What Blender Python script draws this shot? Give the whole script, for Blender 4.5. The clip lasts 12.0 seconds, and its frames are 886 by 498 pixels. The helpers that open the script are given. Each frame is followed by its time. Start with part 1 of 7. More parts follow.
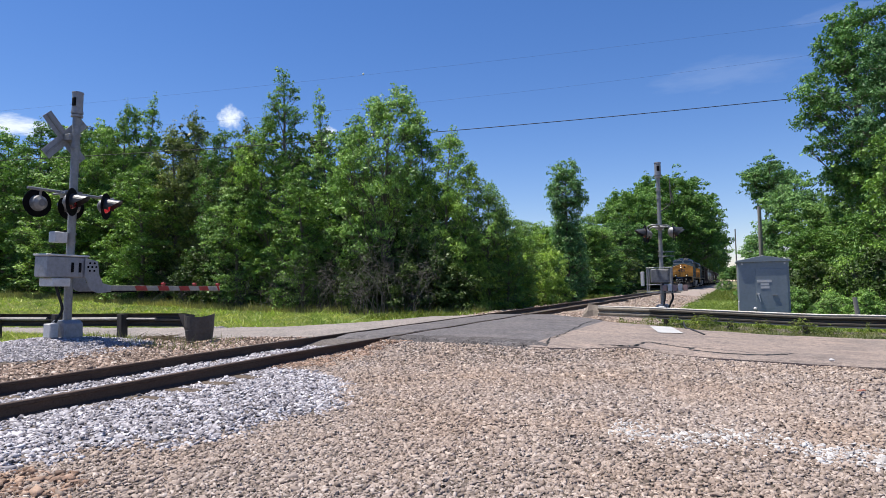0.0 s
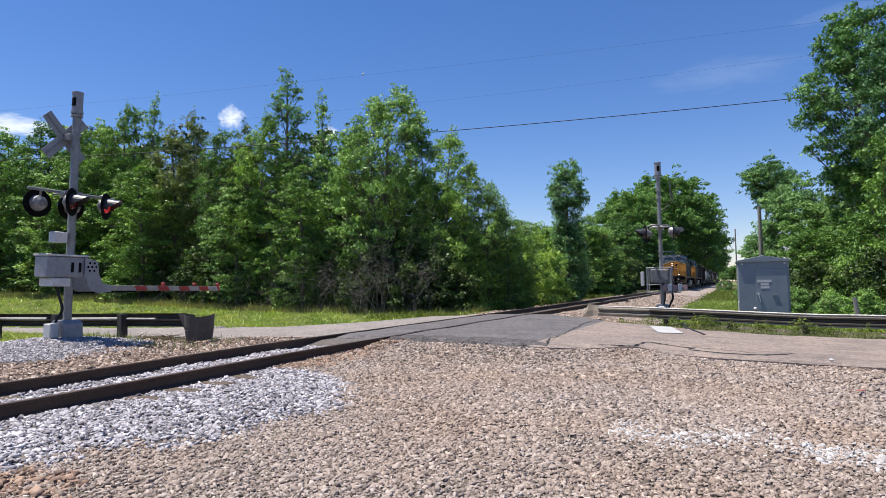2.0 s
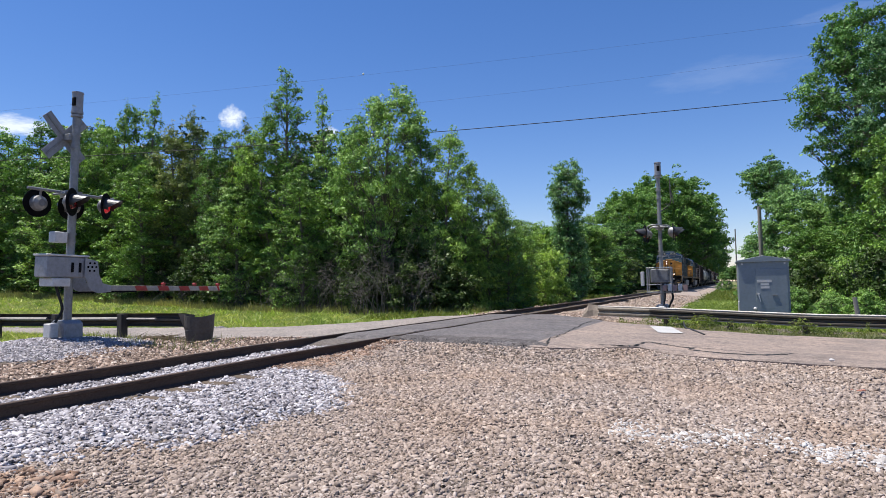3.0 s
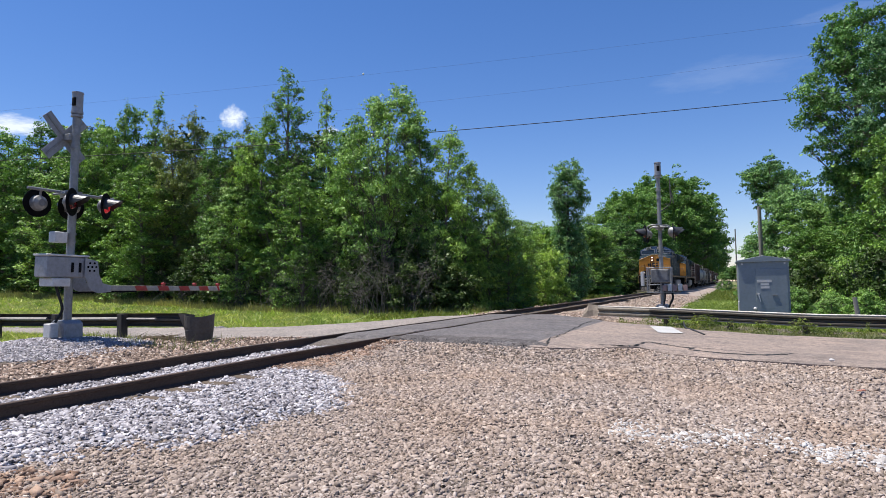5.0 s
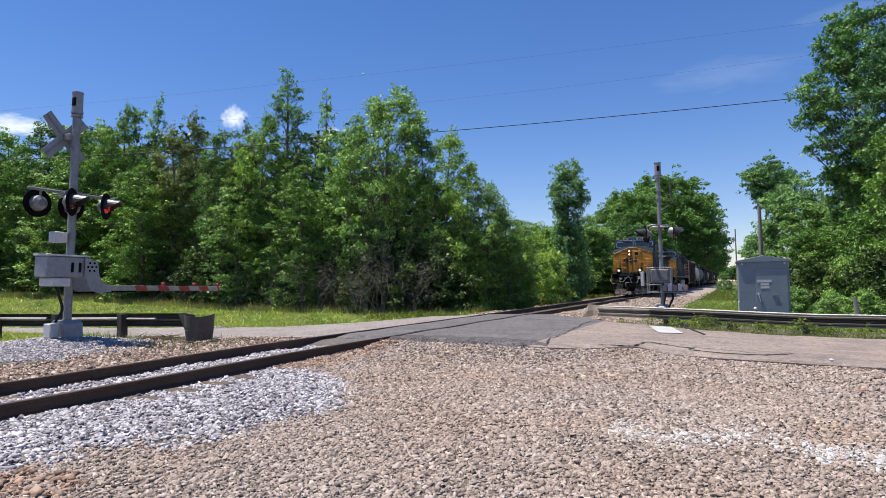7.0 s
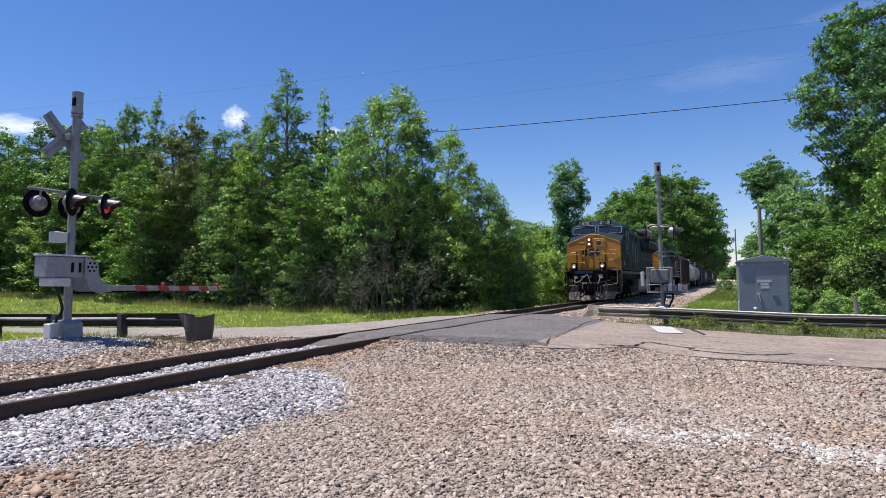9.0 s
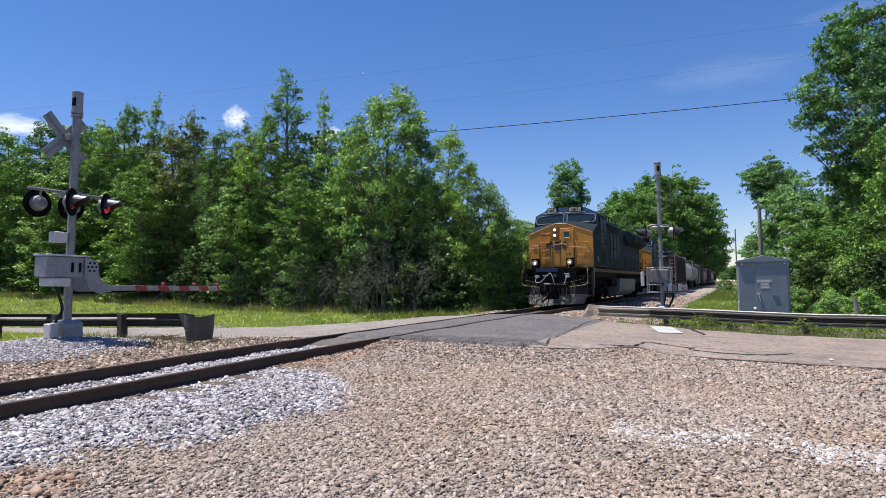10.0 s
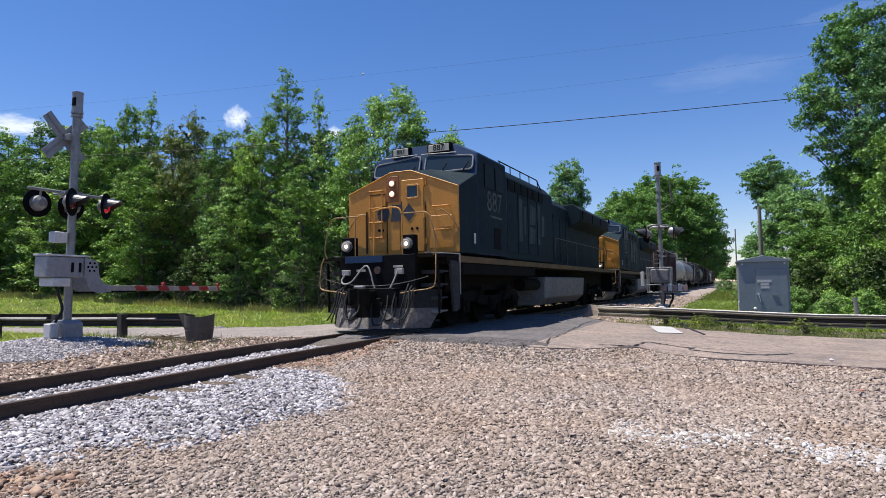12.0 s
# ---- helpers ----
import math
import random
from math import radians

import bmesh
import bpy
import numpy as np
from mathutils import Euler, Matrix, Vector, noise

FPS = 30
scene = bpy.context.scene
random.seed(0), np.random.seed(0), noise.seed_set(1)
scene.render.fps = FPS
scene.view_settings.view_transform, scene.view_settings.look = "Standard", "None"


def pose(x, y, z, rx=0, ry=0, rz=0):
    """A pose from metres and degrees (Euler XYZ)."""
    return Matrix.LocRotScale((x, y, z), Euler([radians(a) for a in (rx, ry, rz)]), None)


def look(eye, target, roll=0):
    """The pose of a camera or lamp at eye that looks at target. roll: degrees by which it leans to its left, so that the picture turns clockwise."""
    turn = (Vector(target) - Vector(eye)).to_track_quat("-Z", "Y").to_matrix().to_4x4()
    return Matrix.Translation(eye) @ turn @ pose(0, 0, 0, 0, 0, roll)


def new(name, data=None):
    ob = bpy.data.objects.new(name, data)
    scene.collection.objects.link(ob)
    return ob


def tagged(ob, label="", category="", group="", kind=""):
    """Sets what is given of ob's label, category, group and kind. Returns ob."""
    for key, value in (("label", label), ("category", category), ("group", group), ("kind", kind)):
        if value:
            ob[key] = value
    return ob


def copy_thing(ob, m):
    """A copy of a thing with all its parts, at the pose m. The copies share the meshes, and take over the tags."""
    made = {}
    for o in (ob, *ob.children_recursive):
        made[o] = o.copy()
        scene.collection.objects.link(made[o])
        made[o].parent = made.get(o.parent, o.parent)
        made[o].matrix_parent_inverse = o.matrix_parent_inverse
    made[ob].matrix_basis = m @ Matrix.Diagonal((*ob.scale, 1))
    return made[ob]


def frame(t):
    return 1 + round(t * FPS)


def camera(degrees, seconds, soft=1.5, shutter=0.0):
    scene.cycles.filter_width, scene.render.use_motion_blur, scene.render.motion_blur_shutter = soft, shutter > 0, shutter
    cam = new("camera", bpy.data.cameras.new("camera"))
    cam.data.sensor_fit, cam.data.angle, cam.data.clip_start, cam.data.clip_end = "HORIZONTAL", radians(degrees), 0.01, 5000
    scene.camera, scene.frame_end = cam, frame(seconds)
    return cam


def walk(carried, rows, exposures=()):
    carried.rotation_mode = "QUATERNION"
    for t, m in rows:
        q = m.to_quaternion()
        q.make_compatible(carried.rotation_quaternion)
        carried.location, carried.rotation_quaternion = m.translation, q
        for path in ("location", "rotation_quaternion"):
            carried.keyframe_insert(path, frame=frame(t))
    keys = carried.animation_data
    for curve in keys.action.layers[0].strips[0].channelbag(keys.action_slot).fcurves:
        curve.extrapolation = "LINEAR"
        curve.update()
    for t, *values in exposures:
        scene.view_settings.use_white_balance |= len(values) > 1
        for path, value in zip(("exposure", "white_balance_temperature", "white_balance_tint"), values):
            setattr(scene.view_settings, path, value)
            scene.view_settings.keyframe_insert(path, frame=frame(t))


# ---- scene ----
# ---------------------------------------------------------------- camera, sky, sun
# World: rail tops at z = 0, the track runs along +y with its centre at x = TRACK_X.
TRACK_X = -7.275
TRAIN_Y = 13.10       # place of the leading nose at 12 s
TRAIN_V = 7.626       # metres a second, towards -y
SECONDS = 12.0

cam = camera(71.556, SECONDS, soft=0.45, shutter=0.0)
CAM_POSE = pose(0, 0, 1.017, 93.455, 1.030, 25.281)
walk(cam, [(0.0, CAM_POSE), (SECONDS, CAM_POSE)], exposures=[(0.0, 0.55), (SECONDS, 0.55)])

SUN_FROM = Vector((-0.32, -0.09, 1.0)).normalized()
sun_data = bpy.data.lights.new("sun", "SUN")
sun_data.energy, sun_data.angle, sun_data.color = 5.0, radians(0.53), (1.0, 0.955, 0.88)
sun = new("sun", sun_data)
sun.matrix_world = look(SUN_FROM * 100, (0, 0, 0))

world = bpy.data.worlds.new("sky")
scene.world = world
world.use_nodes = True
wn, wl = world.node_tree.nodes, world.node_tree.links
sky = wn.new("ShaderNodeTexSky")
sky.sky_type, sky.sun_disc = "NISHITA", False
sky.sun_elevation = math.asin(SUN_FROM.z)
sky.sun_rotation = math.atan2(SUN_FROM.x, SUN_FROM.y)
sky.air_density, sky.dust_density, sky.ozone_density = 1.0, 0.1, 3.0
wn["Background"].inputs["Strength"].default_value = 0.086
deep = wn.new("ShaderNodeHueSaturation")
deep.inputs["Saturation"].default_value, deep.inputs["Value"].default_value = 1.24, 1.0
air = wn.new("ShaderNodeMix")
air.data_type, air.blend_type = "RGBA", "MULTIPLY"
air.inputs[0].default_value, air.inputs[7].default_value = 1.0, (1.06, 0.985, 1.10, 1)
wl.new(sky.outputs[0], air.inputs[6])
wl.new(air.outputs[2], deep.inputs["Color"])
wl.new(deep.outputs[0], wn["Background"].inputs["Color"])

# ---------------------------------------------------------------- materials
def ramp(nt, fac, stops):
    r = nt.nodes.new("ShaderNodeValToRGB")
    while len(r.color_ramp.elements) < len(stops):
        r.color_ramp.elements.new(0.5)
    for e, (p, c) in zip(r.color_ramp.elements, stops):
        e.position, e.color = p, (*c, 1)
    nt.links.new(fac, r.inputs[0])
    return r.outputs[0]


def mixed(nt, fac, a, b, mode="MIX"):
    m = nt.nodes.new("ShaderNodeMix")
    m.data_type, m.blend_type = "RGBA", mode
    for value, socket in ((fac, m.inputs[0]), (a, m.inputs[6]), (b, m.inputs[7])):
        if hasattr(value, "links"):
            nt.links.new(value, socket)
        elif isinstance(value, (int, float)):
            socket.default_value = value
        else:
            socket.default_value = (*value, 1)
    return m.outputs[2]


def noise_tex(nt, scale, detail=4.0, stretch=None, rough=0.55):
    c = nt.nodes.new("ShaderNodeTexCoord")
    out = c.outputs["Object"]
    if stretch:
        mp = nt.nodes.new("ShaderNodeMapping")
        mp.inputs["Scale"].default_value = stretch
        nt.links.new(out, mp.inputs[0])
        out = mp.outputs[0]
    n = nt.nodes.new("ShaderNodeTexNoise")
    n.inputs["Scale"].default_value, n.inputs["Detail"].default_value, n.inputs["Roughness"].default_value = scale, detail, rough
    nt.links.new(out, n.inputs["Vector"])
    return n.outputs["Fac"]


def mat(name, base, second=None, rough=0.7, metal=0.0, scale=3.0, fine=40.0, dirt=None, dirt_amount=0.5, bump=0.2, bump_size=0.01,
        stretch=None, island=0.0, emit=None, spec=0.5):
    """Two-scale painted or mineral surface: base to second by broad noise, dirt by fine noise, a little relief."""
    m = bpy.data.materials.new(name)
    m.use_nodes = True
    nt = m.node_tree
    b = nt.nodes["Principled BSDF"]
    b.inputs["Roughness"].default_value, b.inputs["Metallic"].default_value = rough, metal
    b.inputs["Specular IOR Level"].default_value = spec
    second = second or tuple(c * 0.75 for c in base)
    broad, small = noise_tex(nt, scale, 5, stretch), noise_tex(nt, fine, 3, stretch)
    col = ramp(nt, broad, [(0.32, base), (0.68, second)])
    col = mixed(nt, ramp(nt, small, [(0.4, (0, 0, 0)), (0.75, (dirt_amount,) * 3)]), col, dirt or tuple(c * 0.55 for c in base))
    if island:
        g = nt.nodes.new("ShaderNodeNewGeometry")
        v = ramp(nt, g.outputs["Random Per Island"], [(0.0, (1 - island,) * 3), (1.0, (1 + island * 0.6,) * 3)])
        col = mixed(nt, 1.0, col, v, "MULTIPLY")
    nt.links.new(col, b.inputs["Base Color"])
    rr = ramp(nt, small, [(0.3, (rough * 0.85,) * 3), (0.7, (min(1, rough * 1.15),) * 3)])
    nt.links.new(rr, b.inputs["Roughness"])
    if bump:
        bp = nt.nodes.new("ShaderNodeBump")
        bp.inputs["Strength"].default_value, bp.inputs["Distance"].default_value = bump, bump_size
        nt.links.new(small, bp.inputs["Height"])
        nt.links.new(bp.outputs[0], b.inputs["Normal"])
    if emit:
        b.inputs["Emission Color"].default_value, b.inputs["Emission Strength"].default_value = (*emit[0], 1), emit[1]
    return m


def leaf_mat(name, dark, light, warm=None, through_amount=0.3, gloss=0.22):
    """Leaves: per-leaf and per-tree colour, gloss on top, light through the blade."""
    m = bpy.data.materials.new(name)
    m.use_nodes = True
    nt = m.node_tree
    b, out = nt.nodes["Principled BSDF"], nt.nodes["Material Output"]
    g, info = nt.nodes.new("ShaderNodeNewGeometry"), nt.nodes.new("ShaderNodeObjectInfo")
    col = ramp(nt, g.outputs["Random Per Island"], [(0.0, dark), (0.55, tuple((a + c) / 2 for a, c in zip(dark, light))), (0.88, light), (1.0, warm or light)])
    patch = ramp(nt, noise_tex(nt, 0.7, 3), [(0.33, (0.60, 0.66, 0.66)), (0.5, (1.0, 1.0, 1.0)), (0.67, (1.28, 1.20, 1.0))])
    col = mixed(nt, 1.0, col, patch, "MULTIPLY")
    col = mixed(nt, 1.0, col, ramp(nt, info.outputs["Random"], [(0.0, (0.66, 0.74, 0.8)), (0.5, (1.0, 1.0, 1.0)), (1.0, (1.22, 1.16, 1.0))]), "MULTIPLY")
    nt.links.new(col, b.inputs["Base Color"])
    b.inputs["Roughness"].default_value, b.inputs["Specular IOR Level"].default_value = 0.48, gloss
    t = nt.nodes.new("ShaderNodeBsdfTranslucent")
    tc = mixed(nt, 1.0, col, (1.15, 1.25, 0.8), "MULTIPLY")
    nt.links.new(tc, t.inputs["Color"])
    mx = nt.nodes.new("ShaderNodeMixShader")
    mx.inputs[0].default_value = through_amount
    nt.links.new(b.outputs[0], mx.inputs[1])
    nt.links.new(t.outputs[0], mx.inputs[2])
    nt.links.new(mx.outputs[0], out.inputs["Surface"])
    return m


def stone_mat(name, stops, rough=0.85, patch=None, patch_scale=0.6):
    """Loose stones: every stone its own shade."""
    m = bpy.data.materials.new(name)
    m.use_nodes = True
    nt = m.node_tree
    b = nt.nodes["Principled BSDF"]
    g = nt.nodes.new("ShaderNodeNewGeometry")
    col = ramp(nt, g.outputs["Random Per Island"], stops)
    if patch:
        col = mixed(nt, ramp(nt, noise_tex(nt, patch_scale, 4), [(0.42, (0, 0, 0)), (0.7, (1, 1, 1))]), col, mixed(nt, 1.0, col, patch, "MULTIPLY"), "MIX")
    small = noise_tex(nt, 90, 3)
    col = mixed(nt, 1.0, col, ramp(nt, small, [(0.3, (0.8, 0.8, 0.8)), (0.7, (1.1, 1.1, 1.1))]), "MULTIPLY")
    nt.links.new(col, b.inputs["Base Color"])
    b.inputs["Roughness"].default_value = rough
    bp = nt.nodes.new("ShaderNodeBump")
    bp.inputs["Strength"].default_value, bp.inputs["Distance"].default_value = 0.35, 0.004
    nt.links.new(small, bp.inputs["Height"])
    nt.links.new(bp.outputs[0], b.inputs["Normal"])
    return m


def glass_mat(name, tint=(0.02, 0.03, 0.04), rough=0.05):
    m = bpy.data.materials.new(name)
    m.use_nodes = True
    b = m.node_tree.nodes["Principled BSDF"]
    b.inputs["Base Color"].default_value = (*tint, 1)
    b.inputs["Roughness"].default_value, b.inputs["IOR"].default_value = rough, 1.5
    return m


def asphalt_mat(name, base, second, dark):
    """Worn asphalt: stains, wheel streaks along the road, coarse grain."""
    m = mat(name, base, second, rough=0.92, scale=0.9, fine=11, dirt=dark, dirt_amount=0.8, bump=0.9, bump_size=0.02)
    nt = m.node_tree
    b = nt.nodes["Principled BSDF"]
    col = b.inputs["Base Color"].links[0].from_socket
    streak = noise_tex(nt, 2.2, 7, (0.35, 1.3, 1), 0.7)
    col = mixed(nt, 1.0, col, ramp(nt, streak, [(0.32, (0.72, 0.70, 0.69)), (0.48, (1.0, 1.0, 1.0)), (0.68, (1.2, 1.15, 1.1))]), "MULTIPLY")
    grit = noise_tex(nt, 55, 4, None, 0.8)
    col = mixed(nt, 1.0, col, ramp(nt, grit, [(0.38, (0.5, 0.5, 0.5)), (0.62, (1.45, 1.45, 1.45))]), "MULTIPLY")
    nt.links.new(col, b.inputs["Base Color"])
    return m


M_asphalt = asphalt_mat("asphalt", (0.305, 0.236, 0.195), (0.215, 0.172, 0.148), (0.10, 0.085, 0.078))
M_paleroad = asphalt_mat("bleached_asphalt", (0.290, 0.252, 0.228), (0.225, 0.195, 0.176), (0.12, 0.106, 0.098))
M_patch = asphalt_mat("asphalt_patch", (0.142, 0.126, 0.125), (0.105, 0.096, 0.098), (0.055, 0.05, 0.05))
M_skirt = asphalt_mat("crumbled_asphalt", (0.092, 0.080, 0.078), (0.066, 0.058, 0.057), (0.035, 0.031, 0.03))
M_crack = mat("crack", (0.02, 0.02, 0.02), rough=1.0, bump=0)
M_paint = mat("road_paint", (0.4778, 0.4718, 0.4590), (0.3825, 0.3698, 0.3570), rough=0.7, fine=25, dirt=(0.2228, 0.2108, 0.1980), dirt_amount=0.35)
# soil kept dark: shade in the gaps between stones is put into it
M_soil = mat("soil", (0.092, 0.072, 0.058), (0.118, 0.096, 0.080), rough=0.95, scale=0.5, fine=28, dirt=(0.086, 0.063, 0.044), dirt_amount=0.8, bump=0.9, bump_size=0.03)
M_grit = mat("trodden_grit", (0.335, 0.272, 0.232), (0.27, 0.215, 0.18), rough=0.95, scale=1.2, fine=45, dirt=(0.16, 0.125, 0.10), dirt_amount=0.5, bump=0.9, bump_size=0.02)
M_bed = mat("ballast_bed", (0.156, 0.134, 0.121), (0.121, 0.095, 0.078), rough=0.95, scale=0.8, fine=22, dirt=(0.043, 0.037, 0.032), dirt_amount=0.9, bump=1.0, bump_size=0.04)
M_turf = mat("turf", (0.1078, 0.1350, 0.0297), (0.1764, 0.1688, 0.0495), rough=0.95, scale=0.35, fine=8, dirt=(0.0630, 0.0675, 0.0198), dirt_amount=0.6, bump=0.8, bump_size=0.08)
M_litter = mat("forest_floor", (0.05, 0.045, 0.025), (0.08, 0.07, 0.035), rough=1.0, scale=0.5, fine=6, bump=0.8, bump_size=0.08)
BROWN = [(0.0, (0.165, 0.128, 0.105)), (0.25, (0.268, 0.211, 0.178)), (0.6, (0.337, 0.270, 0.232)), (0.9, (0.405, 0.331, 0.288)), (1.0, (0.52, 0.445, 0.395))]
M_rustystone = stone_mat("rusty_gravel", [(0.0, (0.085, 0.052, 0.036)), (0.5, (0.25, 0.155, 0.108)), (1.0, (0.40, 0.275, 0.20))])
M_gravel = stone_mat("brown_gravel", BROWN, patch=(1.03, 0.945, 0.85), patch_scale=0.45)
M_palestone = stone_mat("pale_gravel", [(0.0, (0.33, 0.305, 0.295)), (0.5, (0.47, 0.445, 0.435)), (1.0, (0.61, 0.59, 0.585))])
M_white = stone_mat("fresh_ballast", [(0.0, (0.12, 0.108, 0.116)), (0.35, (0.288, 0.265, 0.284)), (0.75, (0.445, 0.418, 0.442)), (1.0, (0.64, 0.615, 0.64))])
M_palebed = mat("pale_ballast_bed", (0.30, 0.285, 0.30), (0.24, 0.225, 0.235), rough=0.95, scale=0.8, fine=30, dirt=(0.09, 0.082, 0.08), dirt_amount=0.9, bump=1.0, bump_size=0.03)
M_rubble = stone_mat("asphalt_rubble", [(0.0, (0.05, 0.044, 0.042)), (0.6, (0.115, 0.10, 0.097)), (1.0, (0.20, 0.178, 0.17))])
M_dirtstone = stone_mat("dirty_ballast", [(0.0, (0.075, 0.05, 0.038)), (0.5, (0.245, 0.17, 0.13)), (0.85, (0.40, 0.305, 0.25)), (1.0, (0.56, 0.48, 0.42))])
M_rust = mat("rail_rust", (0.055, 0.034, 0.024), (0.085, 0.05, 0.034), rough=0.85, scale=2, fine=60, bump=0.3)
M_railtop = mat("rail_head", (0.16, 0.12, 0.10), (0.24, 0.20, 0.18), rough=0.35, metal=0.8, scale=1.5, fine=30, stretch=(8, 0.5, 1), bump=0)
M_tie = mat("tie_wood", (0.120, 0.087, 0.060), (0.072, 0.051, 0.036), rough=0.95, scale=4, fine=35, stretch=(0.4, 6, 6), bump=0.6)
M_galv = mat("galvanised_steel", (0.281, 0.281, 0.281), (0.221, 0.221, 0.225), rough=0.5, metal=0.35, scale=4, fine=18, dirt=(0.145, 0.136, 0.128), dirt_amount=0.5, bump=0.08)
M_alu = mat("aluminium_grey_paint", (0.306, 0.310, 0.332), (0.246, 0.251, 0.272), rough=0.5, metal=0.25, scale=3, fine=16, dirt=(0.170, 0.162, 0.162), dirt_amount=0.5, bump=0.08)
M_guard = mat("weathered_guardrail", (0.075, 0.071, 0.060), (0.052, 0.046, 0.038), rough=0.65, metal=0.4, scale=2, fine=14, dirt=(0.1224, 0.0850, 0.0561), dirt_amount=0.6, bump=0.15)
M_guarddark = mat("rust_black_guardrail", (0.060, 0.055, 0.050), (0.045, 0.040, 0.035), rough=0.7, metal=0.1, scale=2, fine=14, dirt=(0.06, 0.045, 0.035), dirt_amount=0.5, bump=0.15, spec=0.2)
# pale tone for guardrail edges that catch the sun
M_edge = mat("sunlit_edge_tone", (0.42, 0.40, 0.37), (0.32, 0.29, 0.26), rough=0.6, metal=0.1, scale=3, fine=15, dirt=(0.16, 0.12, 0.09), dirt_amount=0.5, bump=0.05)
M_post = mat("guardrail_post", (0.049, 0.042, 0.036), (0.077, 0.066, 0.056), rough=0.9, scale=4, fine=30, stretch=(5, 5, 0.6), bump=0.5)
M_black = mat("black_paint", (0.006, 0.006, 0.0065), (0.010, 0.010, 0.011), rough=0.65, scale=4, fine=25, bump=0.1, spec=0.05)
M_hood = mat("sunlit_black_enamel", (0.02, 0.02, 0.021), (0.03, 0.03, 0.03), rough=0.38, scale=4, fine=25, bump=0.1, spec=0.6)
# arm white toned down: shade on its side is put into the paint
M_armpaint = mat("shaded_arm_paint", (0.36, 0.34, 0.31), (0.28, 0.26, 0.235), rough=0.6, scale=5, fine=25, dirt=(0.17, 0.15, 0.13), dirt_amount=0.5, bump=0.05)
M_drum = mat("dull_brown_steel", (0.098, 0.086, 0.074), (0.074, 0.062, 0.052), rough=0.7, metal=0.1, scale=3, fine=18, dirt=(0.06, 0.045, 0.035), dirt_amount=0.5, bump=0.1)
M_tanedge = mat("tan_lit_steel", (0.24, 0.195, 0.15), (0.17, 0.135, 0.105), rough=0.7, metal=0.1, scale=6, fine=25, bump=0.1)
M_bleach = mat("bleached_guardrail", (0.25, 0.225, 0.185), (0.17, 0.15, 0.12), rough=0.7, metal=0.1, scale=3, fine=16, dirt=(0.12, 0.08, 0.05), dirt_amount=0.6, bump=0.1)
M_rubber = mat("black_rubber", (0.012, 0.012, 0.012), rough=0.8, bump=0.1)
M_whitep = mat("white_paint", (0.612, 0.603, 0.586), (0.510, 0.501, 0.484), rough=0.55, scale=4, fine=22, dirt=(0.340, 0.315, 0.281), dirt_amount=0.35, bump=0.08)
M_red = mat("reflective_red", (0.36, 0.028, 0.025), (0.28, 0.024, 0.022), rough=0.45, scale=5, fine=25, bump=0.05)
M_weight = mat("faded_red_weight", (0.34, 0.22, 0.20), (0.26, 0.18, 0.165), rough=0.7, bump=0.1)
M_lens = mat("red_lens", (0.14, 0.010, 0.012), (0.10, 0.008, 0.009), rough=0.15, scale=8, bump=0)
M_lit = mat("lit_red_lens", (0.4, 0.012, 0.012), rough=0.2, scale=8, bump=0, emit=((1.0, 0.05, 0.08), 0.16))
M_cab = mat("cabinet_grey", (0.212, 0.255, 0.285), (0.178, 0.217, 0.246), rough=0.5, metal=0.1, scale=1.5, fine=14, dirt=(0.145, 0.162, 0.170), dirt_amount=0.35, bump=0.05)
M_pole = mat("weathered_pole", (0.20, 0.19, 0.17), (0.27, 0.25, 0.22), rough=0.95, scale=4, fine=40, stretch=(5, 5, 0.3), bump=0.5)
M_cable = mat("cable", (0.02, 0.02, 0.025), rough=0.7, bump=0)
M_yellow = mat("locomotive_yellow", (0.60, 0.258, 0.030), (0.51, 0.215, 0.026), rough=0.45, scale=1.3, fine=16, dirt=(0.2640, 0.1375, 0.0330), dirt_amount=0.35, bump=0.05)
# blue of the side walls, darkened to hold their shade
M_blue = mat("shaded_locomotive_blue", (0.014, 0.0265, 0.034), (0.019, 0.032, 0.038), rough=0.7, scale=1.0, fine=10, dirt=(0.026, 0.028, 0.029), dirt_amount=0.45, bump=0.05, spec=0.06)
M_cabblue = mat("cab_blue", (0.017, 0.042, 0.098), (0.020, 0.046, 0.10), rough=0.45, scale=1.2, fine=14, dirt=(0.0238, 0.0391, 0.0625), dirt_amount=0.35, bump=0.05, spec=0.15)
M_under = mat("underframe_black", (0.0054, 0.0051, 0.003), (0.0120, 0.0102, 0.0090), rough=0.9, scale=2.5, fine=22, dirt=(0.0240, 0.0192, 0.0156), dirt_amount=0.4, bump=0.3, spec=0.1)
M_plow = mat("worn_pilot_steel", (0.06, 0.058, 0.058), (0.078, 0.075, 0.074), rough=0.8, scale=2, fine=14, dirt=(0.035, 0.032, 0.03), dirt_amount=0.35, bump=0.08, spec=0.25)
M_plowlow = mat("dusty_lit_plow_steel", (0.36, 0.33, 0.315), (0.25, 0.23, 0.22), rough=0.85, scale=2, fine=12, dirt=(0.109, 0.090, 0.083), dirt_amount=0.6, bump=0.1, spec=0.2)
M_stepside = mat("dark_step_steel", (0.043, 0.041, 0.043), (0.062, 0.060, 0.059), rough=0.8, scale=2, fine=14, bump=0.08, spec=0.2)
M_railyel = mat("pale_yellow_rail", (0.34, 0.20, 0.06), (0.26, 0.16, 0.06), rough=0.6, scale=5, fine=20, bump=0)
M_tank = mat("fuel_tank_grey", (0.20, 0.20, 0.205), (0.155, 0.155, 0.158), rough=0.7, scale=1.5, fine=12, dirt=(0.075, 0.069, 0.063), dirt_amount=0.5, bump=0.1)
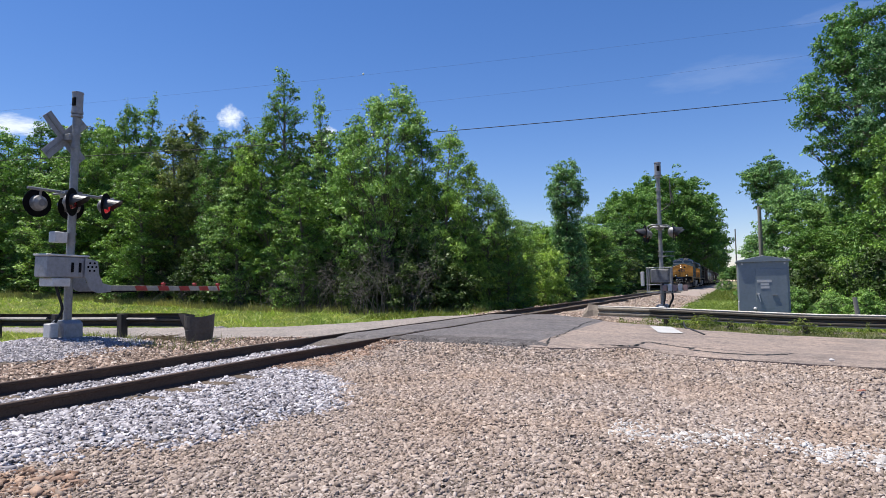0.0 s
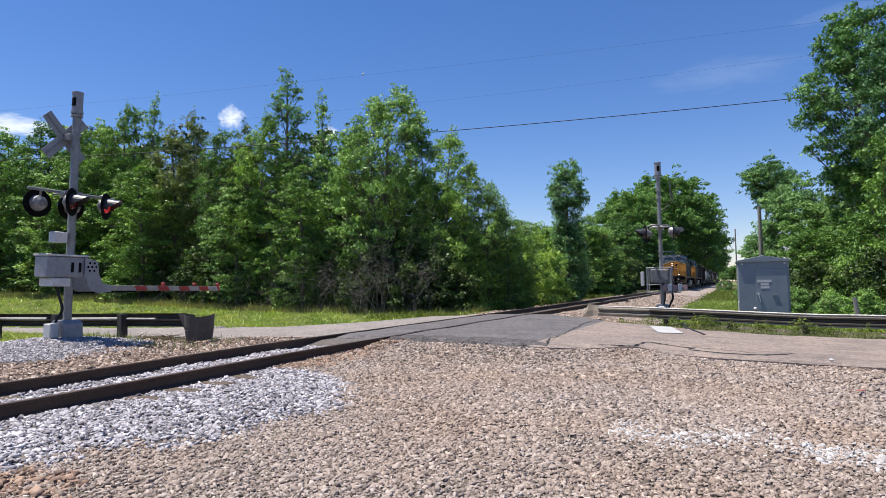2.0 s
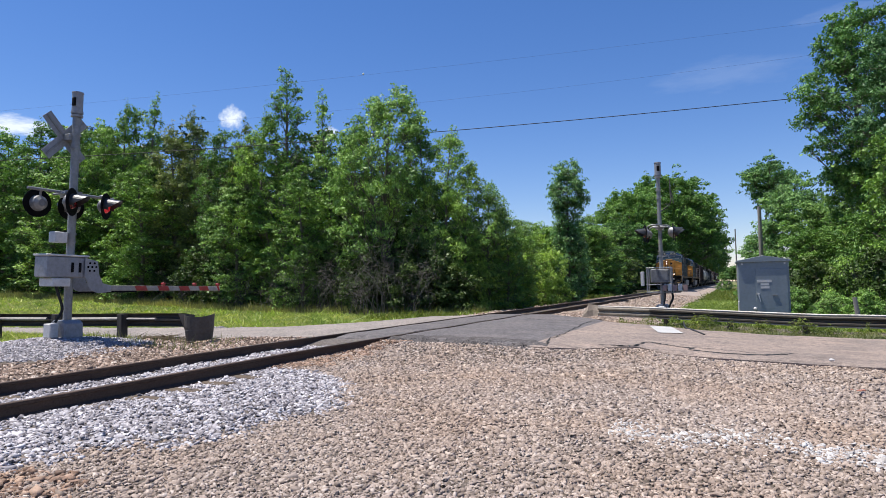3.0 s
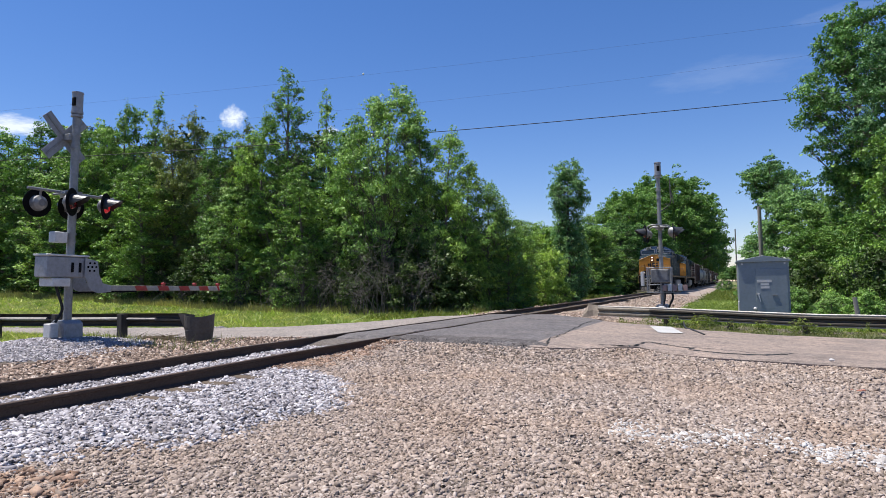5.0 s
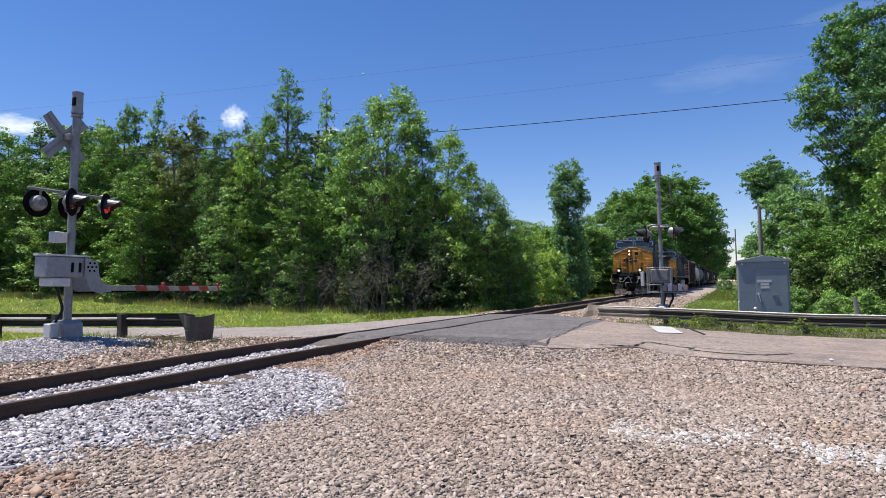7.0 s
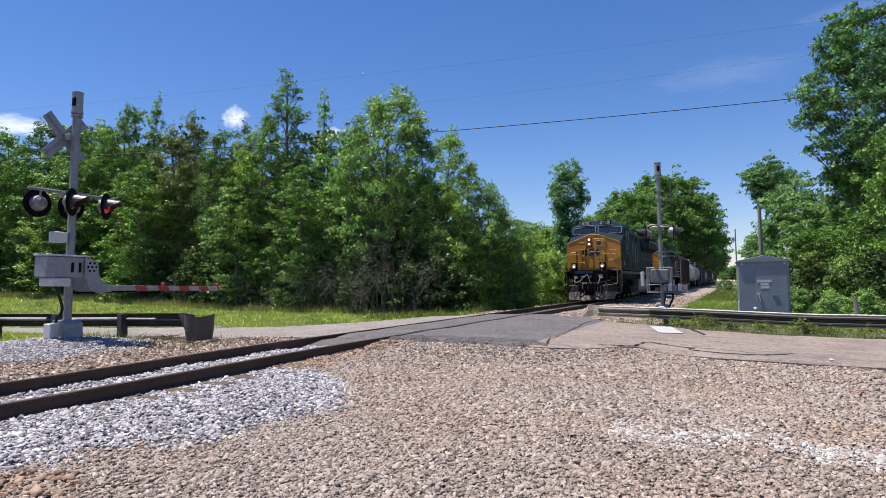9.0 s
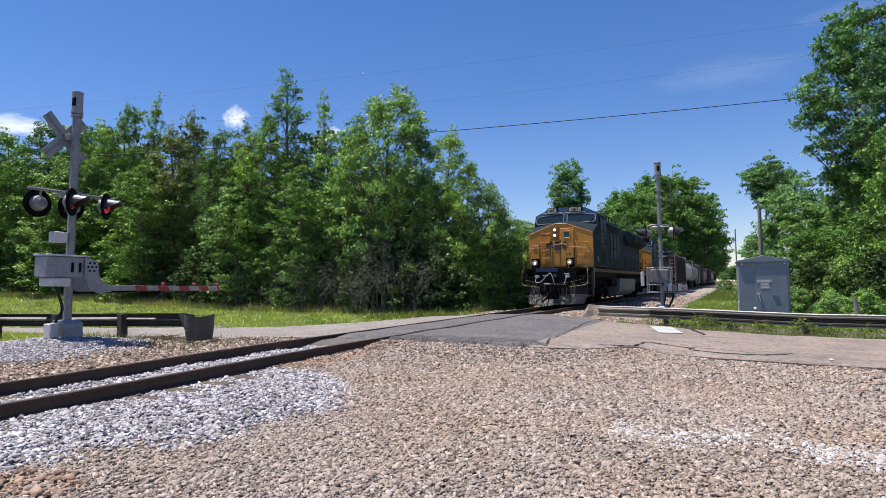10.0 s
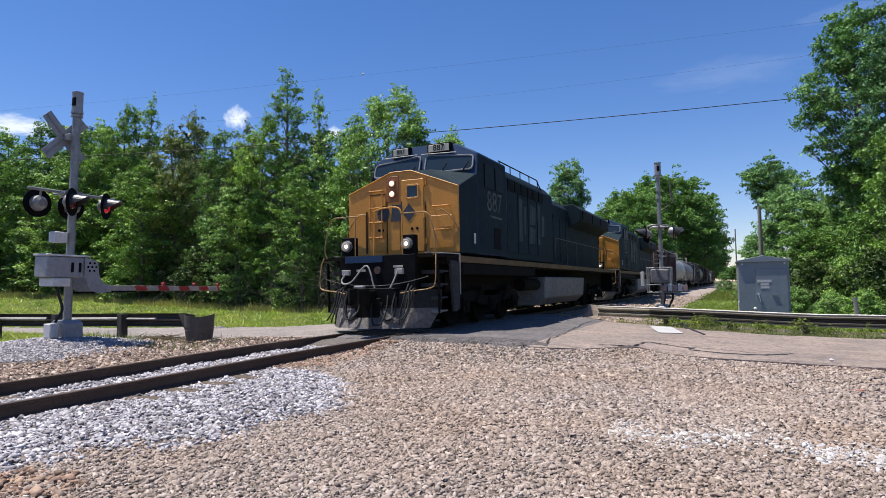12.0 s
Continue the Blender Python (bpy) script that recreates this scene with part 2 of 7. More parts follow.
M_glass = glass_mat("dark_glass")
M_head = mat("lit_headlight", (0.9, 0.85, 0.7), rough=0.2, bump=0, emit=((1.0, 0.55, 0.30), 0.75))
M_bulb = mat("lit_bulb", (0.9, 0.88, 0.8), rough=0.2, bump=0, emit=((1.0, 0.80, 0.58), 4.0))
M_ditch = mat("ditch_light_glass", (0.34, 0.33, 0.31), (0.18, 0.175, 0.17), rough=0.15, scale=20, bump=0, emit=((1.0, 0.78, 0.52), 0.10))
M_board = mat("number_board", (0.50, 0.47, 0.38), (0.42, 0.40, 0.33), rough=0.5, bump=0)
M_hose = mat("grey_hose", (0.384, 0.368, 0.344), rough=0.7, bump=0.1)
M_gasket = mat("grey_gasket", (0.20, 0.21, 0.235), (0.15, 0.16, 0.18), rough=0.6, bump=0)
M_car = mat("brown_freight_car", (0.059, 0.032, 0.027), (0.084, 0.045, 0.038), rough=0.8, scale=1, fine=9, dirt=(0.035, 0.028, 0.025), bump=0.15)
M_tankcar = mat("dirty_white_tank", (0.403, 0.390, 0.370), (0.325, 0.312, 0.293), rough=0.55, scale=0.8, fine=7, dirt=(0.195, 0.182, 0.163), dirt_amount=0.5, bump=0.05)
M_greycar = mat("grey_tank", (0.175, 0.175, 0.182), (0.140, 0.140, 0.147), rough=0.6, scale=0.8, fine=7, dirt=(0.070, 0.063, 0.059), bump=0.05)
M_blackcar = mat("black_tank", (0.03, 0.03, 0.032), (0.05, 0.048, 0.045), rough=0.5, scale=0.8, fine=7, dirt=(0.08, 0.07, 0.06), bump=0.05)
M_bark = mat("bark", (0.11, 0.09, 0.07), (0.17, 0.15, 0.125), rough=0.95, scale=3, fine=20, stretch=(4, 4, 0.7), bump=0.8, bump_size=0.02)
M_twig = mat("dead_twigs", (0.135, 0.122, 0.107), (0.095, 0.086, 0.076), rough=0.95, scale=3, fine=20, bump=0.3)
M_straw = mat("dead_straw", (0.27, 0.215, 0.14), (0.17, 0.13, 0.09), rough=0.95, scale=4, fine=20, bump=0.2)
M_leaf = leaf_mat("broadleaf", (0.094, 0.177, 0.038), (0.275, 0.453, 0.104), (0.478, 0.639, 0.234), 0.22)
M_leaf2 = leaf_mat("spring_leaf", (0.111, 0.212, 0.047), (0.310, 0.505, 0.123), (0.496, 0.649, 0.266), 0.22)
# brightened copy of the spring leaf: sunlight on the bushes is in the colour
M_leafsun = leaf_mat("sunlit_spring_leaf", (0.17, 0.27, 0.055), (0.43, 0.58, 0.135), (0.60, 0.68, 0.28), 0.46)
# darkened leaf colour stands in for shade inside and under the wood
M_leaf3 = leaf_mat("shade_dark_leaf", (0.031, 0.060, 0.012), (0.073, 0.123, 0.027), (0.100, 0.148, 0.043), 0.15)
M_leaf4 = leaf_mat("bluish_leaf", (0.079, 0.174, 0.059), (0.179, 0.333, 0.109), (0.266, 0.421, 0.154), 0.17)
M_leaf9 = leaf_mat("ivy_leaf", (0.155, 0.295, 0.104), (0.345, 0.530, 0.195), (0.45, 0.62, 0.28), 0.27)
M_leaf5 = leaf_mat("bronze_leaf", (0.113, 0.149, 0.043), (0.279, 0.345, 0.101), (0.404, 0.412, 0.213), 0.2)
M_leaf6 = leaf_mat("oak_leaf", (0.075, 0.162, 0.036), (0.179, 0.317, 0.071), (0.258, 0.392, 0.119), 0.17)
# oak leaf in a lit and a shaded tone, light put into the colour
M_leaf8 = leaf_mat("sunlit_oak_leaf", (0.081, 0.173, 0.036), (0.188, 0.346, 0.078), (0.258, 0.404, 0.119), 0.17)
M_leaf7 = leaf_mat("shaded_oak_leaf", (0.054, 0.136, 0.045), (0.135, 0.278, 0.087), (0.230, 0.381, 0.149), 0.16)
M_grass = leaf_mat("meadow_grass", (0.190, 0.252, 0.056), (0.414, 0.470, 0.134), (0.672, 0.582, 0.291), 0.4)
M_weed = leaf_mat("verge_weed", (0.14, 0.22, 0.05), (0.30, 0.40, 0.10), (0.50, 0.52, 0.22), 0.35)
M_bankleaf = leaf_mat("bank_weed", (0.115, 0.18, 0.04), (0.265, 0.35, 0.085), (0.44, 0.44, 0.19), 0.3)
M_bankgrass = leaf_mat("rough_bank_grass", (0.077, 0.113, 0.023), (0.144, 0.180, 0.041), (0.216, 0.198, 0.081), 0.4)
M_dry = leaf_mat("dry_grass", (0.175, 0.185, 0.07), (0.30, 0.30, 0.125), (0.40, 0.37, 0.19), 0.35)
M_sill = mat("dirty_sill_yellow", (0.20, 0.115, 0.03), (0.11, 0.07, 0.028), rough=0.8, scale=2, fine=14, dirt=(0.05, 0.04, 0.03), dirt_amount=0.6, bump=0.05)
M_cabwin = mat("shaded_side_window", (0.003, 0.004, 0.005), (0.005, 0.006, 0.007), rough=0.5, bump=0, spec=0.1)
M_bezel = mat("rusty_orange_bezel", (0.33, 0.115, 0.032), (0.25, 0.085, 0.026), rough=0.6, bump=0)
M_emblem = mat("emblem_blue_grey", (0.022, 0.028, 0.042), (0.035, 0.04, 0.05), rough=0.6, fine=20, bump=0)
M_seam = mat("dark_seam", (0.05, 0.028, 0.012), rough=0.8, bump=0)
M_ghostnum = mat("faded_numerals", (0.13, 0.135, 0.125), (0.06, 0.066, 0.065), rough=0.6, scale=3, fine=14, dirt=(0.015, 0.02, 0.024), dirt_amount=0.6, bump=0, spec=0.1)
M_ghost = mat("faded_blue_lettering", (0.085, 0.095, 0.095), (0.022, 0.032, 0.038), rough=0.6, scale=2.4, fine=7, stretch=(1, 5, 0.5), dirt=(0.016, 0.027, 0.034), dirt_amount=0.95, bump=0, spec=0.1)
M_railgrey = mat("dull_handrail", (0.07, 0.066, 0.06), rough=0.7, bump=0)
M_orange = mat("faded_orange", (0.60, 0.24, 0.16), rough=0.7, bump=0.05)
M_green = mat("green_marker", (0.03, 0.16, 0.15), rough=0.5, bump=0.05)


# ---------------------------------------------------------------- building helpers
def part(name, bm, material, parent=None, label="", bevel=0.0, smooth=False):
    """Link a bmesh as one mesh object under a thing or a part."""
    if bevel:
        bmesh.ops.bevel(bm, geom=bm.edges[:], offset=bevel, segments=1, affect="EDGES", clamp_overlap=True)
    bmesh.ops.recalc_face_normals(bm, faces=bm.faces)
    me = bpy.data.meshes.new(name)
    bm.to_mesh(me)
    bm.free()
    return put(name, me, material, parent, label, smooth)


def put(name, me, material, parent=None, label="", smooth=False):
    for m in material if isinstance(material, (list, tuple)) else [material]:
        me.materials.append(m)
    if smooth:
        me.polygons.foreach_set("use_smooth", [True] * len(me.polygons))
    ob = new(name, me)
    ob.parent = parent
    if label:
        tagged(ob, label)
    return ob


def thing(name, label, category, m=None, group="", kind=""):
    e = new(name)
    e.empty_display_size = 0.2
    e.matrix_basis = m or Matrix()
    return tagged(e, label, category, group, kind)


def box(bm, x0, x1, y0, y1, z0, z1, m=None):
    r = bmesh.ops.create_cube(bm, size=1.0)
    t = Matrix.Translation(((x0 + x1) / 2, (y0 + y1) / 2, (z0 + z1) / 2)) @ Matrix.Diagonal((abs(x1 - x0), abs(y1 - y0), abs(z1 - z0), 1))
    bmesh.ops.transform(bm, matrix=(m or Matrix()) @ t, verts=r["verts"])
    return bm


def rod(bm, a, b, r0, r1=None, n=10):
    a, b = Vector(a), Vector(b)
    d = b - a
    r = bmesh.ops.create_cone(bm, cap_ends=True, segments=n, radius1=r0, radius2=r0 if r1 is None else r1, depth=d.length)
    bmesh.ops.transform(bm, matrix=Matrix.Translation((a + b) / 2) @ d.to_track_quat("Z", "Y").to_matrix().to_4x4(), verts=r["verts"])
    return bm


def pipe(bm, pts, r, n=7):
    """One tube swept along a line of points."""
    pts = [Vector(p) for p in pts]
    rings, side = [], None
    for i, p in enumerate(pts):
        d0 = (p - pts[i - 1]).normalized() if i else (pts[1] - p).normalized()
        d1 = (pts[i + 1] - p).normalized() if i < len(pts) - 1 else d0
        d = (d0 + d1).normalized() if (d0 + d1).length > 1e-4 else d0
        side = d.orthogonal().normalized() if side is None else (side - d * side.dot(d)).normalized()
        up = d.cross(side)
        grow = r / max(0.5, d.dot(d1))
        rings.append([bm.verts.new(p + (side * math.cos(6.2832 * k / n) + up * math.sin(6.2832 * k / n)) * grow) for k in range(n)])
    for a, b in zip(rings, rings[1:]):
        for k in range(n):
            bm.faces.new((a[k], a[(k + 1) % n], b[(k + 1) % n], b[k]))
    bm.faces.new(rings[0][::-1])
    bm.faces.new(rings[-1])
    return bm


def arc(pts, n=5):
    """Smooth a list of corner points (Catmull-Rom)."""
    p = [Vector(q) for q in pts]
    p = [p[0] * 2 - p[1]] + p + [p[-1] * 2 - p[-2]]
    out = []
    for i in range(1, len(p) - 2):
        for k in range(n):
            t = k / n
            out.append(0.5 * (2 * p[i] + (p[i + 1] - p[i - 1]) * t + (2 * p[i - 1] - 5 * p[i] + 4 * p[i + 1] - p[i + 2]) * t * t + (3 * p[i] - p[i - 1] - 3 * p[i + 1] + p[i + 2]) * t ** 3))
    return out + [p[-2]]


def prism(bm, poly, a, b, axis="y"):
    """Extrude a 2D outline from a to b along an axis."""
    def at(u, v, w):
        return {"y": (u, w, v), "x": (w, u, v), "z": (u, v, w)}[axis]
    lo = [bm.verts.new(at(u, v, a)) for u, v in poly]
    hi = [bm.verts.new(at(u, v, b)) for u, v in poly]
    bm.faces.new(lo[::-1])
    bm.faces.new(hi)
    for i in range(len(poly)):
        j = (i + 1) % len(poly)
        bm.faces.new((lo[i], lo[j], hi[j], hi[i]))
    return bm


def B():
    return bmesh.new()


def raw(name, verts, tris, material, parent=None, label="", smooth=False):
    """A mesh from numpy arrays."""
    me = bpy.data.meshes.new(name)
    k = tris.shape[1]
    me.vertices.add(len(verts))
    me.vertices.foreach_set("co", np.ascontiguousarray(verts, dtype=np.float32).ravel())
    me.loops.add(tris.size)
    me.loops.foreach_set("vertex_index", np.ascontiguousarray(tris, dtype=np.int32).ravel())
    me.polygons.add(len(tris))
    me.polygons.foreach_set("loop_start", np.arange(0, tris.size, k, dtype=np.int32))
    me.update(calc_edges=True)
    return put(name, me, material, parent, label, smooth)


def lettering(body, size, m, material, parent, name="lettering", depth=0.004):
    """Raised characters in the built-in font, turned into a mesh."""
    cu = bpy.data.curves.new(name, "FONT")
    cu.body, cu.size, cu.extrude, cu.align_x, cu.align_y = body, size, depth, "CENTER", "CENTER"
    tmp = bpy.data.objects.new(name, cu)
    me = bpy.data.meshes.new_from_object(tmp)
    bpy.data.objects.remove(tmp)
    ob = put(name, me, material, parent)
    ob.matrix_basis = m
    return ob


RNG = np.random.default_rng(7)


# ---------------------------------------------------------------- ground, road, track
def smooth(t):
    t = np.clip(t, 0.0, 1.0)
    return t * t * (3 - 2 * t)


def lumps(x, y, s):
    return np.sin(x * 1.7 * s + 1.3) * np.sin(y * 1.3 * s + 0.4) + 0.6 * np.sin(x * 3.9 * s + y * 2.1 * s) * np.cos(y * 4.3 * s - x * 1.1 * s)


def road_z(x):
    return -0.012 - 0.39 * smooth((x + 5.6) / 9.5) - 0.12 * smooth((-x - 8.9) / 5.0)


ROAD_X = [-90.0, -40.0, -22.9, -18.3, -14.3, -12.0, -10.8, -9.8, -9.6, -8.7, -7.3, -5.6, -4.3, -3.3, -2.8, -2.2, -1.6, -1.3, -0.6, 0.0, 2.1, 3.2, 20.0, 90.0]
ROAD_NEAR = [0.0, 8.0, 11.5, 11.2, 10.9, 10.6, 10.7, 10.8, 10.9, 11.2, 11.1, 10.8, 10.8, 10.8, 10.8, 11.4, 12.1, 11.7, 11.35, 11.45, 11.8, 11.8, 10.0, -14.0]
ROAD_FAR = [8.0, 11.0, 12.7, 13.5, 14.3, 14.6, 15.4, 17.2, 18.8, 19.6, 20.8, 20.5, 19.2, 17.9, 17.6, 17.4, 17.3, 17.2, 16.9, 16.9, 17.2, 17.4, 17.0, 4.0]


def near_edge(x):
    return np.interp(x, ROAD_X, ROAD_NEAR)


def far_edge(x):
    return np.interp(x, ROAD_X, ROAD_FAR)


def ground_z(x, y):
    x, y = np.asarray(x, float), np.asarray(y, float)
    d = np.abs(x - TRACK_X)
    z = -0.29 + 0.012 * lumps(x, y, 0.9)
    z = z + 0.115 * (1 - smooth((d - 1.3) / 2.6)) - 0.055 * smooth((9.5 - y) / 6.5) * (1 - smooth((d - 1.2) / 1.5)) - 0.02 * (d < 0.7) * (y < 10.6)
    z = z - 0.13 * smooth((x + 2.5) / 6) * smooth((y - 6) / 6)
    z = z - 0.14 * smooth((y - 17) / 3) * smooth((x + 5.0) / 3)
    z = z + 0.12 * smooth((-x - 9) / 3) * (1 - smooth((y - 13) / 4)) + 0.27 * np.exp(-((x + 12.5) ** 2 + (y - 8.0) ** 2) / 3.2)
    z = z + (0.05 + 1.05 * smooth((-x - 17) / 30)) * smooth((y - 15) / 11) * smooth((-x - 12) / 3)
    z = z + 0.6 * smooth((x - 1) / 7) * smooth((y - 23) / 10)
    lip = 1 - smooth((near_edge(x) - y) / 1.3)
    z = np.where((y < near_edge(x) + 0.5) & (np.abs(x) < 40), z * (1 - lip) + lip * (road_z(x) - 0.045 - 0.02 * smooth((x + 2.0) / 1.0)), z)
    inside = smooth((y - near_edge(x) + 0.3) / 0.35) * smooth((far_edge(x) + 0.3 - y) / 0.35)
    return np.where(inside > 0, z * (1 - inside) + inside * np.minimum(z, road_z(x) - 0.07), z)


def span(*cuts):
    """Grid lines: (from, to, step) stretches joined."""
    return np.unique(np.round(np.concatenate([np.arange(a, b, s) for a, b, s in cuts]), 3))


def packed(x, y):
    """How far the yard is trodden down to fine pale grit, 0 to 1."""
    corner = smooth((x - 0.2 + 0.35 * lumps(x, y, 0.9)) / 1.8) * smooth((y - 6.6 + 0.3 * lumps(x, y, 1.3)) / 1.6)
    return corner * (y < near_edge(x))


def build_ground():
    gx = span((-3000, -300, 300), (-300, -60, 20), (-60, -24, 1.5), (-24, 9, 0.3), (9, 40, 1.5), (40, 300, 20), (300, 3001, 300))
    gy = span((-3000, -300, 300), (-300, -40, 20), (-40, -6, 2), (-6, 24, 0.3), (24, 70, 1.5), (70, 300, 10), (300, 3001, 300))
    X, Y = np.meshgrid(gx, gy)
    Z = ground_z(X, Y)
    nx, ny = len(gx), len(gy)
    idx = np.arange(nx * ny).reshape(ny, nx)
    quads = np.stack([idx[:-1, :-1], idx[:-1, 1:], idx[1:, 1:], idx[1:, :-1]], -1).reshape(-1, 4)
    ob = raw("ground", np.stack([X, Y, Z], -1).reshape(-1, 3), quads, [M_soil, M_turf, M_bed, M_litter, M_palebed, M_grit], smooth=True)
    cx, cy = (X[:-1, :-1] + X[1:, 1:]).ravel() / 2, (Y[:-1, :-1] + Y[1:, 1:]).ravel() / 2
    w = 0.5 * lumps(cx, cy, 0.8)
    kind = np.zeros(len(cx), int)
    turf = ((cy > far_edge(cx) + 0.4) & (cx < -9.5)) | ((cx < -14.6 + w * 0.5) & (cy < 11) & (cy > 7.6 - 0.1 * cx - 1.6)) | ((cy > 23.2 - 0.33 * (cx + 1.5)) & (cx > -3.2 + w) & (cy > far_edge(cx) + 0.3)) | (np.hypot(cx, cy) > 45)
    kind[packed(cx, cy) > 0.3] = 5
    kind[turf] = 1
    kind[(cx > TRACK_X - 3.1 - 0.3 * w) & (cx < TRACK_X + 4.7 + 0.3 * w) & (cy > 20)] = 2
    kind[(cx > TRACK_X + 1.6) & (cx < TRACK_X + 4.7 + 0.3 * w) & (cy > 20)] = 5
    kind[(np.abs(cx - TRACK_X) < 1.7)] = 2
    kind[np.hypot((cx + 13.6) / 3.1, (cy - 7.6) / 1.9) < 1 + 0.12 * lumps(cx, cy, 1.4)] = 4
    kind[(cy > 27.5 + w) & (cx < -11.5)] = 3
    kind[(cy > 30) & (cx > 3) & (cx < 40)] = 3
    ob.data.polygons.foreach_set("material_index", kind.astype(np.int32))
    tagged(ob, "gravel, turf and bare soil beside a railway crossing", "ground", kind="structure")


def slab(name, x0, x1, material, label):
    """A stretch of road: an asphalt sheet with a real edge."""
    xs = span((x0, x1, 0.2 if abs(x1 - x0) < 30 else 0.45)).tolist()
    xs[-1] = x1
    rows = 26
    top, verts = [], []
    for i, x in enumerate(xs):
        rag = 0.10 * math.sin(x * 5.1) + 0.06 * math.sin(x * 13.7 + 1) + random.uniform(-0.04, 0.04)
        a, b = float(near_edge(x)) + rag - (0.2 if material is M_patch else 0.05), float(far_edge(x)) + 0.12 * math.sin(x * 3.3 + 2)
        for j in range(rows):
            shoulder = 0.028 if material is not M_patch else 0.05
            y = a + (b - a) * ((0.0, shoulder)[j] if j < 2 else shoulder + (1 - shoulder) * (j - 1) / (rows - 2))
            z = float(road_z(x)) + 0.006 * float(lumps(x, y, 1.4)) - ((0.15 if material is M_patch else 0.026) + (0.03 if material is M_patch else 0.012) * math.sin(x * 9) if j == 0 else (0.03 if material is M_patch else 0.008) + 0.012 * math.sin(x * 7 + 1) if j == 1 else 0)
            verts.append((x, y, z))
    n = len(verts)
    verts += [(x, y, z - 0.14) for x, y, z in verts]
    faces = []
    for i in range(len(xs) - 1):
        for j in range(rows - 1):
            a = i * rows + j
            faces.append((a, a + rows, a + rows + 1, a + 1))
    for i in range(len(xs) - 1):
        for j in (0, rows - 1):
            a = i * rows + j
            faces.append((a, a + n, a + rows + n, a + rows))
    for i in (0, len(xs) - 1):
        for j in range(rows - 1):
            a = i * rows + j
            faces.append((a, a + 1, a + 1 + n, a + n))
    bm = B()
    vs = [bm.verts.new(v) for v in verts]
    for f in faces:
        bm.faces.new([vs[k] for k in f])
    ob = part(name, bm, material, smooth=False)
    return tagged(ob, label, "road", kind="structure")


RAIL_PROFILE = [(-0.075, -0.17), (0.075, -0.17), (0.075, -0.155), (0.012, -0.13), (0.010, -0.05), (0.035, -0.035), (0.036, -0.006), (0.028, 0.0),
                (-0.028, 0.0), (-0.036, -0.006), (-0.035, -0.035), (-0.010, -0.05), (-0.012, -0.13), (-0.075, -0.155)]


def rail_dip(y):
    """The track sags a little on the near side of the crossing."""
    return -0.055 * float(smooth((9.5 - y) / 6.5))


def build_track():
    track = thing("railway_track", "rusty steel rails on buried wooden ties", "track", Matrix.Translation((TRACK_X, 0, 0)), kind="structure")
    for side in (-0.7525, 0.7525):
        bm = B()
        rings = []
        for y in [-40, -8, 0, 2, 3, 4, 5, 6, 7, 8, 9, 10, 12, 900]:
            dip = rail_dip(y)
            rings.append([bm.verts.new((u + side, y, v + dip)) for u, v in RAIL_PROFILE])
        k = len(RAIL_PROFILE)
        for a, b in zip(rings, rings[1:]):
            for i in range(k):
                bm.faces.new((a[i], a[(i + 1) % k], b[(i + 1) % k], b[i]))
        bm.faces.new(rings[0])
        bm.faces.new(rings[-1])
        rail = part("rail", bm, M_rust, track, "rusty dark brown steel rail")
        rail.data.materials.append(M_railtop)
        for f in rail.data.polygons:
            if f.normal.z > 0.9 and f.center.z > -0.01:
                f.material_index = 1
    me = None
    for y in [*np.arange(-6, 10.4, 0.55), *np.arange(21.2, 75, 0.55)]:
        if me is None:
            bm = B()
            box(bm, -1.3, 1.3, -0.115, 0.115, -0.33, -0.165)
            me = part("tie", bm, M_tie, track, bevel=0.012)
            me.location = (0, float(y), 0)
            continue
        t = new("tie", me.data)
        t.parent = track
        t.location, t.rotation_euler = (random.uniform(-0.07, 0.07), float(y), random.uniform(-0.012, 0.012) + rail_dip(float(y))), (0, 0, random.uniform(-0.02, 0.02))


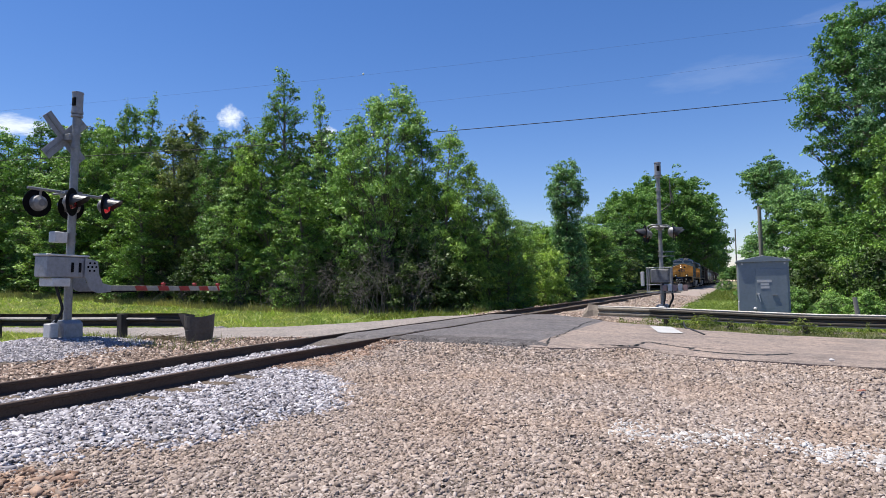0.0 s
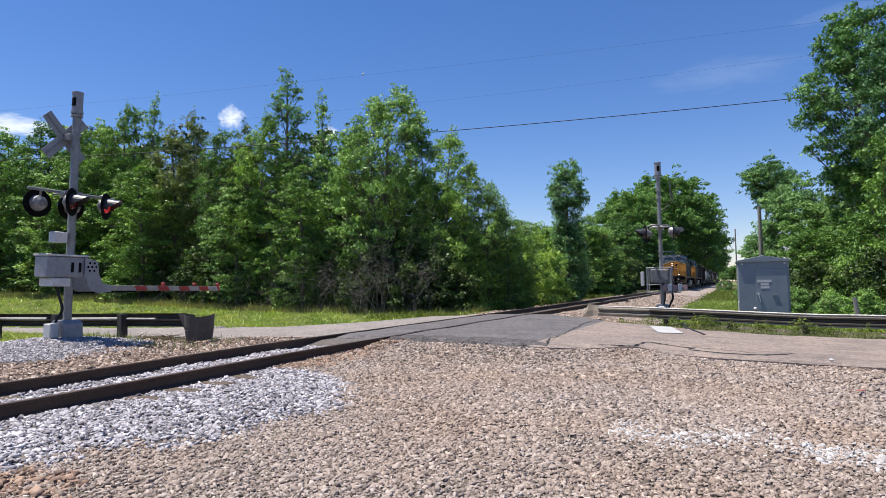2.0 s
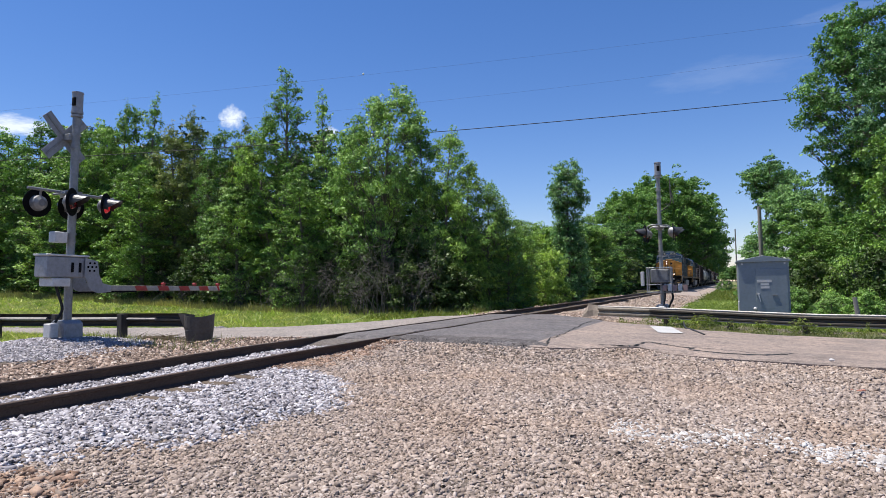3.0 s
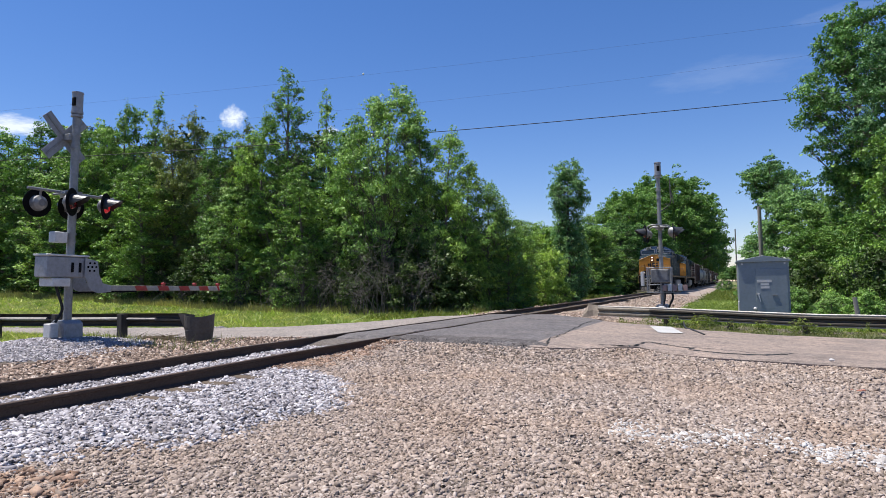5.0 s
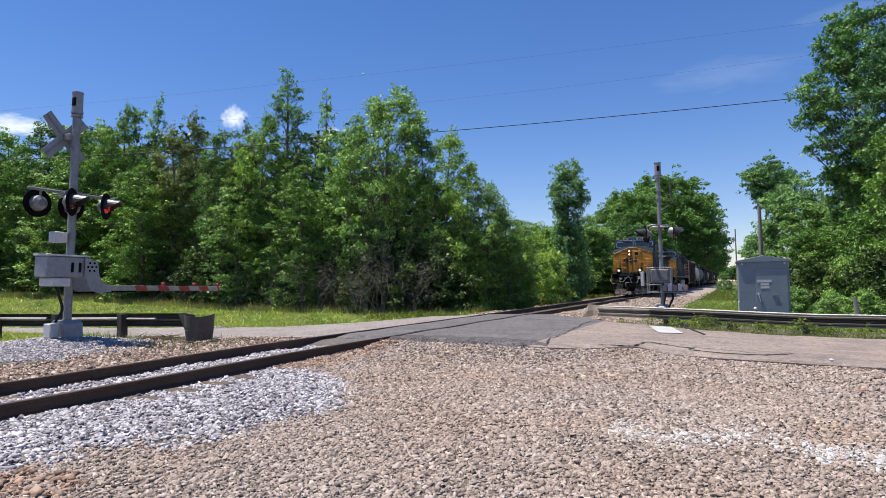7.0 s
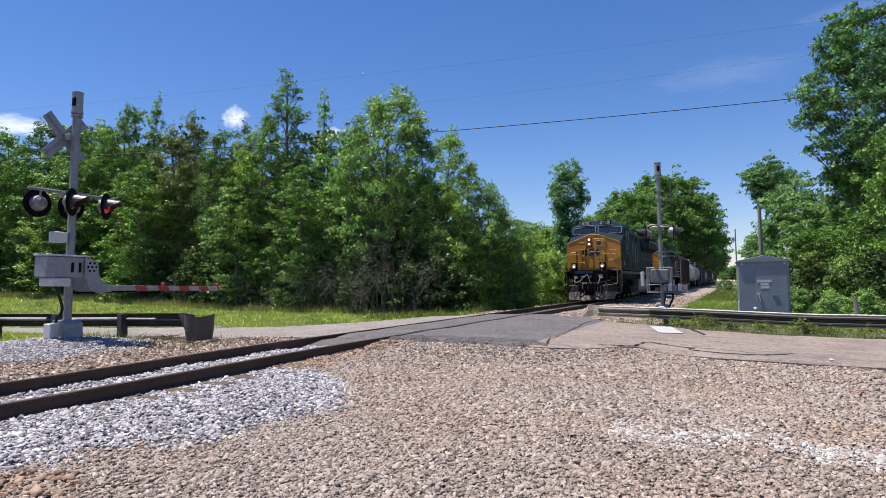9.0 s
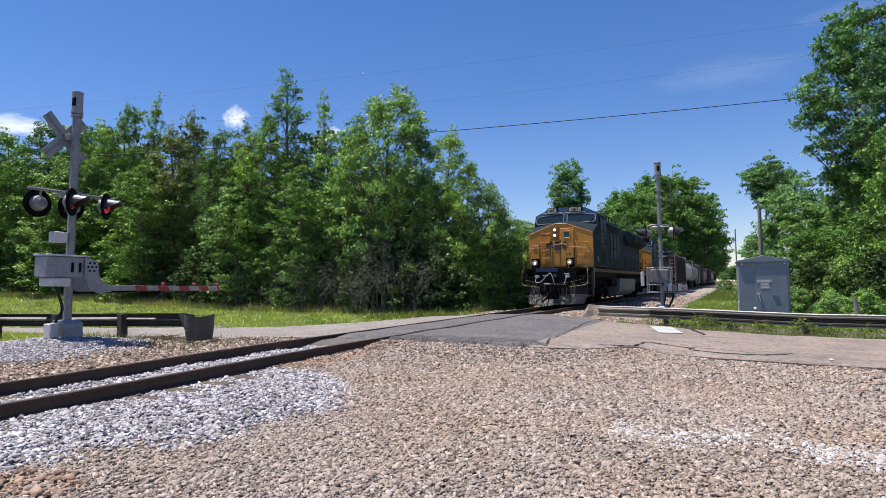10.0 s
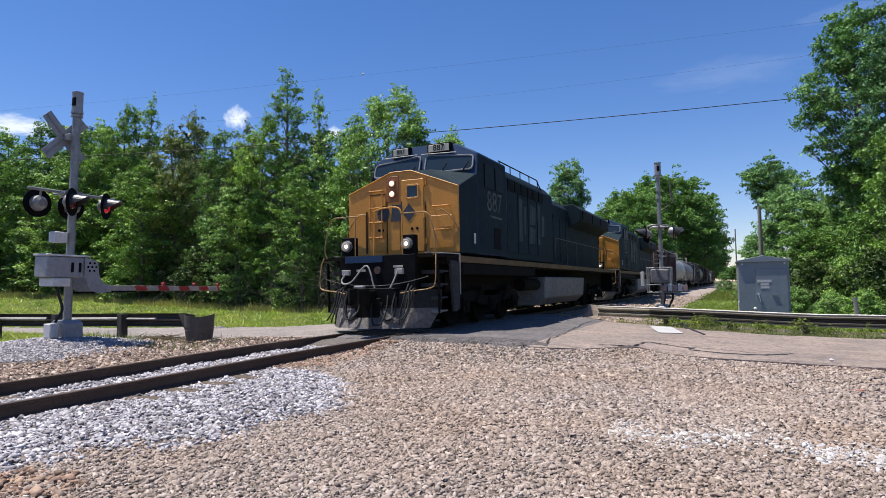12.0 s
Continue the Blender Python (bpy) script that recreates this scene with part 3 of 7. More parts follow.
def stones(name, xy, size, material, label, lift=0.3, flat=0.62, zfun=ground_z, wedge=False):
    """Loose angular stones scattered over the ground, as one heap."""
    base = np.array([(x, y, z) for z in (-0.5, 0.5) for x, y in ((-0.62, -0.5), (0.62, -0.5), (0.62, 0.5), (-0.62, 0.5))])
    tri = np.array([(4, 5, 6), (4, 6, 7), (0, 1, 5), (0, 5, 4), (1, 2, 6), (1, 6, 5), (2, 3, 7), (2, 7, 6), (3, 0, 4), (3, 4, 7)])
    if wedge:
        base = np.array([(x, y, z) for z in (-0.5, 0.5) for x, y in ((-0.68, -0.52), (0.68, -0.42), (0.05, 0.62))])
        tri = np.array([(3, 4, 5), (0, 1, 4), (0, 4, 3), (1, 2, 5), (1, 5, 4), (2, 0, 3), (2, 3, 5)])
    k = len(base)
    n = len(xy)
    s = size * RNG.lognormal(0, 0.24, n)
    v = base[None] + RNG.uniform(-0.34, 0.34, (n, k, 3))
    v = v * np.stack([RNG.uniform(0.85, 1.7, n), RNG.uniform(0.6, 1.0, n), RNG.uniform(flat * 0.6, flat * 1.2, n)], -1)[:, None]
    tx, ty, tz = RNG.normal(0, 0.31, n), RNG.normal(0, 0.31, n), RNG.uniform(0, 6.283, n)
    for t, (i, j) in ((tx, (1, 2)), (ty, (0, 2)), (tz, (0, 1))):
        c, q = np.cos(t)[:, None], np.sin(t)[:, None]
        a, b = v[:, :, i].copy(), v[:, :, j].copy()
        v[:, :, i], v[:, :, j] = a * c - b * q, a * q + b * c
    v = v * s[:, None, None]
    z = zfun(xy[:, 0], xy[:, 1]) + size * lift * 0.5 + RNG.uniform(-0.5, 0.5, n) * size
    v = v + np.stack([xy[:, 0], xy[:, 1], z], -1)[:, None]
    tris = (tri[None] + k * np.arange(n)[:, None, None]).reshape(-1, 3)
    ob = raw(name, v.reshape(-1, 3), tris, material)
    return tagged(ob, label, "gravel", kind="stuff")


def scatter(n, x0, x1, y0, y1, keep):
    x, y = RNG.uniform(x0, x1, n), RNG.uniform(y0, y1, n)
    k = keep(x, y)
    return np.stack([x[k], y[k]], -1)


def view_fan(x, y, pad=1.1):
    """The stretch of yard in front of the standpoint, with room to spare."""
    az = np.degrees(np.arctan2(-x, y))
    return (az > 25.3 - 35.8 * pad - 2) & (az < 25.3 + 35.8 * pad + 2)


def fresh_patch(x, y, spill=0.0):
    """The tongue of new light ballast between the near rail and the yard."""
    lim = np.interp(y, [-2, 2.6, 3.3, 4.4, 5.4, 6.4, 7.1, 7.5], [-4.4, -4.9, -4.55, -3.95, -3.95, -4.35, -5.1, -5.9]) + 0.15 * lumps(x, y, 2.3) + spill
    tie = (np.abs((y + 6.0 + 0.275) % 0.55 - 0.275) < 0.07 + 0.05 * np.sin(x * 9 + y * 5)) & (x < TRACK_X + 1.36) & (np.abs(y - 6.0) < 1.1)
    return (x < lim) & (y < 7.4) & (x > TRACK_X + 0.85) & ~tie


def dusty(x, y):
    """A pale dusty streak across the yard."""
    return np.abs(y - (5.72 - 0.12 * (x + 1.05) + 0.06 * np.sin(x * 4.2))) < 0.5


def build_stones():
    yard = lambda x, y: (y < near_edge(x) + 0.05 - 0.24 * (x < -3.3)) & (x > TRACK_X + 0.83) & view_fan(x, y) & (np.hypot(x, y) > 2.2)
    pale = lambda x, y: dusty(x, y) & (x > -1.05) & (RNG.random(len(x)) < 0.60 * np.exp(-(np.abs(y - (5.72 - 0.12 * (x + 1.05))) / 0.27) ** 2) * np.clip(0.4 + 0.5 * lumps(x, y, 3.4), 0.05, 1))
    brown = lambda x, y: yard(x, y) & (RNG.random(len(x)) > 0.78 * packed(x, y)) & ~fresh_patch(x, y, RNG.normal(-0.05, 0.07, len(x))) & ~((x < TRACK_X + 1.36) & (np.abs((y + 6.0 + 0.275) % 0.55 - 0.275) < 0.13))
    streak = scatter(60000, -1.7, 5, 4.0, 6.4, lambda x, y: pale(x, y) & yard(x, y))
    stones("pale_gravel", streak, 0.02, M_palestone, "pale dusty gravel in a streak across the yard", lift=0.75)
    for n, y0, y1, size, wedge in ((106000, 1.3, 5.6, 0.0188, False), (80000, 5.6, 8.5, 0.0222, False), (70000, 8.5, 12.3, 0.029, True)):
        bed = scatter(n, -8, 4.5 if y0 < 5 else 8.5, y0, y1, brown)
        stones("loose_gravel", bed, size, M_gravel, "loose angular brown and grey gravel covering the yard", wedge=wedge)
    around = scatter(7000, -6.3, 6, -7, 9, lambda x, y: (x > TRACK_X + 1.4) & (y < near_edge(x)) & ~(view_fan(x, y) & (np.hypot(x, y) > 2.2)))
    stones("loose_gravel", around, 0.055, M_gravel, "loose brown and grey gravel round the standpoint", wedge=True)
    fresh = scatter(46000, -9, -3, 0.5, 7.6, lambda x, y: fresh_patch(x, y, RNG.normal(0.0, 0.08, len(x))) & view_fan(x, y))
    stones("fresh_ballast", fresh, 0.0235, M_white, "fresh light grey crushed ballast heaped beside the rail", lift=0.55)
    mid = scatter(13000, -7.95, -6.6, 0, 11.1, lambda x, y: RNG.random(len(x)) < 0.9)
    stones("track_ballast", mid, 0.027, M_white, "pale ballast between the rails", lift=0.3, zfun=lambda x, y: -0.172 - 0.055 * smooth((9.5 - y) / 6.5) + 0.012 * lumps(x, y, 2.5))
    rusty = scatter(5200, -5.6, -3.6, 1.2, 3.3, lambda x, y: (np.hypot((x + 4.4) / 0.8, (y - 2.35) / 0.45) < 1 + 0.25 * lumps(x, y, 3.0)) & (RNG.random(len(x)) < 0.5))
    stones("rusty_gravel", rusty, 0.026, M_rustystone, "rust-stained reddish gravel", lift=0.9)
    seam = scatter(9000, -6.5, -4.2, 7.4, 11.0, lambda x, y: (x < TRACK_X + 1.5 + 0.3 * lumps(x, y, 1.5)) & (RNG.random(len(x)) < 0.55))
    stones("rusty_gravel", seam, 0.028, M_rustystone, "rust-stained reddish gravel along the rail", lift=0.7)
    dirt = scatter(34000, -13, -8.05, 2, 11.0, lambda x, y: (y < near_edge(x) - 0.1 + 0.2 * lumps(x, y, 1.5)) & view_fan(x, y) & ((x > -10.95 + 0.22 * lumps(x, y, 1.9)) | ((x > -12.6) & (y > 9.45 + 0.2 * lumps(x, y, 2.3)))))
    stones("dirty_gravel", dirt, 0.034, M_dirtstone, "brown dirty ballast beyond the far rail", wedge=True)
    mound = scatter(36000, -18, -10.6, 5, 9.8, lambda x, y: (np.hypot((x + 13.6) / 3.2, (y - 7.6) / 2.2) < 1 + 0.12 * lumps(x, y, 1.4)))
    stones("fresh_ballast", mound, 0.021, M_white, "light grey ballast mound round the signal base", lift=1.3, wedge=True)
    side = scatter(9000, -6.4, -1.8, 33, 62, lambda x, y: (x < -2.4 + 0.4 * lumps(x, y, 0.7)) & (RNG.random(len(x)) < np.clip(28 / y, 0, 1)))
    stones("track_ballast", side, 0.06, M_gravel, "pinkish grey ballast shoulder along the track", lift=0.4, wedge=True)
    fine = scatter(28000, -6.4, -1.8, 21.6, 33.5, lambda x, y: (x < -2.45 + 0.3 * lumps(x, y, 0.7)))
    stones("track_ballast", fine, 0.032, M_gravel, "pinkish grey gravel shoulder along the track", lift=0.4, wedge=True)
    lip = scatter(5000, -6.4, -4.0, 20.7, 24.5, lambda x, y: x < -4.6 + 0.3 * lumps(x, y, 1.2))
    stones("dirty_gravel", lip, 0.04, M_dirtstone, "brown dirty ballast at the crossing edge", lift=0.4, wedge=True)
    other = scatter(4500, -10.3, -8.05, 20.5, 60, lambda x, y: RNG.random(len(x)) < np.clip(26 / y, 0, 1))
    stones("track_ballast", other, 0.085, M_dirtstone, "dark ballast on the wooded side of the track", lift=0.4, wedge=True)
    broken = scatter(9000, -6.44, -3.3, 10.2, 11.6, lambda x, y: (y > near_edge(x) - 0.32 + 0.06 * lumps(x, y, 4.0)) & (RNG.random(len(x)) < 0.9 - (y - near_edge(x)) / 0.3))
    stones("asphalt_rubble", broken, 0.019, M_rubble, "crumbled dark asphalt along the broken road edge", lift=0.5, zfun=lambda x, y: np.maximum(ground_z(x, y), road_z(x) - 0.012 - 0.11 * np.clip((near_edge(x) + 0.28 - y) / 0.45, 0, 1)), wedge=True)
    rim = scatter(4200, -24, -9.0, 12, 21, lambda x, y: (y > far_edge(x) - 0.05) & (y < far_edge(x) + 0.5 * (x > -16)))
    stones("road_edge_gravel", rim, 0.05, M_white, "pale gravel along the far road edge", lift=1.6)


def crumbled_skirt():
    """The dark, crumbling near slope of the patched asphalt beside the rail."""
    xs, rows = np.arange(-6.42, -3.04, 0.05), 12
    x, t = np.meshgrid(xs, np.linspace(0, 1, rows), indexing="ij")
    ragged = 0.09 * lumps(x, x * 0.7, 2.6) + 0.05 * lumps(x, x, 7.0)
    far = (0.62 + 1.6 * ragged) * smooth((x + 6.5) / 0.5) * smooth((-2.95 - x) / 0.8) + 0.10
    y = near_edge(x) - 0.34 + 0.4 * ragged + t * (far + 0.34)
    z = road_z(x) + 0.013 - 0.17 * (1 - t) ** 1.7 + RNG.normal(0, 0.009, x.shape) * (t < 0.97)
    idx = np.arange(x.size).reshape(x.shape)
    quads = np.stack([idx[:-1, :-1], idx[1:, :-1], idx[1:, 1:], idx[:-1, 1:]], -1).reshape(-1, 4)
    ob = raw("road_skirt", np.stack([x, y, z], -1).reshape(-1, 3), quads, M_skirt)
    tagged(ob, "dark crumbling slope of old asphalt at the road edge", "road", kind="structure")


def cracks():
    """Broken seams in the asphalt: thin dark strips, a hair above the surface; the widest also paints a ledge's shade.
    """
    for pts, wide in (((-3.74, 17.8), (-3.55, 15.1), (-3.4, 13.4), (-3.33, 12.0), (-3.15, 11.0)), 0.028), (((-0.75, 12.0), (-0.22, 11.93), (0.27, 12.05), (0.93, 12.75)), 0.085), (((-0.74, 12.0), (-0.74, 12.38), (-0.13, 12.55), (0.33, 12.35)), 0.032), (((-2.3, 11.6), (-1.75, 11.95), (-1.6, 12.7), (-1.2, 12.5), (-0.69, 12.2)), 0.05), (((-6.0, 18.5), (-5.0, 17.4), (-4.0, 17.5)), 0.025):
        line = arc([(x, y, 0) for x, y in pts], 16)
        bm = B()
        last = None
        for i, p in enumerate(line):
            d = (line[min(i + 1, len(line) - 1)] - line[max(i - 1, 0)]).normalized()
            jolt = 0.018 if wide > 0.06 else 0.04
            p = p + Vector((random.uniform(-jolt, jolt), random.uniform(-jolt, jolt), 0))
            s = Vector((-d.y, d.x, 0)) * wide * random.uniform(0.3, 0.75)
            pair = [bm.verts.new((q.x, q.y, float(road_z(q.x)) + 0.006 * float(lumps(q.x, q.y, 1.4)) + 0.006)) for q in (p - s, p + s)]
            if last:
                bm.faces.new((last[0], last[1], pair[1], pair[0]))
            last = pair
        tagged(part("road_crack", bm, M_crack), "dark open crack in the asphalt", "crack", kind="structure")
    bm = B()
    for q in [((-2.04, 16.95), (-1.53, 17.2), (-1.10, 15.4), (-1.63, 15.1))]:
        bm.faces.new([bm.verts.new((x, y, float(road_z(x)) + 0.014)) for x, y in q])
    tagged(part("stop_line", bm, M_paint), "worn white painted bar on the road", "road marking", kind="structure")


build_ground()
build_track()
slab("road_apron", -6.44, -3.42, M_patch, "dark patched asphalt beside the rails")
slab("road_east", -3.42, 90.0, M_asphalt, "worn pinkish grey asphalt road with cracked ragged edges")
slab("road_crossing", -7.91, -6.64, M_patch, "dark asphalt infill between the rails")
slab("road_west", -90.0, -8.11, M_paleroad, "worn grey asphalt road beyond the track")
crumbled_skirt()
cracks()
build_stones()

# ---------------------------------------------------------------- crossing signals, guardrails, cabinet, poles, wires
def lamp_unit(parent, x, y, z, yaw, lit):
    """One flashing lamp: round backboard, housing behind, hood in front. yaw 0 looks to +x."""
    m = pose(x, y, z, 0, 0, yaw)

    def add(name, bm, material, under, label):
        bmesh.ops.transform(bm, matrix=m, verts=bm.verts)
        return part(name, bm, material, under, label)
    board = add("backboard", rod(B(), (0, 0, 0), (0.012, 0, 0), 0.285, n=28), M_black, parent, "round black lamp backboard")
    bm = rod(B(), (0, 0, 0), (-0.10, 0, 0), 0.165, 0.14, 20)
    rod(bm, (-0.10, 0, 0), (-0.15, 0, 0), 0.14, 0.07, 20)
    add("housing", bm, M_galv, board, "grey lamp housing")
    add("lens", rod(B(), (0.012, 0, 0), (0.05, 0, 0), 0.15, 0.12, 22), M_lit if lit else M_lens, board, "glowing red lens" if lit else "dark red lens")
    bm = B()
    n, last = 14, None
    for i in range(n + 1):
        a = radians(-25 + 230 * i / n)
        deep = 0.10 + 0.22 * max(0.0, math.sin(a)) ** 0.6
        ring = [bm.verts.new((0.012 + k, r * math.cos(a), r * math.sin(a) - 0.14 * k)) for r in (0.165, 0.172) for k in (0.0, deep)]
        if last:
            for p, q in ((0, 1), (1, 3), (3, 2), (2, 0)):
                bm.faces.new((last[p], last[q], ring[q], ring[p]))
        last = ring
    add("hood", bm, M_hood, board, "black half-round lamp hood")


def signal(name, m, label, arm_length, crossbuck, lit_pair, extra=0.0, reach=0.27, aim=(180, 34)):
    """Crossing signal: mast, bell, lamps, gate machine. Local +y is the gate's way, +x the track side."""
    s = thing(name, label, "crossing signal", m, group="crossing signals")
    bm = B()
    stout = 0.080 if arm_length else 0.068
    rod(bm, (0, 0, 0.2), (0, 0, 4.62 + extra), stout, stout * 0.97, 20)
    part("mast", bm, M_galv, s, smooth=False)
    bm = B()
    rod(bm, (0, 0, 4.58 + extra), (0, 0, 5.02 + extra), 0.105, n=20)
    rod(bm, (0, 0, 5.02 + extra), (0, 0, 5.05 + extra), 0.115, 0.110, 20)
    rod(bm, (0, 0, 4.52 + extra), (0, 0, 4.56 + extra), 0.115, n=20)
    rod(bm, (0, 0, 4.60 + extra), (0, 0, 4.64 + extra), 0.118, n=20)
    bell = part("bell", bm, M_alu, s, "grey cylindrical electronic bell")
    bm = B()
    box(bm, -0.02, 0.07, -0.112, -0.06, 4.74 + extra, 4.92 + extra)
    part("sound_slot", bm, M_black, bell, "dark sound opening", bevel=0.01)
    for z in (4.26, 3.98, 3.02, 2.18, 2.02):
        part("band_clamp", rod(B(), (0, 0, z - 0.02), (0, 0, z + 0.02), 0.095, n=18), M_galv, s)
    if crossbuck:
        for i, a in enumerate((47, -47)):
            bm = B()
            t = Matrix.Translation((-0.20 - 0.012 * i, -0.10, 4.20)) @ Matrix.Rotation(radians(a), 4, "X")
            box(bm, -0.004, 0.004, -0.58, 0.58, -0.115, 0.115, t)
            blade = part("crossbuck_blade", bm, M_alu, s, "grey back of a crossbuck board")
            bm = B()
            box(bm, 0.005, 0.02, -0.56, 0.56, -0.02, 0.02, t)
            part("stiffener", bm, M_galv, blade)
        bm = B()
        box(bm, -0.20, 0, -0.14, 0.06, 4.13, 4.27)
        part("crossbuck_bracket", bm, M_galv, s, bevel=0.01)
    bm = B()
    rod(bm, (0, -0.92, 3.02), (0, 0.92, 3.02), 0.03, n=10)
    rod(bm, (-0.2, -0.28, 2.98), (0.2, -0.28, 2.98), 0.025, n=8)
    box(bm, -0.12, 0.12, -0.2, 0.12, 2.92, 3.06)
    part("lamp_crossarm", bm, M_galv, s)
    for x, y, face, lit in ((-reach, -0.55, -1, 0), (-reach, 0.15, -1, 0), (reach, -0.20, 1, lit_pair[0]), (reach, 0.55, 1, lit_pair[1])):
        lamp_unit(s, x, y, 2.77 if face < 0 else 2.81, aim[0] if face < 0 else aim[1], lit)
        bm = B()
        pipe(bm, arc([(0, y, 3.02), (x * 0.5, y, 3.04), (x - 0.08 * face, y, 2.98), (x - 0.08 * face, y, 2.88)], 4), 0.022)
        part("lamp_bracket", bm, M_galv, s)
    if arm_length:
        bm = B()
        box(bm, -0.11, 0.11, -0.40, -0.14, 1.98, 2.20)
        part("junction_box", bm, M_whitep, s, "small pale junction box", bevel=0.015)
        bm = B()
        box(bm, -0.22, 0.22, -0.72, 0.12, 1.27, 1.70)
        machine = part("gate_machine", bm, M_alu, s, "grey gate machine housing", bevel=0.025)
        machine.location.y = 0.13
        bm = B()
        box(bm, -0.235, 0.235, -0.74, 0.14, 1.70, 1.74)
        # white paint on the lid stands in for sun on the top
        part("lid", bm, M_whitep, machine, "lid coloured pale as if sunlit", bevel=0.01)
        for y in (-0.22, -0.06):
            bm = B()
            box(bm, 0.22, 0.245, y - 0.02, y + 0.02, 1.38, 1.58)
            part("latch", bm, M_black, machine)
        bm = B()
        box(bm, -0.2, 0.24, -0.62, -0.25, 1.09, 1.26)
        part("lower_box", bm, M_whitep, machine, "pale lower box", bevel=0.015)
        plate = [(0.02, 1.68), (0.30, 1.62), (0.33, 1.34), (0.42, 1.16), (0.62, 1.12), (0.64, 0.98), (0.34, 0.95), (0.16, 1.02), (0.02, 1.30)]
        for x in (-0.27, 0.25):
            bm = B()
            prism(bm, plate, x, x + 0.03, "x")
            part("arm_bracket", bm, M_alu, machine, bevel=0.006)
            for u, v in ((0.12, 1.58), (0.22, 1.58), (0.08, 1.5), (0.17, 1.5), (0.26, 1.5), (0.12, 1.42), (0.22, 1.42)):
                bm = B()
                rod(bm, (x - 0.004, u, v), (x + 0.034, u, v), 0.024, n=10)
                part("bolt_hole", bm, M_black, machine)
        a0 = 0.58
        bm = B()
        box(bm, -0.02, 0.02, a0, a0 + arm_length, 1.00, 1.115)
        arm = part("gate_arm", bm, M_armpaint, s, "white lowered gate arm with red stripes", bevel=0.005)
        k = 0
        for i in range(6):
            y0 = a0 + 0.95 + i * 0.62
            if y0 < a0 + arm_length:
                bm = B()
                y1 = min(y0 + 0.36, a0 + arm_length)
                for sx in (0.0225, -0.0225):
                    prism(bm, [(y0, 1.113), (y0 + 0.06, 1.002), (y1 + 0.0, 1.002), (y1 - 0.06, 1.113)], sx - 0.002, sx + 0.002, "x")
                part("red_stripe", bm, M_red, arm, "reflective red stripe")
        for y in (a0 + 1.75, a0 + 2.7, a0 + 3.48):
            bm = B()
            box(bm, -0.03, 0.03, y - 0.03, y + 0.03, 1.115, 1.13)
            rod(bm, (-0.04, y, 1.16), (0.04, y, 1.16), 0.035, n=14)
            part("arm_light", bm, M_red, arm, "small red arm light")
        bm = B()
        rod(bm, (0.0, 0.1, 0.96), (0.0, 1.6, 0.99), 0.02, n=6)
        part("arm_cable", bm, M_black, arm)
    else:
        bm = B()
        box(bm, -0.34, 0.26, -0.20, 0.22, 1.12, 1.58)
        machine = part("gate_machine", bm, M_tank, s, "grey gate machine housing", bevel=0.025)
        for x0 in (-0.30, -0.02):
            bm = B()
            box(bm, x0, x0 + 0.23, -0.212, -0.196, 1.18, 1.52)
            part("cover_panel", bm, M_tank, machine, "grey bolted cover", bevel=0.006)
        for x in (-0.44, 0.31):
            for y in (-0.27, 0.24):
                bm = B()
                box(bm, x - 0.022, x + 0.022, y, y + 0.03, 0.80, 1.64)
                part("bracket_upright", bm, M_galv, machine, bevel=0.005)
        for z in (1.62, 1.06, 0.80):
            bm = B()
            box(bm, -0.47, 0.34 if z > 1 else 0.62, -0.28, -0.25, z - 0.018, z + 0.018)
            part("bracket_rail", bm, M_galv, machine, "pale bracket rail", bevel=0.005)
        bm = B()
        box(bm, -0.66, -0.56, -0.2, 0.0, 1.02, 1.50)
        part("side_plate", bm, M_whitep, machine, "pale side plate", bevel=0.01)
        for i in range(5):
            bm = B()
            box(bm, 0.05 + i * 0.16, 0.18 + i * 0.16, -0.36, -0.20, 0.84, 1.04 + 0.03 * (i % 2))
            part("counterweight", bm, M_whitep if i % 2 else M_weight, machine, bevel=0.012)
        for z in (2.0, 2.14):
            bm = B()
            pipe(bm, arc([(0.05, -0.08, z), (0.25, -0.1, z + 0.01), (0.42, -0.1, z), (0.43, 0.05, z)], 3), 0.014)
            part("cable_bracket", bm, M_galv, s)
        bm = B()
        pipe(bm, arc([(0.32, -0.2, 0.85), (0.34, -0.2, 0.6), (0.22, -0.2, 0.3), (0.2, -0.2, 0.0)], 5), 0.035)
        part("loose_cable", bm, M_rubber, s, "black drooping cable")
    bm = B()
    box(bm, -0.26, 0.26, -0.24, 0.24, 0.0, 0.05)
    prism(bm, [(-0.24, 0.05), (0.24, 0.05), (0.22, 0.34), (0.13, 0.40), (-0.13, 0.40), (-0.22, 0.34)], -0.2, 0.2)
    part("base_casting", bm, M_alu, s, "grey cast signal base", bevel=0.012)
    bm = B()
    box(bm, -0.1, 0.12, -0.42, -0.24, 0.06, 0.34)
    part("cable_box", bm, M_whitep, s, bevel=0.012)
    bm = B()
    pipe(bm, arc([(0.05, -0.3, 1.1), (0.1, -0.26, 0.9), (0.1, -0.18, 0.62), (0.05, -0.28, 0.36)], 5), 0.028)
    part("conduit", bm, M_rubber, s, "black flexible conduit")
    return s


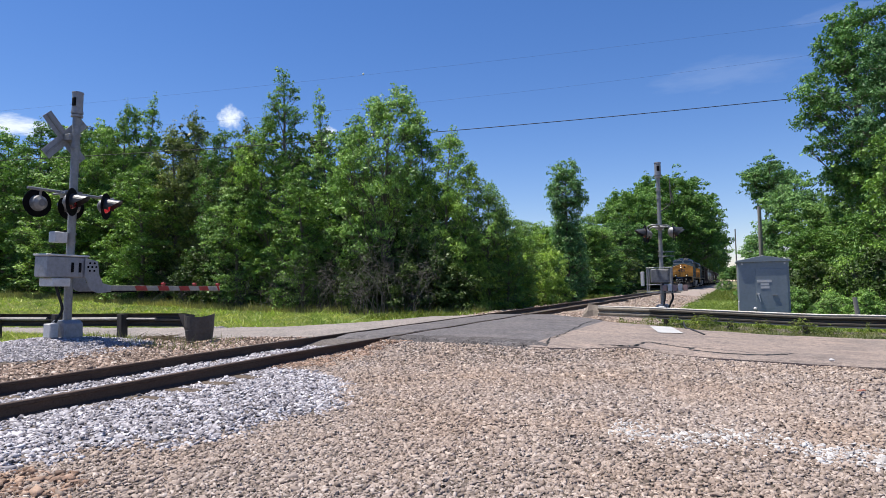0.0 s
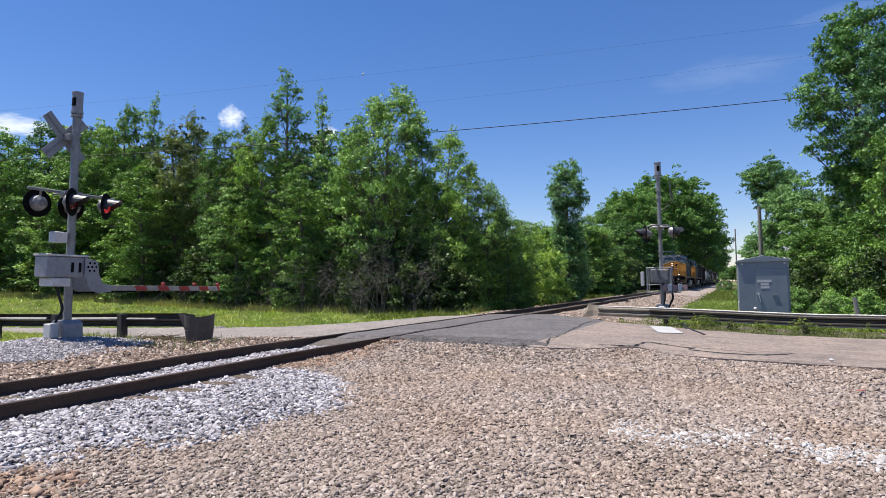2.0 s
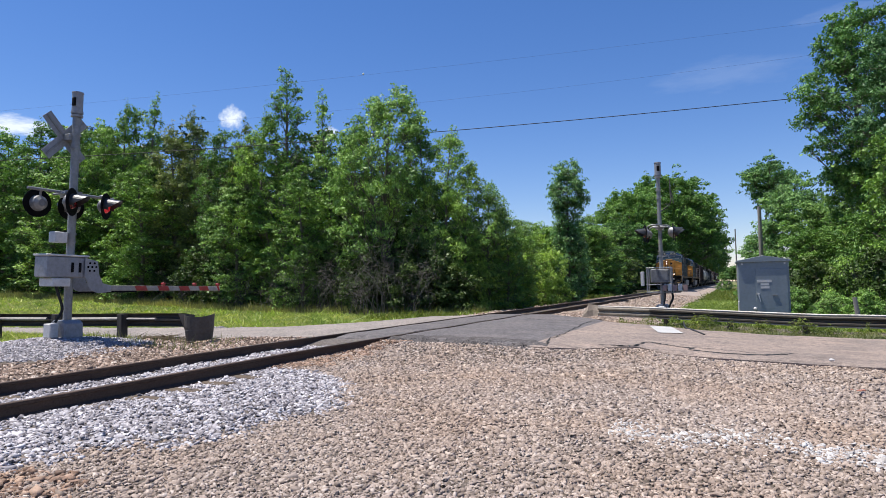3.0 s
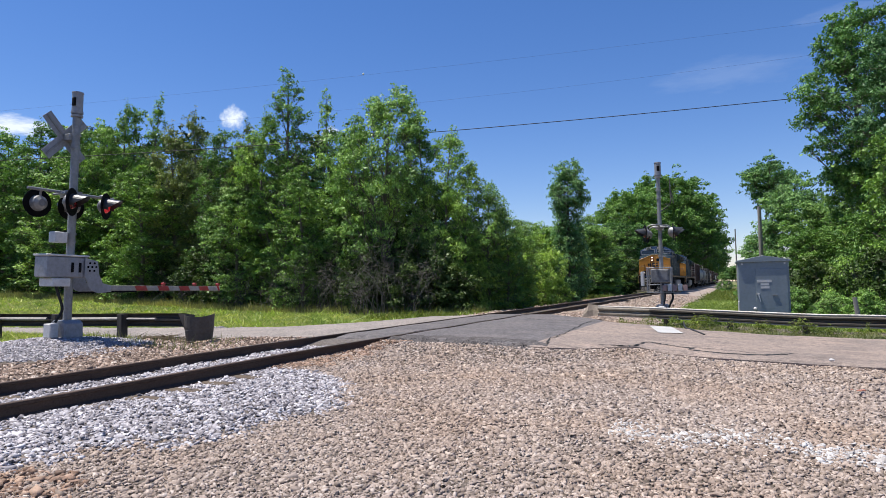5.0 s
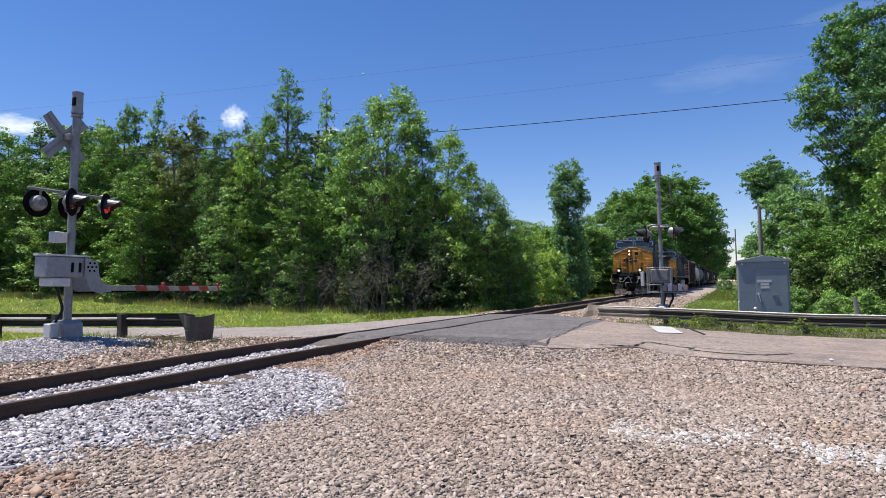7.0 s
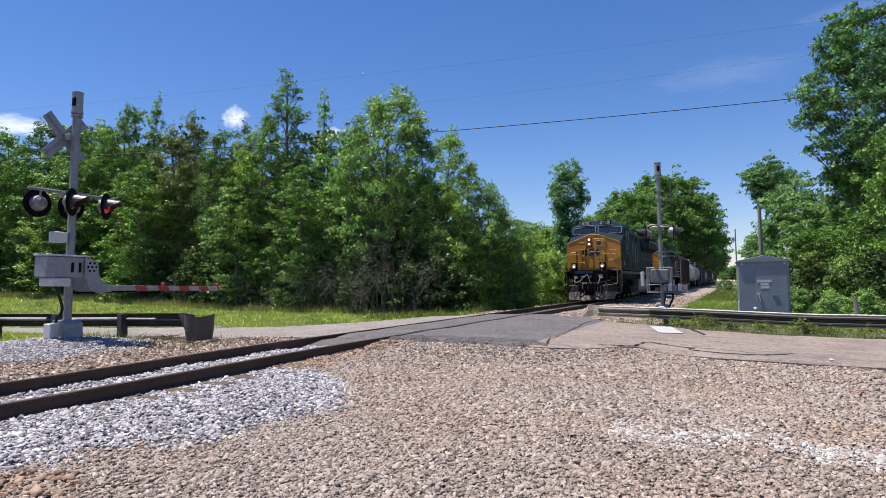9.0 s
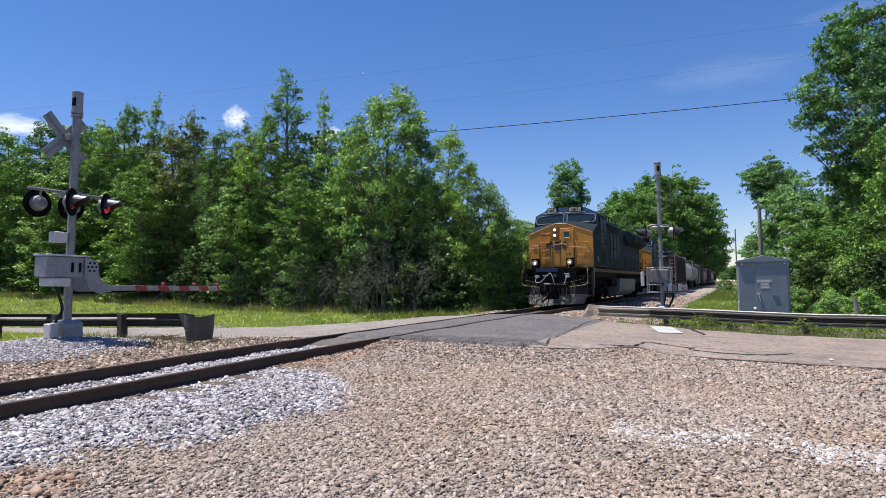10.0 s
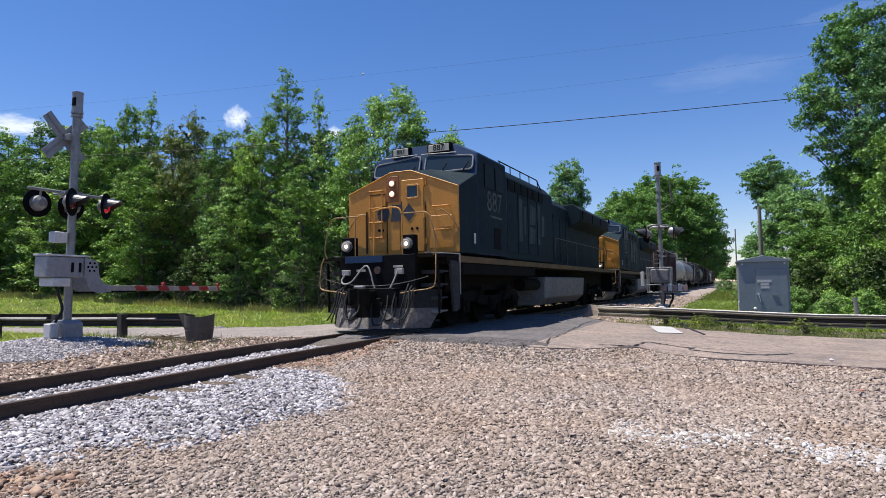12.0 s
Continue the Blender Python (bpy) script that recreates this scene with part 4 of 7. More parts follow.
def w_beam(pts, z, thick=0.006, back=False):
    """A corrugated guardrail beam swept along a plan line."""
    prof = [(0.0, -0.155), (0.03, -0.14), (0.08, -0.10), (0.08, -0.06), (0.0, -0.02), (0.0, 0.02), (0.08, 0.06), (0.08, 0.10), (0.03, 0.14), (0.0, 0.155)]
    if back:
        prof = [(0.08 - u, v) for u, v in prof]
    bm = B()
    rings = []
    for i, p in enumerate(pts):
        p = Vector(p)
        d = (Vector(pts[min(i + 1, len(pts) - 1)]) - Vector(pts[max(i - 1, 0)]))
        d.z = 0
        d.normalize()
        s = Vector((d.y, -d.x, 0))
        rings.append([[bm.verts.new(p + s * (u + k) + Vector((0, 0, z + v))) for u, v in prof] for k in (0, thick)])
    for a, b in zip(rings, rings[1:]):
        for k in (0, 1):
            for j in range(len(prof) - 1):
                bm.faces.new((a[k][j], b[k][j], b[k][j + 1], a[k][j + 1]))
        for j in (0, len(prof) - 1):
            bm.faces.new((a[0][j], b[0][j], b[1][j], a[1][j]))
    for r in (rings[0], rings[-1]):
        for j in range(len(prof) - 1):
            bm.faces.new((r[0][j], r[0][j + 1], r[1][j + 1], r[1][j]))
    return bm


def guardrail(name, label, line, top, posts, back, post_mat, steel, edges, reverse=False):
    """line: plan points with ground heights; the beam's upper edge is `top` above them."""
    g = thing(name, label, "guardrail", Matrix())
    beam = part("beam", w_beam(line, top - 0.155, back=reverse), steel, g, "weathered corrugated steel beam")
    # pale strips along the beam paint the sun on its edges
    for dz, out, thick in edges:
        pts = []
        for i, p in enumerate(line):
            d = (Vector(line[min(i + 1, len(line) - 1)]) - Vector(line[max(i - 1, 0)])).normalized()
            pts.append(Vector(p) + Vector((d.y * out, -d.x * out, top + dz)))
        part("worn_edge", pipe(B(), pts, thick, 6), M_edge, beam, "bright steel edge, sunlight put into its colour")
    for x, y, z in posts:
        bm = B()
        o = back
        box(bm, x - 0.08, x + 0.08, y + o[1] - 0.09, y + o[1] + 0.09, z - 0.3, z + top - 0.01)
        post = part("post", bm, post_mat, g, bevel=0.008)
        bm = B()
        box(bm, x - 0.07, x + 0.07, min(y + o[1] * 0.35, y + o[1] * 0.05), max(y + o[1] * 0.35, y + o[1] * 0.05), z + top - 0.32, z + top)
        part("block", bm, post_mat, post)
    return g


def west_guardrail():
    ends = [(-34.0, 6.2, 0.1), (-26.0, 7.9, 0.0), (-20.0, 9.1, -0.10), (-15.3, 9.9, -0.13), (-13.35, 10.25, -0.13), (-11.4, 10.38, -0.13)]
    line = arc(ends, 4)
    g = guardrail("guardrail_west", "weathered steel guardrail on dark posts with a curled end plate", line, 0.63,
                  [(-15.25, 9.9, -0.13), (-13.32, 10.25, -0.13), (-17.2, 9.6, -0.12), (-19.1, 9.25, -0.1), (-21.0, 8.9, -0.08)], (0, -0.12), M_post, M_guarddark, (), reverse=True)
    # pale strips paint the sunlit upper slope of the corrugation
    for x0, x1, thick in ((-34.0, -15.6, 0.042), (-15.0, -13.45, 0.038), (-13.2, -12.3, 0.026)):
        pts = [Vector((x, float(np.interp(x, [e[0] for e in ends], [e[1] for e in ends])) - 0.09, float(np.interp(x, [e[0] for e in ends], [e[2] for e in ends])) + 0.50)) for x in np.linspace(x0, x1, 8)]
        part("worn_ridge", pipe(B(), pts, thick, 6), M_edge, g, "pale ridge of the beam, sunlight put into its colour")
    # curled terminal: a wide plate bent back on itself
    bm = B()
    n, last = 16, None
    for i in range(n + 1):
        a = radians(-205 + 250 * i / n)
        cx, cy, r = -10.78, 10.1, 0.30 + 0.02 * i / n
        ring = []
        for k in (0, 0.01):
            for z, q in ((-0.06 + 0.02 * math.sin(a), 0.84), (0.14, 0.93), (0.17, 0.915), (0.21, 0.95), (0.47 + 0.028 * math.sin(a * 1.7), 0.99)):
                ring.append(bm.verts.new((cx + (r + k) * q * math.cos(a), cy + (r + k) * q * math.sin(a), z)))
        if last:
            for j in range(4):
                for o in (0, 5):
                    bm.faces.new((last[o + j], last[o + j + 1], ring[o + j + 1], ring[o + j]))
            for j in (0, 4):
                bm.faces.new((last[j], last[j + 5], ring[j + 5], ring[j]))
        last = ring
    part("end_plate", bm, M_drum, g, "curled rusty end plate")
    bm = B()
    quad = [(-10.915, 9.955, 0.0), (-10.945, 9.925, 0.0), (-11.075, 9.79, 0.52), (-10.985, 9.885, 0.50)]
    front = [bm.verts.new(q) for q in quad]
    back = [bm.verts.new((x - 0.015, y + 0.014, z)) for x, y, z in quad]
    bm.faces.new(front)
    bm.faces.new(back[::-1])
    for i in range(4):
        bm.faces.new((front[i], back[i], back[(i + 1) % 4], front[(i + 1) % 4]))
    # lip paler than the plate: the light on it is in the colour
    part("bent_lip", bm, M_tanedge, g, "tan lip of the end plate, paler as if sunlit")


def fallen_cable():
    """A black cable hanging from the guardrail down to the road."""
    line = arc([(-1.45, 20.42, -0.22), (-1.28, 18.6, -0.26), (-1.0, 16.7, -0.185), (-0.66, 15.5, -0.21)], 6)
    tagged(part("cable", pipe(B(), line, 0.022, 7), M_cable, smooth=True), "black cable hanging from the guardrail onto the road", "cable")


def east_guardrail():
    ends = [(-4.25, 21.55, -0.36), (-3.2, 21.2, -0.38), (-1.5, 20.6, -0.42), (1.65, 19.6, -0.52), (3.26, 19.1, -0.53), (8.0, 17.6, -0.55), (30.0, 10.5, -0.6)]
    g = guardrail("guardrail_east", "weathered steel guardrail with a bent turned-down end", arc(ends, 4), 0.58,
                  [(1.75, 19.55, -0.52), (3.6, 19.0, -0.53), (-0.15, 20.2, -0.48), (5.5, 18.4, -0.54), (-2.0, 20.8, -0.42)], (0, 0.17), M_post, M_guard, ((0.0, 0.03, 0.034), (-0.30, 0.03, 0.026)))
    end = [(x, y - 0.016, z) for x, y, z in arc(ends, 4)[:7]]
    part("bleached_beam_end", w_beam(end, 0.58 - 0.155), M_bleach, g, "sun-bleached tan end of the beam")
    bm = B()
    pts = [(-4.78, 21.3), (-4.62, 21.36), (-4.45, 21.5), (-4.25, 21.55)]
    tall = [(-0.14, 0.0), (-0.14, 0.30), (-0.1, 0.27), (-0.09, 0.22)]
    last = None
    for (x, y), (lo, hi) in zip(pts, tall):
        ring = [bm.verts.new((x, y + k + back, z)) for k in (0, 0.012) for z, back in ((lo, 0.0), ((lo + hi) / 2, 0.10), (hi, 0.30))]
        if last:
            for a, b in ((0, 1), (1, 2), (3, 4), (4, 5), (0, 3), (2, 5)):
                bm.faces.new((last[a], last[b], ring[b], ring[a]))
        else:
            bm.faces.new((ring[0], ring[1], ring[4], ring[3]))
            bm.faces.new((ring[1], ring[2], ring[5], ring[4]))
        last = ring
    part("end_plate", bm, M_tanedge, g, "bent tan end plate")


def cabinet():
    c = thing("signal_cabinet", "blue-grey steel signal equipment cabinet with a low gabled roof", "cabinet", pose(0.90, 22.95, -0.42, 0, 0, 1.5))
    w, d, h = 0.75, 0.72, 2.18
    bm = B()
    box(bm, -w, w, 0, 2 * d, 0.0, h - 0.10)
    part("body", bm, M_cab, c, bevel=0.012)
    bm = B()
    prism(bm, [(-w - 0.05, h - 0.13), (w + 0.05, h - 0.13), (w + 0.05, h - 0.07), (0, h + 0.08), (-w - 0.05, h - 0.07)], -0.06, 2 * d + 0.05)
    part("roof", bm, M_cab, c, "low gabled roof", bevel=0.006)
    bm = B()
    box(bm, -0.24, w - 0.06, -0.022, -0.002, 0.08, h - 0.36)
    door = part("door", bm, M_cab, c, "grey cabinet door", bevel=0.005)
    bm = B()
    box(bm, -0.19, 0.23, -0.030, -0.024, 1.37, 1.45)
    box(bm, -0.10, 0.14, -0.030, -0.024, 1.27, 1.34)
    box(bm, -0.10, 0.16, -0.030, -0.024, 1.17, 1.24)
    part("notice", bm, M_whitep, door, "small white notice with unreadable bars")
    bm = B()
    box(bm, -0.23, -0.14, -0.07, -0.024, 0.97, 1.02)
    rod(bm, (-0.18, -0.06, 0.99), (-0.12, -0.06, 0.74), 0.016, n=8)
    part("handle", bm, M_whitep, door, "pale lever handle")
    bm = B()
    box(bm, 0.23, 0.39, -0.05, -0.024, 0.93, 0.96)
    part("hasp", bm, M_galv, door)
    bm = B()
    s = bmesh.ops.create_icosphere(bm, subdivisions=2, radius=0.055)
    bmesh.ops.translate(bm, vec=(-0.29, -0.04, 0.5), verts=s["verts"])
    part("padlock_cover", bm, M_whitep, c)
    for x in (-w + 0.12, w - 0.12):
        bm = B()
        rod(bm, (x, -0.03, h - 0.19), (x, 0.0, h - 0.19), 0.03, n=10)
        part("lifting_bolt", bm, M_whitep, c)
    bm = B()
    box(bm, -w - 0.04, -w, 0.1, 0.3, 0.05, 0.75)
    part("side_conduit", bm, M_whitep, c, "pale conduit cover", bevel=0.01)
    bm = B()
    box(bm, -w - 0.06, w + 0.06, -0.05, 2 * d + 0.05, -0.25, 0.0)
    part("footing", bm, M_tank, c)


def pole(name, label, x, y, z0, z1, r, lean=(0, 0), caps=()):
    p = thing(name, label, "pole", Matrix.Translation((x, y, z0)))
    bm = B()
    rod(bm, (0, 0, -0.3), (lean[0], lean[1], z1 - z0), r * 1.15, r * 0.8, 12)
    part("shaft", bm, M_pole, p)
    for a, b, q in caps:
        bm = B()
        rod(bm, a, b, q, n=8)
        part("fitting", bm, M_galv, p)
    return p


def wire(name, label, a, b, sag, r):
    a, b = Vector(a), Vector(b)
    n = 40
    bm = B()
    pts = [a.lerp(b, i / n) + Vector((0, 0, -4 * sag * (i / n) * (1 - i / n))) for i in range(n + 1)]
    for p, q in zip(pts, pts[1:]):
        rod(bm, p, q, r, n=5)
    tagged(part(name, bm, M_cable), label, "cable")


signal("crossing_signal", pose(-12.47, 8.20, 0.06, -0.73, 1.54, 0), "grey crossing signal with crossbuck, lamps and lowered striped gate arm", 3.55, True, (0, 1), 0.12)
signal("crossing_signal", pose(-2.19, 21.95, -0.12), "grey crossing signal mast with lamps and a gate machine without arm", 0, False, (0, 0), 0.17, 0.42, (201, 8))
west_guardrail()
east_guardrail()
fallen_cable()
cabinet()

rock = B()
bmesh.ops.create_icosphere(rock, subdivisions=2, radius=0.07)
for v in rock.verts:
    v.co = Vector((v.co.x * 1.3, v.co.y, v.co.z * 0.8)) * random.uniform(0.4, 0.5) + Vector((1.40, 11.9, float(road_z(1.40)) + 0.03))
tagged(part("white_rock", rock, M_palestone), "single white rock lying on the road edge", "rock")
scrap = B()
box(scrap, -0.045, 0.045, -0.015, 0.015, -0.004, 0.004, pose(1.28, 8.56, float(ground_z(1.28, 8.56)) + 0.045, 6, -4, 20))
box(scrap, -0.02, 0.02, -0.015, 0.015, -0.004, 0.004, pose(1.20, 8.62, float(ground_z(1.20, 8.62)) + 0.045, -8, 5, 70))
tagged(part("reflector_shard", scrap, M_orange), "broken orange plastic shard lying on gravel", "litter")


wire("power_line", "dark overhead power cable", (-40.3, 20.3, 8.75), (8.9, 36.8, 10.43), 0.43, 0.02)
wire("power_line", "thin overhead power cable", (-36.3, 19.9, 9.79), (9.0, 36.7, 12.67), 0.61, 0.003)
wire("power_line", "thin overhead power cable", (-36.3, 19.9, 11.13), (9.1, 36.6, 14.12), 0.25, 0.003)
marker = B()
bmesh.ops.create_icosphere(marker, subdivisions=2, radius=0.045, matrix=pose(-17.14, 26.95, 12.22) @ Matrix.Diagonal((1.4, 1, 1, 1)))
tagged(part("wire_splice", marker, M_whitep), "small white splice on an overhead cable", "cable splice")
wire("service_line", "short slanting service cable between the trees", (3.5, 42.0, 5.8), (5.5, 34.6, 6.95), 0.02, 0.022)
pole("utility_pole", "weathered wooden utility pole behind the cabinet", 1.42, 38.0, -0.2, 5.1, 0.115, (0.02, 0), [((0.0, -0.16, 4.75), (0.0, 0.16, 4.75), 0.03)])
pole("signal_pole", "thin grey line-side pole", 0.3, 60.0, -0.2, 5.6, 0.06)
pole("wooden_post", "short weathered wooden post behind the guardrail", 3.30, 21.6, -0.15, 0.47, 0.07, (-0.10, 0))
marker = thing("trackside_marker", "small blue-green trackside marker on a post", "marker", Matrix.Translation((-10.1, 38.3, -0.25)))
bm = B()
rod(bm, (0, 0, -0.1), (0, 0, 0.6), 0.03, n=8)
part("post", bm, M_galv, marker)
bm = B()
box(bm, -0.12, 0.12, -0.015, 0.015, 0.6, 1.1)
part("plate", bm, M_green, marker, "blue-green plate", bevel=0.005)
flag = thing("orange_flag", "small orange marker flag in the grass", "flag", Matrix.Translation((-17.9, 8.35, -0.1)))
bm = B()
rod(bm, (0, 0, -0.1), (0, 0, 0.32), 0.008, n=6)
part("wire_stake", bm, M_galv, flag)
bm = B()
box(bm, 0.0, 0.22, -0.006, 0.006, 0.15, 0.32)
part("cloth", bm, M_orange, flag, "orange cloth", bevel=0.002)


def cloud_mat(name, scale, soft, strength):
    m = bpy.data.materials.new(name)
    m.use_nodes = True
    nt = m.node_tree
    nt.nodes.remove(nt.nodes["Principled BSDF"])
    c = nt.nodes.new("ShaderNodeTexCoord")
    g = nt.nodes.new("ShaderNodeTexGradient")
    g.gradient_type = "SPHERICAL"
    nt.links.new(c.outputs["Object"], g.inputs[0])
    n = noise_tex(nt, scale, 6, None, 0.62)
    mul = nt.nodes.new("ShaderNodeMath")
    mul.operation = "MULTIPLY_ADD"
    nt.links.new(n, mul.inputs[0])
    mul.inputs[1].default_value = 0.8
    half = nt.nodes.new("ShaderNodeMath")
    half.operation = "MULTIPLY"
    half.inputs[1].default_value = 0.6
    nt.links.new(g.outputs[1], half.inputs[0])
    nt.links.new(half.outputs[0], mul.inputs[2])
    fac = ramp(nt, mul.outputs[0], [(soft, (0, 0, 0)), (0.92, (strength,) * 3)])
    e, t, mx = nt.nodes.new("ShaderNodeEmission"), nt.nodes.new("ShaderNodeBsdfTransparent"), nt.nodes.new("ShaderNodeMixShader")
    # emission stands in for sunlight on the cloud
    e.inputs[0].default_value, e.inputs[1].default_value = (0.80, 0.86, 0.95, 1), 0.85
    nt.links.new(fac, mx.inputs[0])
    nt.links.new(t.outputs[0], mx.inputs[1])
    nt.links.new(e.outputs[0], mx.inputs[2])
    nt.links.new(mx.outputs[0], nt.nodes["Material Output"].inputs["Surface"])
    return m


CLOUDS = []
M_puff, M_wisp = cloud_mat("cloud_puff", 2.6, 0.56, 0.9), cloud_mat("cloud_wisp", 2.5, 0.52, 0.075)


def cloud(at, wide, high, material, label, drift):
    """A far cloud: a flat self-glowing disc facing the yard, drifting slowly."""
    bm = B()
    bmesh.ops.create_circle(bm, cap_ends=True, segments=24, radius=1.0)
    ob = part("cloud", bm, material)
    base = look(at, (0, 0, 1), 0)
    ob.scale = (wide, high, 1)
    tagged(ob, label, "cloud", kind="structure")
    CLOUDS.append((ob, base, drift))


cloud((-510.2, 521.9, 197), 21, 21, M_puff, "small white fair-weather cloud puff", 7.0)
cloud((-735, 415, 192), 75, 20, M_puff, "long white cloud streak above the trees", 2.0)
cloud((-420, 585, 182), 14, 12, M_puff, "small white cloud behind the treetops", 6.0)
cloud((0, 760, 237), 110, 26, M_wisp, "faint thin cloud wisp", 5.0)
cloud((105, 700, 262), 60, 12, M_wisp, "faint thin cloud wisp", 5.0)


snag = thing("dead_snag", "bare pale forked limb rising out of an oak", "dead branch", Matrix.Translation((-16.6, 115.0, 8.0)))
bm = B()
pipe(bm, arc([(0, 0, 0), (4.2, -3.0, 4.2), (7.3, -5.3, 6.0), (7.55, -5.5, 8.0), (7.5, -5.5, 10.3)], 3), 0.10, 6)
pipe(bm, [(7.55, -5.5, 8.6), (7.85, -5.5, 7.4), (8.0, -5.5, 6.2)], 0.09, 6)
part("limb", bm, M_twig, snag)

# ---------------------------------------------------------------- train
TRAIN, WHEELS = [], []


def wheelset(parent, y, r):
    bm = B()
    for s in (-1, 1):
        rod(bm, (s * 0.69, 0, 0), (s * 0.82, 0, 0), r * 0.97, r * 0.94, 24)
        rod(bm, (s * 0.67, 0, 0), (s * 0.70, 0, 0), r + 0.028, n=24)
        for k in range(5):
            a = radians(72 * k)
            rod(bm, (s * 0.815, 0.3 * math.cos(a), 0.3 * math.sin(a)), (s * 0.835, 0.3 * math.cos(a), 0.3 * math.sin(a)), 0.045, n=6)
    rod(bm, (-0.95, 0, 0), (0.95, 0, 0), 0.08, n=10)
    w = part("wheelset", bm, M_under, parent, "dark steel wheels on an axle")
    w.location = (0, y, r)
    WHEELS.append((w, (0, y, r), r))


def loco_truck(parent, yc):
    for s in (-1, 1):
        bm = B()
        prism(bm, [(-2.5, 0.62), (-2.2, 0.86), (-1.2, 0.92), (-0.5, 0.74), (0.5, 0.74), (1.2, 0.92), (2.2, 0.86), (2.5, 0.62), (2.3, 0.46), (1.5, 0.62), (0.4, 0.48), (-0.4, 0.48), (-1.5, 0.62), (-2.3, 0.46)],
              s * 1.0, s * 1.16, "x")
        bmesh.ops.translate(bm, vec=(0, yc, 0), verts=bm.verts)
        frame_part = part("truck_frame", bm, M_under, parent, "dark cast truck side frame", bevel=0.02)
        for y in (-1.88, 0, 1.88):
            bm = B()
            box(bm, s * 1.05, s * 1.24, yc + y - 0.2, yc + y + 0.2, 0.34, 0.72)
            rod(bm, (s * 1.2, yc + y, 0.53), (s * 1.28, yc + y, 0.53), 0.13, n=12)
            part("axle_box", bm, M_under, frame_part, bevel=0.02)
        for y in (-1.0, 1.0):
            part("damper", rod(B(), (s * 1.18, yc + y - 0.16, 0.55), (s * 1.18, yc + y + 0.16, 0.85), 0.07, n=8), M_under, frame_part)
            part("brake_cylinder", rod(B(), (s * 1.2, yc + y, 0.95), (s * 1.2, yc + y + 0.3, 0.95), 0.09, n=10), M_under, frame_part)
    for y in (-1.88, 0, 1.88):
        bm = B()
        box(bm, -0.60, 0.60, yc + y - 0.72, yc + y + 0.10, 0.24, 0.92)
        part("traction_motor", bm, M_under, parent, "black axle-hung motor", bevel=0.06)
    # plain blocks added to shut out sunlit ground behind the wheels
    for y in (-0.94, 0.94):
        bm = B()
        box(bm, -0.62, 0.62, yc + y - 0.80, yc + y + 0.80, 0.16, 0.46)
        part("brake_rigging", bm, M_under, parent, "black filler block standing in for brake gear", bevel=0.05)
    bm = B()
    for s in (-1, 1):
        box(bm, s * 0.86, s * 0.98, yc - 2.6, yc + 2.6, 0.88, 1.30)
    part("truck_bolster", bm, M_under, parent)
    for y in (-1.88, 0, 1.88):
        wheelset(parent, yc + y, 0.533)


def grab(bm, a, b, out, r=0.014):
    a, b, out = Vector(a), Vector(b), Vector(out)
    pipe(bm, [a, a + out, b + out, b], r, 6)


